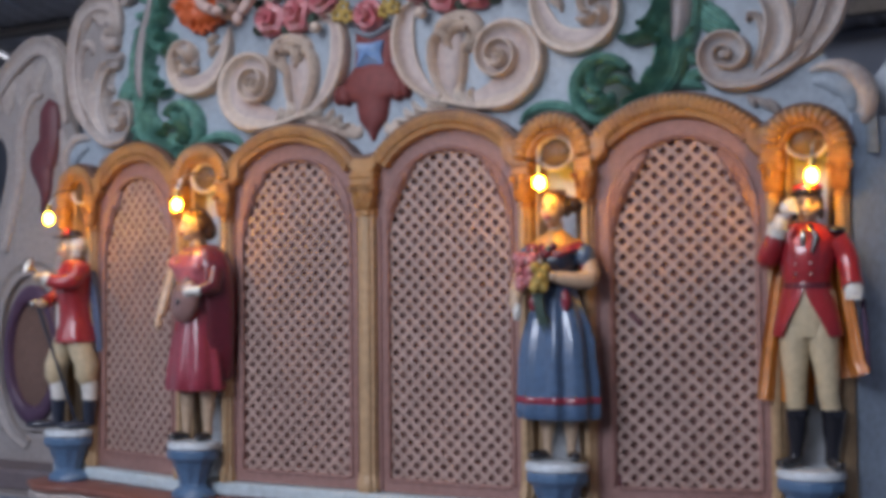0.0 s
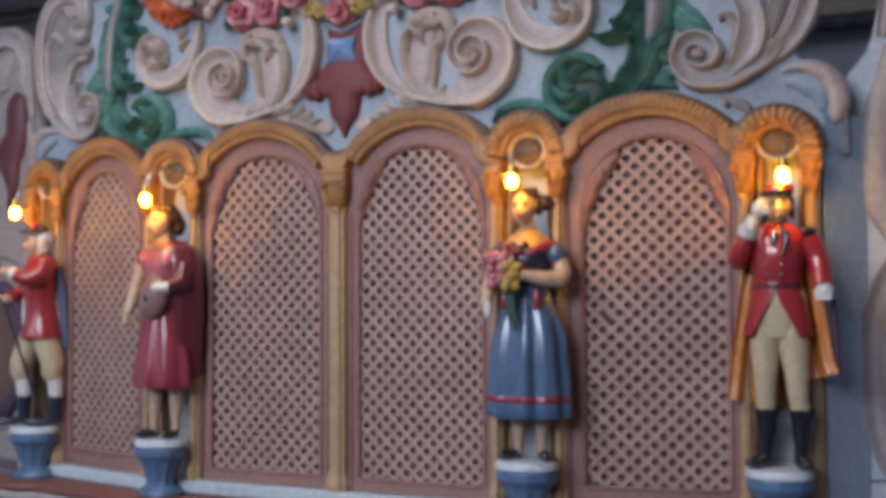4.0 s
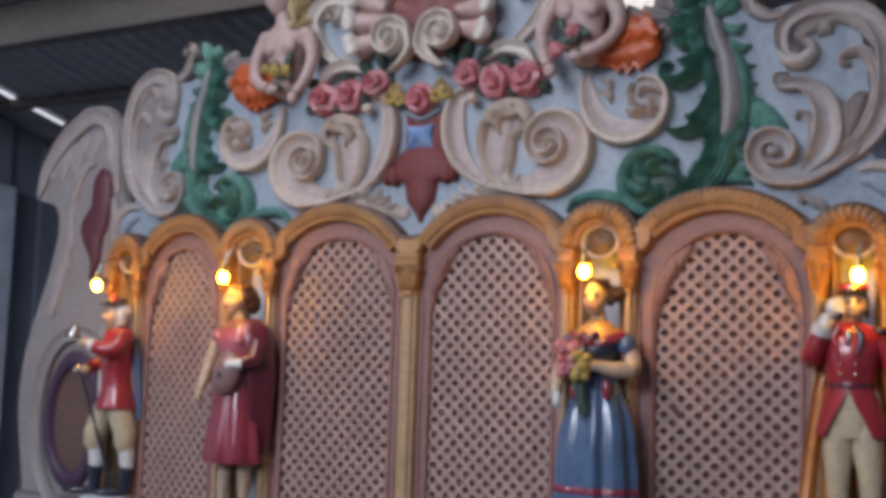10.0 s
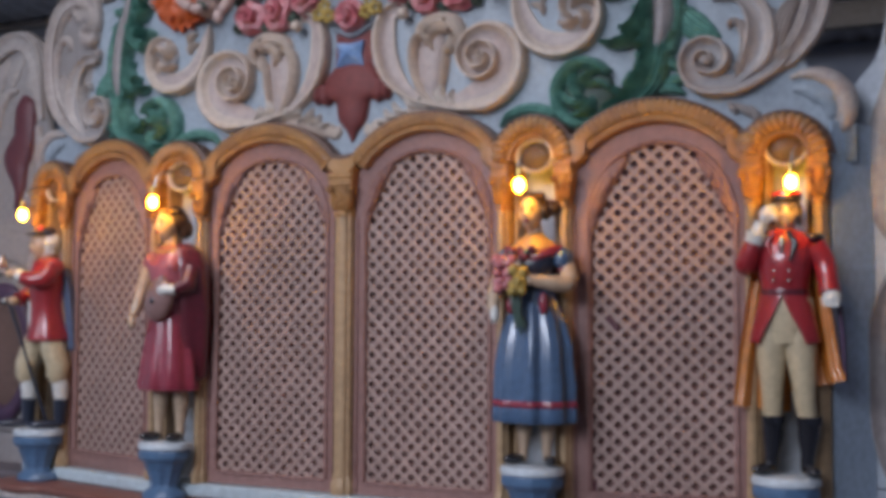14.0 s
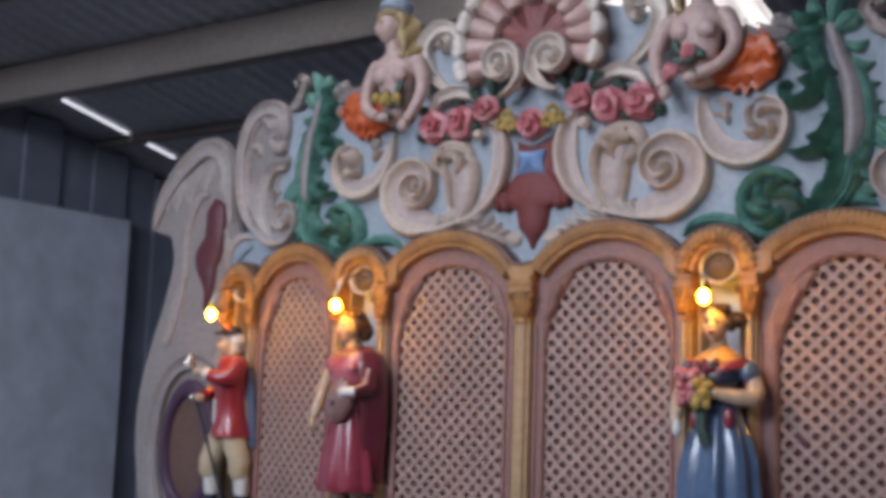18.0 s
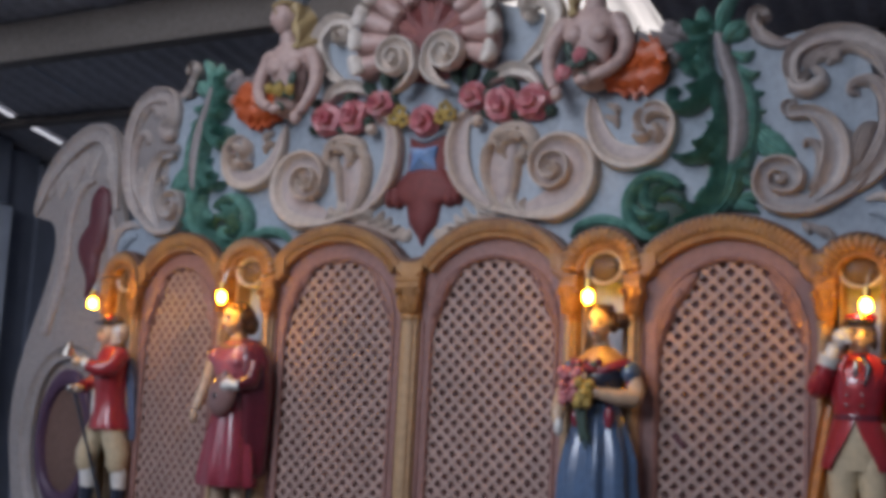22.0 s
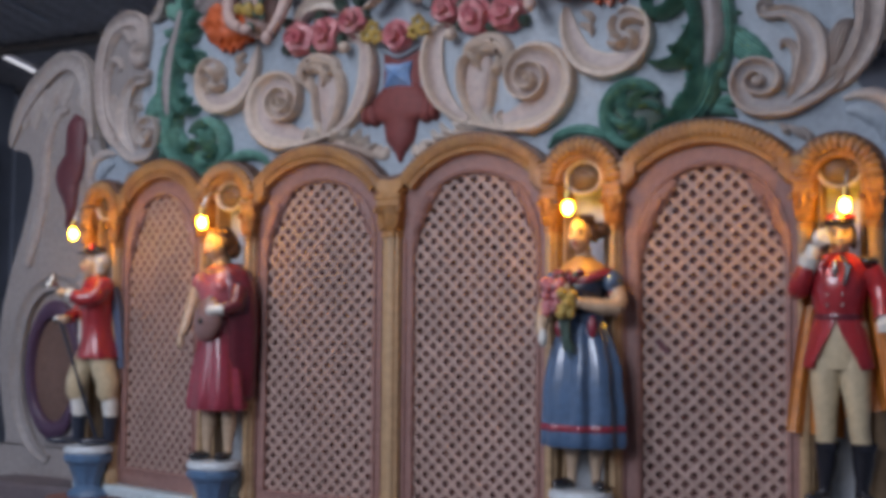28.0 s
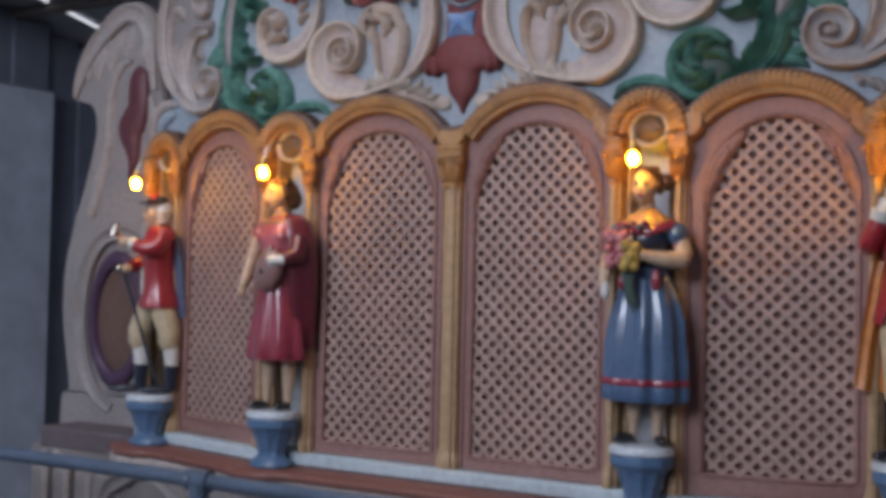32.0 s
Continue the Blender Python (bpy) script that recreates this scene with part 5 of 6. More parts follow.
carve("shell_scroll", ribbon(curve([(0.178, 0.462, 0.006, 0.020), (0.200, 0.482, 0.016, 0.034), (0.250, 0.496, 0.021, 0.040), (0.300, 0.484, 0.020, 0.040), (0.328, 0.452, 0.014, 0.032), (0.334, 0.430, 0.006, 0.018)])), WHITE, "white carved scroll over the roses")

# ---- side panels behind the wings ----


def side_panel(sign):
    side = bays(sign)
    # outer edge by height: straight foot, swelling middle, notch, drooping leaf head
    edge = curve([(-1.96, 1.70, 1.20), (-0.93, 1.755, 1.20), (-0.81, 1.712, 1.20), (-0.69, 1.732, 1.20), (-0.53, 1.756, 1.20), (-0.37, 1.748, 1.20), (-0.21, 1.704, 1.20), (-0.07, 1.652, 1.20), (0.09, 1.612, 1.225), (0.18, 1.632, 1.290), (0.203, 1.690, 1.300), (0.222, 1.730, 1.308), (0.30, 1.704, 1.322), (0.395, 1.640, 1.328), (0.45, 1.585, 1.340), (0.487, 1.540, 1.358), (0.515, 1.500, 1.39), (0.530, 1.455, 1.42)], 4)
    g = Geo().grid([[(a, 0.275, z), (a, 0.25, z), (b - 0.004, 0.25, z), (b, 0.254, z), (b, 0.275, z)] for z, b, a in edge])
    # the left panel's dimmer light is put into its darker paint
    p = part("side_panel", side(g), PANELGREY if sign > 0 else PANELDIM, organ, "weathered side panel with an oval opening")
    strip = Geo().grid([[(1.213, 0.128, z), (1.286, 0.243, z), (1.286, 0.249, z), (1.206, 0.138, z)] for z in (-0.914, -0.3, 0.03)])
    part("return_board", side(strip), PALEBLUE, p, "pale blue splayed board beside the niche", smooth=False)
    lay = lambda q: (q if sign > 0 else q.mirror()).moved(lambda x, h, z: (x, 0.25 - h, z), True)
    ov = Geo()
    rings = []
    for i in range(41):
        t = 2 * math.pi * i / 40
        ring = []
        for d, h in ((1.0, 0.0), (1.0, 0.018), (0.95, 0.026), (0.82, 0.026), (0.76, 0.018), (0.74, 0.0)):
            ring.append((1.472 + 0.128 * d * math.cos(t), h, -0.555 + 0.234 * d * math.sin(t)))
        rings.append(ring)
    ov.grid(rings, caps=False)
    part("oval_rim", lay(ov), PURPLE, p, "plum painted oval rim")
    disc = Geo().ball((1.472, 0.002, -0.555), (0.105, 0.008, 0.19), 0, 32, 6)
    part("oval_skin", lay(disc), DRUM, p, "brown oval drum opening")
    frame_path = curve([(1.40, -0.86, 0.018, 0.012), (1.335, -0.78, 0.028, 0.020), (1.305, -0.66, 0.031, 0.024), (1.300, -0.55, 0.032, 0.026), (1.308, -0.43, 0.032, 0.026), (1.345, -0.33, 0.030, 0.024), (1.405, -0.275, 0.028, 0.022), (1.475, -0.262, 0.028, 0.022), (1.550, -0.285, 0.028, 0.022), (1.612, -0.36, 0.030, 0.024), (1.645, -0.48, 0.032, 0.024), (1.648, -0.60, 0.032, 0.024), (1.622, -0.72, 0.030, 0.022), (1.57, -0.81, 0.026, 0.02), (1.50, -0.86, 0.018, 0.014)])
    part("oval_scroll", lay(ribbon(frame_path, CHANNEL)), PANELBAND if sign > 0 else PANELDIM, p, "weathered cream carved band round the oval")
    part("top_scroll", lay(ribbon(curve([(1.718, 0.216, 0.006, 0.010), (1.700, 0.262, 0.018, 0.014), (1.668, 0.325, 0.026, 0.018), (1.616, 0.392, 0.032, 0.020), (1.548, 0.452, 0.034, 0.020), (1.470, 0.492, 0.034, 0.020), (1.400, 0.474, 0.032, 0.020), (1.362, 0.410, 0.026, 0.018), (1.345, 0.32, 0.020, 0.018), (1.330, 0.22, 0.012, 0.014)]), CHANNEL)), PANELBAND, p, "weathered cream carved head of the panel")
    for a in ((1.60, 0.370, 1.655, 0.272, 0.030), (1.545, 0.405, 1.602, 0.268, 0.034), (1.485, 0.430, 1.540, 0.290, 0.034), (1.425, 0.440, 1.465, 0.335, 0.032), (1.385, 0.385, 1.375, 0.320, 0.018)):
        part("panel_leaf", lay(lobe(*a, 0.010, 0.15, prof=ROUND)), PANELBAND, p, "weathered carved leaf of the panel head")
    part("inner_scroll", lay(ribbon(curve([(1.440, 0.325, 0.008, 0.014), (1.488, 0.315, 0.018, 0.012), (1.530, 0.26, 0.024, 0.012), (1.552, 0.17, 0.026, 0.012), (1.556, 0.05, 0.028, 0.012), (1.585, -0.08, 0.028, 0.012), (1.62, -0.20, 0.02, 0.018)]), ROUND)), PANELBAND, p)
    part("inner_scroll", lay(ribbon(curve([(1.345, 0.20, 0.012, 0.016), (1.335, 0.12, 0.026, 0.012), (1.31, 0.0, 0.036, 0.012), (1.31, -0.15, 0.036, 0.012), (1.36, -0.27, 0.02, 0.02)]), ROUND)), PANELBAND, p)
    if sign < 0:
        part("crimson_flame", lay(ribbon(curve([(1.442, -0.075, 0.005, 0.008), (1.424, -0.02, 0.022, 0.016), (1.428, 0.030, 0.036, 0.020), (1.437, 0.070, 0.052, 0.022), (1.437, 0.098, 0.062, 0.022), (1.424, 0.125, 0.058, 0.022), (1.406, 0.165, 0.049, 0.022), (1.405, 0.22, 0.048, 0.022), (1.405, 0.268, 0.044, 0.020), (1.408, 0.292, 0.028, 0.014), (1.410, 0.308, 0.006, 0.008)]), ROUND)), FLAME, p, "dark crimson carved flame")
    sp = spiral(1.60, -1.10, 0.10, 60, 1.6, 1, 0.01, 1.2, 0.03, 0.3, 18)
    part("foot_scroll", lay(scroll(sp, [(1.50, -1.02, 0.03, 0.03), (1.38, -1.0, 0.02, 0.02)])), PANELBAND, p)


side_panel(1)
side_panel(-1)
# carved and painted work of the lower front
for sgn in (1, -1):
    for xc, w in ((0.30, 1), (0.86, -1), (1.18, 1)):
        sp = spiral(xc, -1.12, 0.10, 90, 1.8, w, 0.01, 1.2, 0.022, 0.3, 18)
        q = scroll(sp, [(xc - w * 0.10, -1.0, 0.026, 0.02), (xc - w * 0.22, -1.0, 0.016, 0.015), (xc - w * 0.26, -1.05, 0.006, 0.01)])
        part("lower_scroll", on_front(q if sgn > 0 else q.mirror(), -0.13), LOWFRONT, organ, "weathered carved scroll on the lower front")

# ---- pedestals ----


def pedestal_geo():
    body, top = Geo(), Geo()
    n = 20

    def ring(r, z, flute=0.0):
        return [(r * (1 - flute * (j % 2)) * math.cos(2 * math.pi * j / n), 0.82 * r * (1 - flute * (j % 2)) * math.sin(2 * math.pi * j / n), z * 1.04) for j in range(n)]

    top.grid([ring(0.068, 0.128), ring(0.077, 0.130), ring(0.078, 0.139), ring(0.074, 0.147), ring(0.060, 0.149)])
    flange = Geo().grid([ring(0.060, 0.094, 0.05), ring(0.070, 0.099, 0.05), ring(0.077, 0.108, 0.04), ring(0.077, 0.122, 0.03), ring(0.070, 0.1285)])
    body.grid([ring(0.042, 0.028, 0.05), ring(0.041, 0.038, 0.08), ring(0.048, 0.062, 0.10), ring(0.058, 0.084, 0.08), ring(0.062, 0.0955, 0.04)])
    foot = Geo().grid([ring(0.062, 0.0, 0.03), ring(0.066, 0.006, 0.03), ring(0.062, 0.016, 0.03), ring(0.050, 0.024, 0.04), ring(0.042, 0.030, 0.05)])
    return top, flange, body, foot


first = None
for x, y in PED_X:
    if first is None:
        first = thing("pedestal", (x, y, -0.9235), "blue fluted statue pedestal with a white top on the organ shelf", "pedestal", "statue pedestals")
        top, flange, body, foot = [q.moved(lambda a, b, c: (a + x, b + y, c - 0.9235)) for q in pedestal_geo()]
        part("top", top, PEDTOP, first, "white painted top slab")
        part("flange", flange, PEDBLUE, first, smooth=False)
        part("body", body, PEDBLUE, first, smooth=False)
        part("foot", foot, PEDBLUE, first)
    else:
        copy_thing(first, pose(x, y, -0.9235 + LIFT, 0, 0, 12.4 if x < -0.7 else -12.4 if x > 0.7 else 0))

# ---- amber lamps ----


def lamp_at(x, y, z, wall):
    t = thing("amber_lamp", (x, wall, z + 0.09), "small amber bulb on a wire arm above a statue", "lamp", "niche lamps")
    part("bulb", Geo().ball((x, y, z), (0.0125, 0.0125, 0.016), 0, 16, 10), BULB, t, "lit amber glass bulb")
    part("socket", Geo().tube([(x, y, z + 0.014), (x, y + 0.002, z + 0.040)], [0.010, 0.009]), BRASS, t, "brass lamp socket")
    arm = [tuple(p) for p in curve([(x, y + 0.002, z + 0.036), (x + 0.003, y + 0.02, z + 0.075), (x + 0.006, (y + wall) / 2, z + 0.092), (x + 0.008, wall, z + 0.085)], 5)]
    part("arm", Geo().tube(arm, 0.0035, 0, 8), SILVER, t, "thin bent wire arm")


for sgn in (1, -1):
    lamp_at(sgn * 0.545 + (0.0156 if sgn > 0 else 0.031), -0.158, -0.118, 0.006)
    lamp_at(sgn * 1.146 + (0.006 if sgn > 0 else 0.033), -0.040, -0.125, 0.118)
    # the ends of the arms meet the boss of each niche

# ---- rail before the organ ----
rail = thing("barrier_rail", (-0.4, -0.5, FLOOR), "dark grey steel pipe barrier in front of the organ", "barrier")
part("top_pipe", Geo().tube([(-2.6, -0.5, -0.895), (-0.4, -0.5, -0.895), (2.2, -0.5, -0.895)], 0.019, 0, 14), PIPE, rail)
for x in (-2.55, -0.40, 1.75):
    p = part("post", Geo().tube([(x, -0.5, FLOOR), (x, -0.5, -0.91)], 0.019, 0, 14), PIPE, rail)
    part("tee_joint", Geo().tube([(x - 0.035, -0.5, -0.895), (x + 0.035, -0.5, -0.895)], 0.026, 0, 14).join(Geo().tube([(x, -0.5, -0.96), (x, -0.5, -0.90)], 0.025, 0, 14)), PIPE, p)
    part("screw", Geo().tube([(x - 0.018, -0.53, -0.888), (x - 0.018, -0.515, -0.89)], 0.006, 0, 8), SILVER, p, "bright steel screw")
    part("foot_plate", Geo().box(x - 0.06, x + 0.06, -0.56, -0.44, FLOOR, FLOOR + 0.01, bevel=0.003), PIPE, p)

# ---- statues: plain painted shapes, one mesh each ----


def place(g, x, y, turn=0.0, size=1.0):
    m = pose(x, y, -0.7683, 0, 0, turn) @ Matrix.Scale(size, 4)
    return g.turned(m)


def statue(name, g, mats, x, y, label, turn=0.0, size=1.0):
    ob = part(name, place(g, x, y, turn, size), mats, None, angle=60)
    return tagged(ob, label, "statue", "organ statues")


def shoe(g, x, y, turn, m, long=0.05, wide=0.017):
    t = Matrix.Rotation(radians(turn), 3, "Z")
    a = t @ Vector((0, -long * 0.45, 0))
    g.ball((x + a.x, y + a.y, 0.013), (wide, long * 0.62, 0.013), m, 12, 8, t)


def head(g, c, s, yaw, sk, lip, dark):
    """A carved head of height s, turned by yaw degrees: brow, nose, lips, chin, painted eyes and mouth."""
    h, n, k = Geo(), 30, 24
    bump = lambda x, z, x0, z0, wx, wz: math.exp(-((x - x0) / wx) ** 2 - ((z - z0) / wz) ** 2)
    rings = []
    for i in range(k + 1):
        a = math.pi * min(max(i / k, 0.03), 0.97)
        ring = []
        for j in range(n):
            t = 2 * math.pi * j / n
            x, y, z = 0.33 * math.sin(a) * math.cos(t), 0.40 * math.sin(a) * math.sin(t), -0.5 * math.cos(a)
            x *= 1 - 0.24 * min(max((-0.05 - z) / 0.42, 0), 1)
            f = max(0.0, -math.sin(t)) * math.sin(a)
            d = 0.11 * bump(x, z, 0, -0.07, 0.06, 0.07) + 0.05 * bump(x, z, 0, 0.05, 0.05, 0.10) - 0.06 * bump(abs(x), z, 0.14, 0.05, 0.08, 0.06)
            d += 0.03 * bump(x, z, 0, 0.15, 0.22, 0.05) + 0.04 * bump(x, z, 0, -0.25, 0.10, 0.05) + 0.05 * bump(x, z, 0, -0.42, 0.13, 0.08)
            ring.append((x, y - d * f, z))
        rings.append(ring)
    h.grid(rings, sk)
    for e in (-1, 1):
        h.ball((e * 0.135, -0.330, 0.045), (0.072, 0.034, 0.036), dark, 10, 6)
        h.tube([(e * 0.05, -0.385, 0.115), (e * 0.14, -0.375, 0.150), (e * 0.225, -0.325, 0.125)], [0.022, 0.027, 0.014], dark, 6)
    h.ball((0, -0.395, -0.235), (0.095, 0.038, 0.042), lip, 10, 6)
    m = Matrix.Rotation(radians(yaw), 3, "Z")
    g.join(h.moved(lambda x, y, z: Vector(c) + m @ Vector((x, y, z)) * s))


# lady in blue with a bouquet
SK, HR, BL, RD, YE, BK, PK, LF, WH, OR = range(10)
g = Geo()
for sx in (-1, 1):
    x = sx * 0.030
    g.tube([(x, 0.004, 0.012), (x, 0.004, 0.045), (x * 0.98, 0.008, 0.085), (x * 0.9, 0.006, 0.15)], [0.0100, 0.0120, 0.0185, 0.021], SK, 14)
    shoe(g, x * 1.08, 0.006, -24 if sx < 0 else 30, BK, 0.058, 0.015)
g.loft([(0, 0, 0.104, 0.090, 0.068, 0.060), (0, 0, 0.100, 0.098, 0.074, 0.060), (0, 0, 0.108, 0.101, 0.077, 0.062), (0, 0, 0.132, 0.100, 0.076, 0.062), (0, 0, 0.1365, 0.099, 0.0755, 0.062)], BL, 117, 9)
g.loft([(0, 0, 0.1365, 0.0995, 0.0760, 0.062), (0, 0, 0.138, 0.1015, 0.0775, 0.062), (0, 0, 0.150, 0.1005, 0.0765, 0.062), (0, 0, 0.152, 0.098, 0.0745, 0.062)], RD, 117, 9)
g.loft([(0, 0, 0.152, 0.0985, 0.0750, 0.062), (0.001, 0, 0.19, 0.096, 0.073, 0.088), (-0.001, -0.002, 0.235, 0.092, 0.070, 0.078), (0.001, 0, 0.28, 0.087, 0.066, 0.088), (0, 0, 0.325, 0.077, 0.059, 0.066), (0, 0, 0.365, 0.063, 0.050, 0.034), (0, 0, 0.395, 0.051, 0.042, 0.018), (0, 0, 0.414, 0.045, 0.038, 0.0)], BL, 117, 9)
g.loft([(0, 0, 0.404, 0.046, 0.039), (0, 0, 0.424, 0.047, 0.040), (0, -0.004, 0.452, 0.052, 0.046), (0, -0.006, 0.475, 0.058, 0.050), (0, -0.002, 0.496, 0.062, 0.044)], 10, 36)
# red collar with a dip at the breast, and shoulders painted with the lamp's amber light above it
rings = []
for k, (dz, rx, ry) in enumerate(((-0.013, 0.066, 0.049), (-0.008, 0.0745, 0.054), (0.004, 0.0745, 0.053), (0.010, 0.068, 0.047))):
    rings.append([(rx * math.cos(t), -0.002 + ry * math.sin(t), 0.506 + dz - 0.020 * max(0, -math.sin(t)) ** 3) for t in [2 * math.pi * q / 40 for q in range(40)]])
g.grid(rings, RD)
g.loft([(0, -0.002, 0.478, 0.058, 0.047), (0, -0.001, 0.498, 0.067, 0.048), (0, 0, 0.513, 0.062, 0.042), (0, 0, 0.526, 0.044, 0.033), (0, 0, 0.536, 0.030, 0.025), (0, 0, 0.544, 0.021, 0.020)], YE, 36)
g.tube([(0, 0.004, 0.528), (-0.001, 0.001, 0.548), (-0.002, -0.002, 0.566)], [0.022, 0.0185, 0.018], SK, 14)
for e in (-1, 1):
    g.ball((e * 0.074, 0.0, 0.482), (0.023, 0.030, 0.028), BL, 16, 10)
    g.tube([(e * 0.068, 0.0, 0.462), (e * 0.078, 0.0, 0.460), (e * 0.088, 0.0, 0.462)], [0.018, 0.022, 0.014], RD, 12)
g.tube([(0.080, 0.0, 0.466), (0.090, -0.004, 0.440), (0.088, -0.018, 0.422)], [0.021, 0.021, 0.020], SK, 14)
g.tube([(0.090, -0.016, 0.424), (0.062, -0.046, 0.424), (0.026, -0.066, 0.432)], [0.021, 0.019, 0.014], SK, 14)
g.ball((0.014, -0.070, 0.434), (0.020, 0.012, 0.014), SK, 12, 8)
g.tube([(-0.080, 0.0, 0.466), (-0.092, -0.008, 0.425), (-0.090, -0.036, 0.395)], [0.020, 0.019, 0.017], SK, 12)
g.tube([(-0.090, -0.032, 0.398), (-0.084, -0.054, 0.372), (-0.078, -0.060, 0.350)], [0.017, 0.015, 0.010], SK, 12)
g.ball((-0.077, -0.062, 0.352), (0.012, 0.010, 0.022), WH, 10, 8)
for x, z, r in ((0.040, 0.378, 0.026), (-0.042, 0.374, 0.022)):
    g.ball((x, -0.046, z), (0.0115, 0.010, r), RD, 12, 8)
rr = random.Random(11)
for k in range(26):
    g.ball((-0.044 + rr.uniform(-0.022, 0.022), -0.076 + rr.uniform(-0.012, 0.012), 0.446 + rr.uniform(-0.036, 0.036)), rr.uniform(0.010, 0.0165), PK if k % 9 else WH, 9, 6)
for k in range(16):
    g.ball((-0.006 + rr.uniform(-0.014, 0.014), -0.088 + rr.uniform(-0.006, 0.006), 0.440 + rr.uniform(-0.034, 0.032)), rr.uniform(0.010, 0.0145), OR, 9, 6)
for k in range(7):
    a = rr.uniform(-0.020, 0.020)
    g.tube([(-0.024 + a, -0.076, 0.408), (-0.014 + a * 0.6, -0.078, 0.35), (-0.010 + a * 1.2, -0.072, 0.305 + rr.uniform(-0.02, 0.03))], [0.006, 0.0055, 0.002], LF, 6)
for k in range(9):
    g.ball((-0.006 + rr.uniform(-0.030, 0.024), -0.062, 0.492 + rr.uniform(-0.014, 0.016)), 0.0095, (RD, LF, 11)[k % 3], 8, 6)
head(g, (-0.004, -0.014, 0.592), 0.086, 4, SK, RD, HR)
g.ball((0.004, 0.012, 0.606), (0.034, 0.034, 0.029), HR, 18, 12)
for e in (-1, 1):
    g.ball((e * 0.027, 0.004, 0.597), (0.011, 0.022, 0.022), HR, 12, 8)
g.ball((0.034, 0.026, 0.606), (0.024, 0.022, 0.020), HR, 14, 9)
for k in range(7):
    t = radians(-75 + 25 * k)
    g.tube([(0.026 * math.sin(t), -0.026 * math.cos(t) - 0.004, 0.622), (0.022 * math.sin(t), -0.016 * math.cos(t), 0.634), (0.010 * math.sin(t) + 0.004, 0.018, 0.636)], [0.006, 0.0085, 0.006], HR, 8)
g.ball((0.004, 0.004, 0.628), (0.020, 0.022, 0.012), HR, 12, 8)
statue("statue", g, [SKIN, HAIR, BLUE, ROSEDRESS, LAMPSKIN, BLACK, PINK, LEAF, OFFWHITE, YELLOW, NAVY, WINE], 0.560, -0.060, "painted statue of a lady in a blue dress holding a bouquet", 0)

# lady in red with a lute
g = Geo()
SK, HR, RD, WN, YE, BK, LU, WH = range(8)
for sx, fy in ((-0.030, -0.006), (0.032, 0.010)):
    g.tube([(sx, fy, 0.012), (sx, fy, 0.05), (sx * 0.96, fy + 0.004, 0.10), (sx * 0.88, fy, 0.18)], [0.0105, 0.0135, 0.020, 0.023], SK, 14)
    shoe(g, sx, fy, -16 if sx < 0 else 6, BK, 0.058, 0.018)
g.loft([(0, 0, 0.146, 0.080, 0.062, 0.055), (0, 0, 0.140, 0.087, 0.068, 0.055), (0, 0, 0.150, 0.090, 0.070, 0.055), (0, 0, 0.20, 0.084, 0.065, 0.062), (0, 0, 0.26, 0.075, 0.058, 0.045), (0, 0, 0.32, 0.062, 0.050, 0.028), (0, 0, 0.37, 0.052, 0.043, 0.010), (0, 0, 0.40, 0.048, 0.040)], RD, 104, 8, 0.8)
g.loft([(0, 0, 0.390, 0.049, 0.041), (0, -0.003, 0.43, 0.055, 0.046), (0, -0.006, 0.465, 0.063, 0.052), (0, -0.004, 0.490, 0.066, 0.050), (0, 0, 0.514, 0.062, 0.043), (0, 0, 0.527, 0.050, 0.036), (0, 0, 0.534, 0.034, 0.029)], 8, 36)
for e in (-1, 1):
    g.ball((e * 0.028, -0.034, 0.478), (0.026, 0.020, 0.024), 8, 14, 9)
for k in range(13):
    t = radians(-90 + 15 * k)
    g.ball((0.042 * math.sin(t), 0.002 - 0.040 * math.cos(t), 0.529 - 0.012 * math.cos(t)), (0.0085, 0.008, 0.009), YE, 9, 6)
g.loft([(0, 0, 0.528, 0.030, 0.027), (0, 0, 0.534, 0.031, 0.028), (0, 0, 0.542, 0.024, 0.023)], YE, 24)
g.tube([(0, 0.003, 0.528), (-0.002, -0.001, 0.550), (-0.003, -0.004, 0.572)], [0.022, 0.0185, 0.018], SK, 14)
# cape over one shoulder and down the back
rings = []
for z, w, d, o in ((0.165, 0.080, 0.050, 0.034), (0.175, 0.090, 0.058, 0.034), (0.25, 0.096, 0.062, 0.032), (0.34, 0.103, 0.066, 0.028), (0.42, 0.106, 0.066, 0.020), (0.48, 0.102, 0.060, 0.014), (0.52, 0.086, 0.052, 0.008), (0.540, 0.058, 0.040, 0.006)):
    ring = []
    for q in range(33):
        t = radians(-58 + 235 * q / 32)
        k = 1 + 0.055 * math.cos(8 * t + z * 3) * (1 - z)
        ring.append((w * k * math.cos(t) + 0.006, o + d * k * math.sin(t), z))
    for q in range(32, -1, -1):
        t = radians(-58 + 235 * q / 32)
        ring.append((w * 0.93 * math.cos(t) + 0.006, o + d * 0.9 * math.sin(t), z + 0.002))
    rings.append(ring)
g.grid(rings, WN)
g.tube([(-0.070, -0.002, 0.492), (-0.084, -0.006, 0.450), (-0.094, -0.018, 0.400), (-0.100, -0.038, 0.345)], [0.021, 0.0205, 0.018, 0.013], SK, 14)
g.ball((-0.101, -0.044, 0.326), (0.012, 0.012, 0.022), SK, 10, 8)
g.ball((-0.070, -0.002, 0.490), (0.024, 0.026, 0.026), 8, 12, 8)
g.tube([(0.078, -0.010, 0.470), (0.088, -0.034, 0.425), (0.066, -0.062, 0.414)], [0.027, 0.024, 0.017], WN, 14)
g.tube([(0.068, -0.060, 0.414), (0.040, -0.074, 0.414)], [0.015, 0.013], WH, 12)
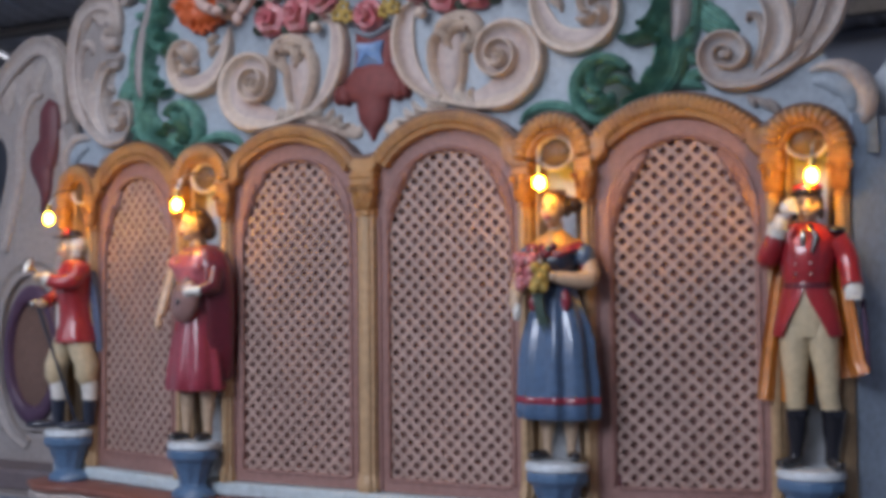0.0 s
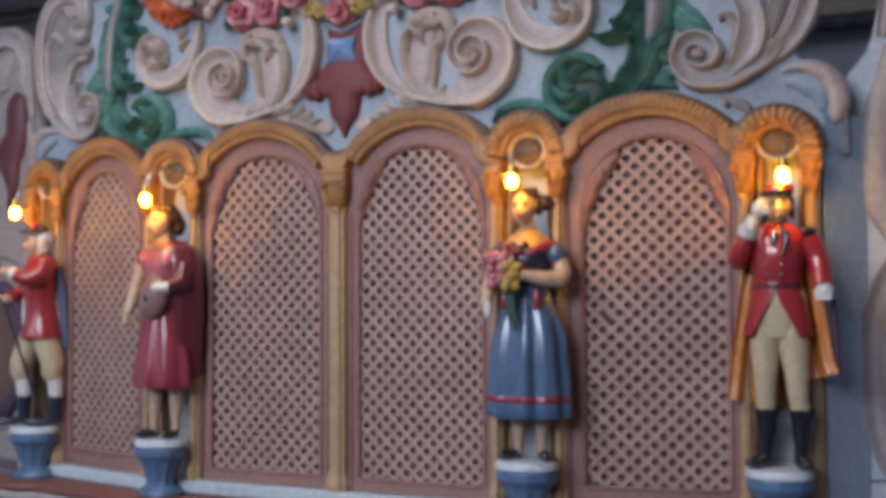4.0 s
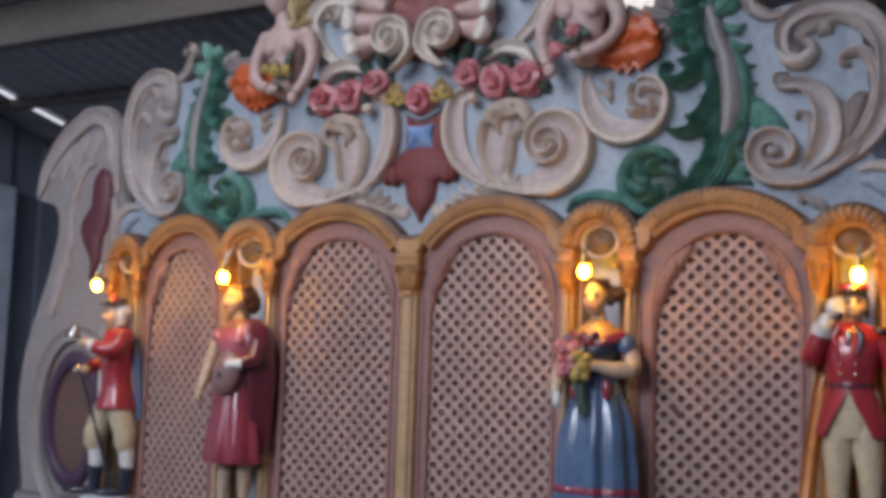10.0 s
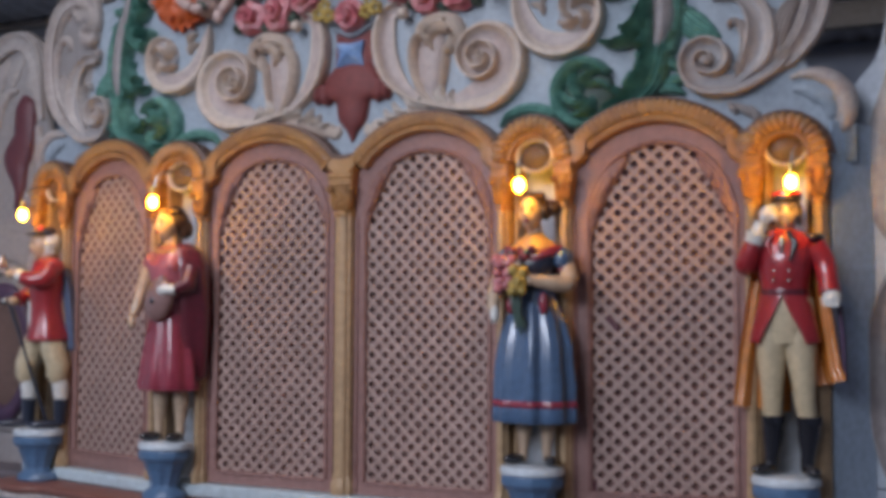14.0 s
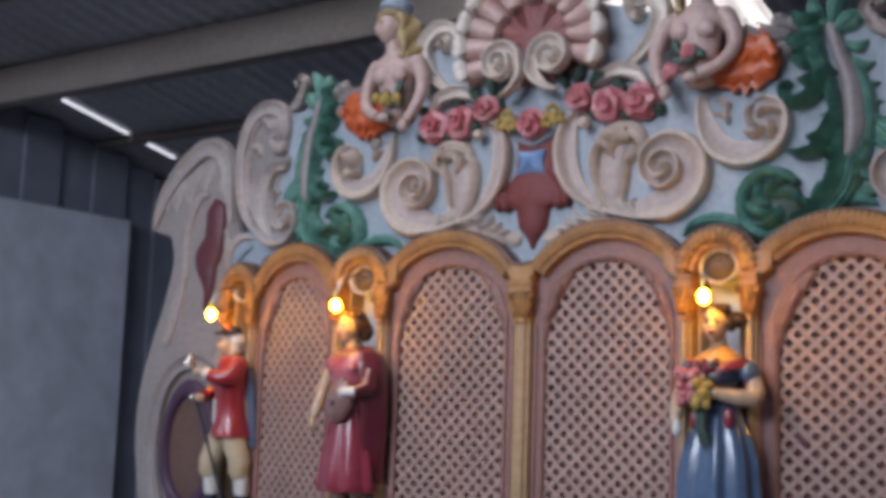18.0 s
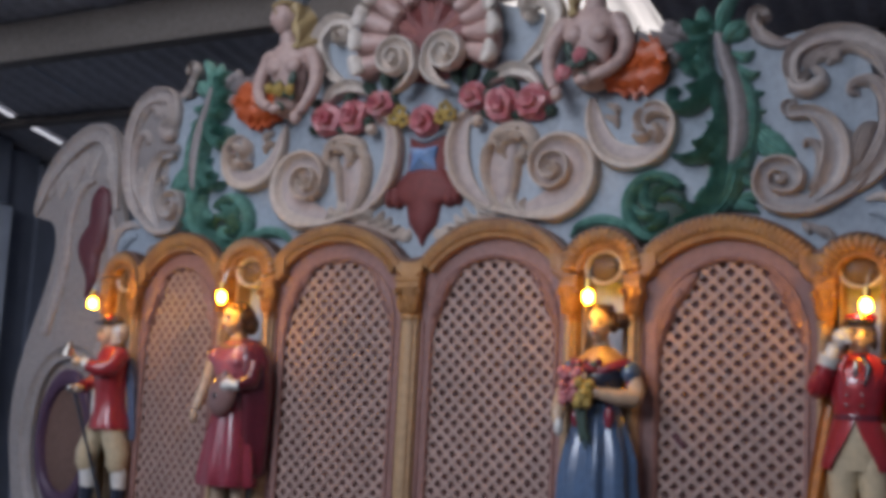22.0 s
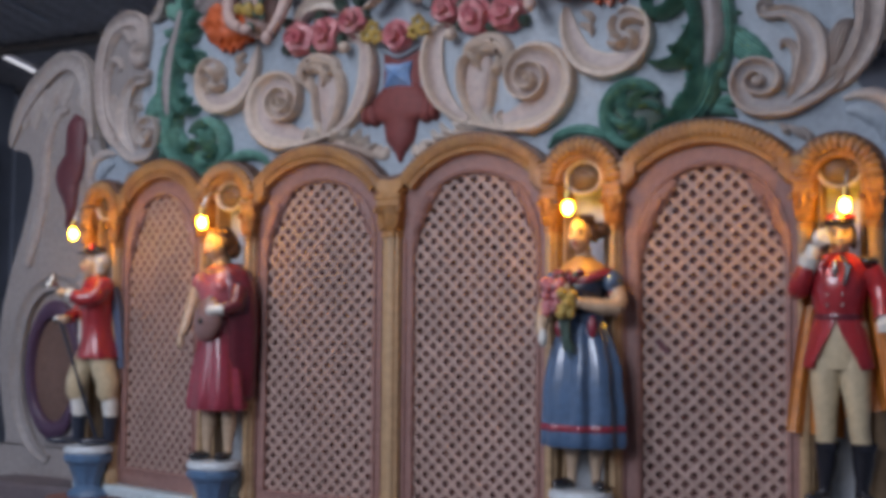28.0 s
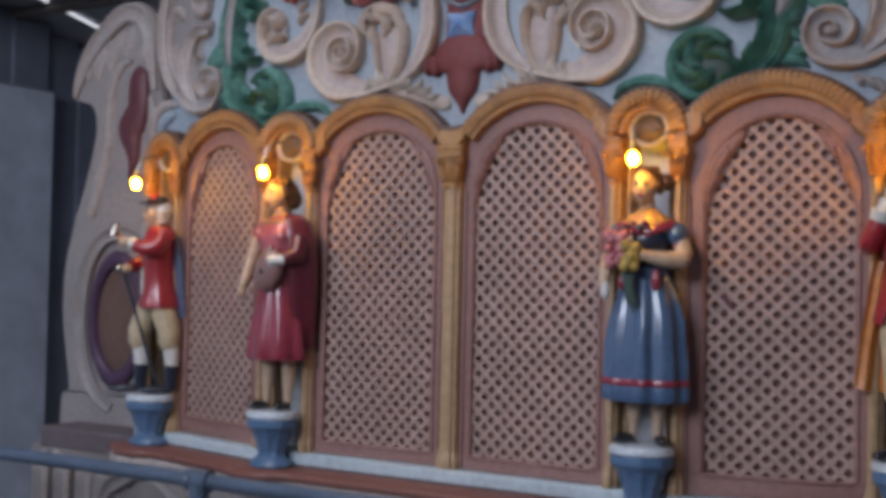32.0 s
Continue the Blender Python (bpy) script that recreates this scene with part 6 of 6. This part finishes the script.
g.ball((0.036, -0.076, 0.412), (0.018, 0.012, 0.014), WH, 12, 8)
tl = Matrix.Rotation(radians(14), 3, "Y")
g.ball((0.010, -0.058, 0.388), (0.046, 0.026, 0.062), LU, 26, 14, tl)
g.ball((0.006, -0.083, 0.384), (0.009, 0.004, 0.009), BK, 12, 6)
g.tube([(0.020, -0.072, 0.425), (0.026, -0.066, 0.452)], [0.008, 0.007], LU, 10)
head(g, (-0.006, -0.010, 0.594), 0.088, -14, SK, RD, HR)
g.ball((0.006, 0.012, 0.606), (0.036, 0.036, 0.034), HR, 18, 12)
g.ball((0.024, 0.026, 0.586), (0.022, 0.024, 0.030), HR, 14, 9)
for k in range(5):
    g.ball((-0.024 + 0.012 * k, -0.026 + 0.004 * abs(k - 2), 0.628), (0.008, 0.009, 0.009), HR, 9, 6)
g.loft([(0, 0.002, 0.622, 0.033, 0.034), (0, 0.002, 0.628, 0.035, 0.036), (0, 0.002, 0.638, 0.031, 0.032), (0, 0.002, 0.646, 0.016, 0.017)], HR, 22)
for k in range(5):
    t = radians(-60 + 30 * k)
    g.ball((0.034 * math.sin(t), 0.002 - 0.035 * math.cos(t), 0.632), (0.005, 0.005, 0.006), YE, 8, 6)
statue("statue", g, [SKIN, HAIR, ROSEDRESS, WINE, GOLD, BLACK, LUTE, OFFWHITE, ROSEBODICE], -0.527, -0.060, "painted statue of a lady in red dress with a lute", -2)

# gentleman with an orange cape, one arm raised
g = Geo()
SK, HR, RD, OR, BU, BK, SI, WH = range(8)
for sx in (-1, 1):
    x0, x1, x2 = (-0.032, -0.030, -0.026) if sx < 0 else (0.046, 0.040, 0.030)
    g.tube([(x0 - 0.003, 0.002, 0.010), (x0, 0.002, 0.045), (x0 + 0.001, 0.007, 0.085), (x0 + 0.002, 0.004, 0.124)], [0.0145, 0.016, 0.0235, 0.0245], BK, 16)
    g.loft([(x0 + 0.002, 0.003, 0.112, 0.026, 0.027, 0.04), (x0 + 0.002, 0.003, 0.130, 0.027, 0.028, 0.09), (x0 + 0.002, 0.003, 0.126, 0.022, 0.023)], BK, 24, 3)
    shoe(g, x0 - 0.002, 0.002, -26 if sx < 0 else 24, BK, 0.064, 0.019)
    g.tube([(x0 + 0.002, 0.003, 0.112), (x1, -0.002, 0.165), (x1, -0.004, 0.20), (x2 + 0.004 * sx, -0.002, 0.26), (x2, 0.002, 0.33), (x2 * 0.8, 0.003, 0.39)], [0.0215, 0.0235, 0.0265, 0.0335, 0.0385, 0.037], BU, 18)
g.loft([(0.002, 0.004, 0.290, 0.050, 0.042), (0.002, 0.001, 0.33, 0.055, 0.046), (0, 0, 0.40, 0.048, 0.042)], BU, 28)
# coat skirts that part at the front
for e in (-1, 1):
    rings = []
    for z, a0, rx, ry in ((0.292, 46, 0.074, 0.062), (0.298, 44, 0.076, 0.063), (0.33, 30, 0.071, 0.058), (0.365, 13, 0.063, 0.053), (0.39, 3, 0.057, 0.049), (0.41, 1, 0.053, 0.047)):
        ring = []
        for k in (1.0, 0.92):
            for q in (range(19) if k == 1.0 else range(18, -1, -1)):
                t = radians(a0 + (186 - a0) * q / 18)
                w = 1 + 0.04 * math.cos(5 * t) * (0.41 - z) * 8
                ring.append((e * rx * k * w * math.sin(t), -ry * k * w * math.cos(t), z))
        rings.append(ring)
    g.grid(rings, RD)
g.loft([(0, 0, 0.398, 0.052, 0.047), (0, -0.003, 0.425, 0.054, 0.049), (0, -0.006, 0.465, 0.061, 0.054), (0, -0.004, 0.500, 0.066, 0.052), (0, 0, 0.522, 0.064, 0.044), (0, 0, 0.536, 0.046, 0.036), (0, 0, 0.546, 0.028, 0.028)], RD, 36)
g.loft([(0, -0.001, 0.398, 0.0535, 0.0490), (0, -0.001, 0.404, 0.0545, 0.0500), (0, -0.001, 0.411, 0.0535, 0.0490)], 8, 30)
for z in (0.430, 0.452, 0.474):
    for e in (-1, 1):
        g.ball((e * 0.016, -0.054, z), (0.004, 0.003, 0.004), SI, 8, 6)
g.ball((0.002, -0.054, 0.508), (0.007, 0.009, 0.022), SI, 14, 10)
for e in (-1, 1):
    g.tube([(e * 0.014, -0.048, 0.538), (e * 0.030, -0.054, 0.512), (e * 0.020, -0.058, 0.472)], [0.005, 0.007, 0.003], BK if e > 0 else RD, 9)
g.tube([(0, 0.0, 0.536), (0.002, -0.002, 0.566)], [0.024, 0.021], SK, 12)
head(g, (0.006, -0.010, 0.582), 0.082, 6, SK, SK, HR)
g.ball((0.008, 0.010, 0.588), (0.031, 0.032, 0.032), HR, 14, 10)
for e in (-1, 1):
    g.ball((0.006 + e * 0.028, -0.004, 0.572), (0.007, 0.012, 0.020), HR, 10, 8)
g.loft([(0.004, -0.016, 0.606, 0.031, 0.038), (0.004, -0.013, 0.610, 0.035, 0.042), (0.005, 0, 0.612, 0.033, 0.034), (0.005, 0, 0.620, 0.033, 0.034)], BK, 26)
g.loft([(0.005, 0, 0.620, 0.034, 0.035), (0.005, 0, 0.629, 0.033, 0.034), (0.005, 0, 0.634, 0.018, 0.02)], RD, 26)
for e, q in ((-1, RD), (1, BK)):
    g.ball((e * 0.064, -0.002, 0.526), (0.024, 0.025, 0.011), q, 14, 8)
g.tube([tuple(p) for p in curve([(-0.058, 0, 0.510), (-0.078, -0.010, 0.484), (-0.080, -0.028, 0.466), (-0.070, -0.044, 0.486), (-0.056, -0.050, 0.520)], 4)], [0.029, 0.029, 0.028, 0.027, 0.026, 0.026, 0.026, 0.026, 0.0255, 0.025, 0.0245, 0.024, 0.023, 0.022, 0.021, 0.020, 0.019], RD, 16)
g.tube([(-0.058, -0.049, 0.514), (-0.050, -0.052, 0.536)], [0.023, 0.025], WH, 14)
g.tube([(-0.050, -0.052, 0.534), (-0.040, -0.054, 0.560)], [0.018, 0.015], WH, 12)
g.ball((-0.030, -0.056, 0.574), (0.017, 0.014, 0.021), WH, 12, 8)
for k in range(4):
    g.tube([(-0.034 + 0.004 * k, -0.062, 0.588 - 0.006 * k), (-0.014 + 0.003 * k, -0.064, 0.594 - 0.010 * k)], [0.0055, 0.0045], WH, 7)
g.tube([tuple(p) for p in curve([(0.062, 0, 0.508), (0.084, 0.002, 0.470), (0.094, -0.008, 0.432), (0.098, -0.022, 0.408)], 4)], [0.029, 0.0285, 0.028, 0.027, 0.026, 0.0255, 0.025, 0.024, 0.0235, 0.023, 0.022, 0.021, 0.020], RD, 16)
g.tube([(0.097, -0.020, 0.418), (0.100, -0.026, 0.402)], [0.024, 0.025], RD, 14)
g.ball((0.104, -0.032, 0.392), (0.022, 0.018, 0.021), WH, 12, 8)
for k in range(4):
    g.tube([(0.090 + 0.009 * k, -0.042, 0.390), (0.092 + 0.008 * k, -0.044, 0.372)], [0.006, 0.005], WH, 7)
# cape: a long fall on one side, a shorter one on the other, joined behind
for e, z0, reach in ((-1, 0.134, 0.112), (1, 0.178, 0.126)):
    rings = []
    for k, (z, f) in enumerate(((z0, 1.0), (z0 + 0.006, 1.02), (0.24, 0.94), (0.32, 0.84), (0.40, 0.74), (0.46, 0.64), (0.52, 0.50))):
        ring = []
        for d in (0.048, 0.057):
            for q in (range(25) if d < 0.05 else range(24, -1, -1)):
                u = q / 24
                ring.append((e * reach * f * u, d + (0.011 * math.cos(u * 19 + k * 0.3) - 0.066 * u * u) * min(1, f), z + (0.016 * u if e < 0 else 0.034 * u) * (k < 2)))
        rings.append(ring)
    g.grid(rings, OR)
g.tube([(0.116, 0.010, 0.375), (0.122, 0.008, 0.30), (0.124, 0.008, 0.212)], [0.006, 0.007, 0.006], 9, 8)
statue("statue", g, [SKIN, HAIR, RED, CAPE, BUFF, BLACK, SILVER, OFFWHITE, WINE, PURPLE], 1.122, 0.042, "painted statue of a gentleman in red coat, boots and orange cape", 2, 1.0)

# gentleman in a red coat with a cane and a raised bell, turned aside
g = Geo()
SK, HR, RD, NV, BU, BK, SI, WH = range(8)
for x, y0, yk, yh, far in ((-0.034, -0.038, -0.046, -0.010, -26), (0.034, 0.050, 0.040, 0.016, -6)):
    g.tube([(x, y0, 0.012), (x, y0, 0.05), (x, y0 + 0.002, 0.088)], [0.018, 0.020, 0.0235], BK, 16)
    shoe(g, x, y0 - 0.004, far * 0.3, BK, 0.088, 0.021)
    g.tube([(x, y0 + 0.002, 0.082), (x, y0 + 0.001, 0.12), (x, (y0 + yk) / 2, 0.152)], [0.0215, 0.0255, 0.025], WH, 16)
    g.tube([(x, (y0 + yk) / 2, 0.142), (x, yk, 0.160), (x, yk + 0.002, 0.190), (x * 0.85, (yk + yh) / 2, 0.235), (x * 0.6, yh, 0.285), (x * 0.4, yh, 0.32)], [0.026, 0.0335, 0.036, 0.038, 0.038, 0.036], BU, 18)
g.loft([(0, 0.014, 0.272, 0.064, 0.060, 0.03), (0, 0.014, 0.266, 0.069, 0.066, 0.03), (0, 0.013, 0.282, 0.068, 0.064, 0.03), (0, 0.012, 0.32, 0.058, 0.054, 0.02), (0, 0.008, 0.375, 0.053, 0.050), (0, 0.006, 0.43, 0.060, 0.054), (0, 0.010, 0.475, 0.066, 0.054), (0, 0.012, 0.502, 0.060, 0.046), (0, 0.010, 0.518, 0.034, 0.032)], RD, 56, 6)
g.ball((0.0, -0.036, 0.345), (0.016, 0.012, 0.066), WH, 14, 9)
g.ball((0.058, 0.016, 0.486), (0.028, 0.036, 0.030), RD, 16, 10)
g.tube([(0, 0.006, 0.508), (0, 0.002, 0.545)], [0.023, 0.021], SK, 14)
head(g, (0.0, -0.008, 0.556), 0.084, 4, SK, RD, HR)
g.ball((0.002, 0.014, 0.562), (0.033, 0.032, 0.034), WH, 16, 10)
for k in range(3):
    for e in (-1, 1):
        g.ball((e * 0.031, 0.010, 0.560 - 0.014 * k), (0.009, 0.019, 0.008), WH, 10, 6)
g.tube([(0, 0.040, 0.555), (0, 0.046, 0.530), (0, 0.044, 0.505)], [0.012, 0.010, 0.006], WH, 8)
g.loft([(0, -0.016, 0.586, 0.035, 0.042), (0, -0.014, 0.591, 0.038, 0.046), (0, -0.002, 0.594, 0.031, 0.034), (0, -0.002, 0.608, 0.027, 0.029), (0, -0.002, 0.612, 0.013, 0.014)], BK, 24)
g.ball((0.020, -0.014, 0.606), (0.012, 0.012, 0.013), RD, 12, 8)
# the near arm holds the cane, the far one lifts the bell
g.tube([tuple(p) for p in curve([(0.062, 0.012, 0.482), (0.076, -0.004, 0.455), (0.068, -0.040, 0.448), (0.052, -0.068, 0.456)], 4)], [0.029, 0.029, 0.029, 0.028, 0.027, 0.027, 0.026, 0.025, 0.024, 0.023, 0.022, 0.021, 0.020], RD, 16)
g.tube([(0.052, -0.066, 0.456), (0.044, -0.084, 0.460)], [0.021, 0.022], WH, 14)
g.ball((0.040, -0.100, 0.464), (0.018, 0.019, 0.015), SK, 12, 8)
g.tube([(0.038, -0.108, 0.474), (0.036, -0.122, 0.500)], [0.006, 0.006], SI, 9)
g.loft([(0.036, -0.136, 0.482, 0.023, 0.021), (0.036, -0.134, 0.488, 0.021, 0.019), (0.036, -0.128, 0.508, 0.015, 0.014), (0.036, -0.124, 0.522, 0.008, 0.008)], SI, 18)
g.tube([(-0.060, 0.010, 0.480), (-0.064, -0.020, 0.425), (-0.040, -0.062, 0.396)], [0.028, 0.025, 0.021], RD, 14)
g.tube([(-0.040, -0.060, 0.397), (-0.030, -0.074, 0.390)], [0.021, 0.022], RD, 12)
g.ball((-0.022, -0.090, 0.384), (0.016, 0.020, 0.015), SK, 10, 8)
g.ball((-0.020, -0.112, 0.384), (0.012, 0.012, 0.014), SI, 10, 8)
g.tube([(-0.020, -0.104, 0.390), (0.000, -0.050, 0.22), (0.022, 0.016, 0.006)], [0.006, 0.005, 0.005], BK, 8)
rings = []
for z, w, o in ((0.235, 0.044, 0.082), (0.245, 0.050, 0.084), (0.32, 0.052, 0.078), (0.42, 0.054, 0.066), (0.485, 0.046, 0.052)):
    rings.append([(w * math.cos(t) * (1 + 0.05 * math.cos(7 * t)), o + 0.022 * math.sin(t), z) for t in [2 * math.pi * q / 28 for q in range(28)]])
g.grid(rings, NV)
statue("statue", g, [SKIN, HAIR, RED, DUSKBLUE, BUFF, NAVY, SILVER, OFFWHITE], -1.098, 0.042, "painted statue of a gentleman in red coat with cane and bell", -42, 1.0)

# mermaids on the skyline
for sgn in (1, -1):
    g = Geo()
    SK, HR, OR, HT, GR, PK, YE = range(7)
    g.loft([(0.010, 0.020, 0.418, 0.012, 0.010), (0.006, 0.016, 0.426, 0.036, 0.026), (0.002, 0.010, 0.455, 0.050, 0.036), (0, 0.006, 0.500, 0.052, 0.037), (0, 0.0, 0.550, 0.064, 0.042), (0, 0.0, 0.585, 0.074, 0.042), (0.002, 0.002, 0.608, 0.068, 0.036), (0.006, 0.002, 0.622, 0.044, 0.030), (0.008, 0.002, 0.634, 0.025, 0.024)], SK, 32)
    for e in (-1, 1):
        g.ball((e * 0.032, -0.032, 0.556), (0.028, 0.018, 0.026), SK, 14, 10)
        g.ball((e * 0.072, 0.0, 0.592), (0.024, 0.026, 0.024), SK, 12, 8)
    g.tube([(0.008, 0.004, 0.615), (0.011, 0.0, 0.645), (0.014, -0.006, 0.680)], [0.034, 0.027, 0.024], SK, 14)
    for pts in ([(-0.074, 0, 0.592), (-0.098, -0.008, 0.545), (-0.104, -0.018, 0.500), (-0.092, -0.034, 0.450), (-0.074, -0.046, 0.415)],
                [(0.074, 0, 0.592), (0.096, -0.004, 0.545), (0.098, -0.014, 0.500), (0.070, -0.036, 0.458), (0.022, -0.052, 0.434)]):
        g.tube([tuple(p) for p in curve(pts, 4)], [0.0245 - 0.011 * k / 16 for k in range(17)], SK, 12)
    g.ball((-0.066, -0.050, 0.400), (0.017, 0.014, 0.020), SK, 10, 8)
    g.ball((0.004, -0.056, 0.428), (0.022, 0.013, 0.014), SK, 10, 8)
    rr = random.Random(3)
    blooms = ((-0.052, 0.452, 0.024), (-0.006, 0.496, 0.022)) if sgn > 0 else ((-0.040, 0.480, 0.018), (0.0, 0.484, 0.022), (0.034, 0.490, 0.016))
    for x, z, r in blooms:
        for k in range(9):
            t = 2.4 * k
            g.ball((x + r * 0.62 * (k / 9) ** 0.5 * math.cos(t), -0.056 + 0.010 * (k / 9), z + r * 0.62 * (k / 9) ** 0.5 * math.sin(t)), r * 0.52, PK if sgn > 0 else YE, 8, 6)
    for k in range(9):
        g.ball((rr.uniform(-0.070, 0.040), -0.040 - rr.uniform(0, 0.008), 0.478 + rr.uniform(-0.040, 0.040)), (0.019, 0.008, 0.012), GR, 8, 6, Matrix.Rotation(rr.uniform(0, 3), 3, "Y"))
    # tail of orange cloth that fans out to a ragged edge
    rings = []
    for k in range(13):
        u = k / 12
        x = 0.030 + 0.170 * u
        rag = 0.012 * math.sin(k * 2.1) * (u > 0.3)
        top = 0.470 + 0.085 * math.sin(min(u * 1.9, 1.9)) - 0.050 * max(0, u - 0.75) * 4 + rag
        low = 0.428 - 0.030 * math.sin(math.pi * u) + 0.05 * max(0, u - 0.8) * 2 + 0.012 * math.sin(k * 2.7 + 1)
        rings.append([(x + 0.008 * math.sin(j * 1.7) * u, 0.018 - 0.026 * math.sin(math.pi * j / 10) - 0.006 * math.cos(j * 2.2 + u * 2), low + (top - low) * j / 10) for j in range(11)] + [(x, 0.032, low + (top - low) * j / 10) for j in range(10, -1, -1)])
    g.grid(rings, OR)
    yaw = 42
    head(g, (0.016, -0.016, 0.702), 0.102, yaw, SK, SK, HR)
    g.ball((0.006, 0.006, 0.716), (0.038, 0.040, 0.044), HR, 16, 12)
    for k in range(5):
        dy = 0.013 * k - 0.024
        g.tube([tuple(p) for p in curve([(-0.008 - 0.004 * k, dy, 0.742), (-0.030 - 0.003 * k, dy + 0.002, 0.712), (-0.028 - 0.005 * k, dy, 0.676), (-0.042 - 0.004 * k, dy - 0.002, 0.640), (-0.034 - 0.006 * k, dy - 0.004, 0.606 + 0.006 * k)], 4)], [0.012 + 0.004 * math.sin(q * 0.8 + k) for q in range(17)], HR, 9)
    for k in range(6):
        g.ball((-0.012 + 0.011 * k, -0.038 - 0.006 * math.sin(k * 0.7), 0.742 - 0.002 * abs(k - 2)), (0.009, 0.010, 0.009), HR, 8, 6)
    cap = Geo().loft([(0, 0, 0.0, 0.040, 0.044), (0, 0, 0.010, 0.046, 0.050), (0, 0, 0.016, 0.041, 0.045), (0, 0.002, 0.034, 0.044, 0.048), (0, 0.002, 0.042, 0.040, 0.044), (0, 0.002, 0.046, 0.020, 0.022)], HT, 28)
    lean = Matrix.Rotation(radians(yaw), 3, "Z") @ Matrix.Rotation(radians(4 if sgn > 0 else -18), 3, "X")
    g.join(cap.moved(lambda x, y, z: Vector((0.014, -0.006, 0.746)) + lean @ Vector((x, y, z))))
    xs, zs = (0.480, 0.985) if sgn > 0 else (0.450, 1.02)
    q = g.moved(lambda x, y, z: (x + xs, y - 0.004, 0.4 + (z - 0.4) * zs))
    ob = part("mermaid_statue", q if sgn > 0 else q.mirror(), [PALESKIN, BLOND, ORANGE, GREYBLUE, LEAF, PINK, YELLOW], None, angle=60)
    tagged(ob, "carved mermaid with orange tail and blue cap above the scrolls", "statue", "mermaids")

# red paint marks on the lattice of one outer panel
for x0, z0, x1, z1 in ((0.711, -0.420, 0.737, -0.451), (0.770, -0.446, 0.802, -0.420), (0.679, -0.806, 0.681, -0.834)):
    d = 0.006
    g = Geo().grid([[(x - d, 0.0075, z - d * 0.5), (x - d, 0.0068, z - d * 0.5), (x + d, 0.0068, z + d * 0.5), (x + d, 0.0075, z + d * 0.5)] for x, z in ((x0, z0), (x1, z1))])
    part("red_mark", bent(g), FLAME, organ, "red paint mark on the lattice", smooth=False)
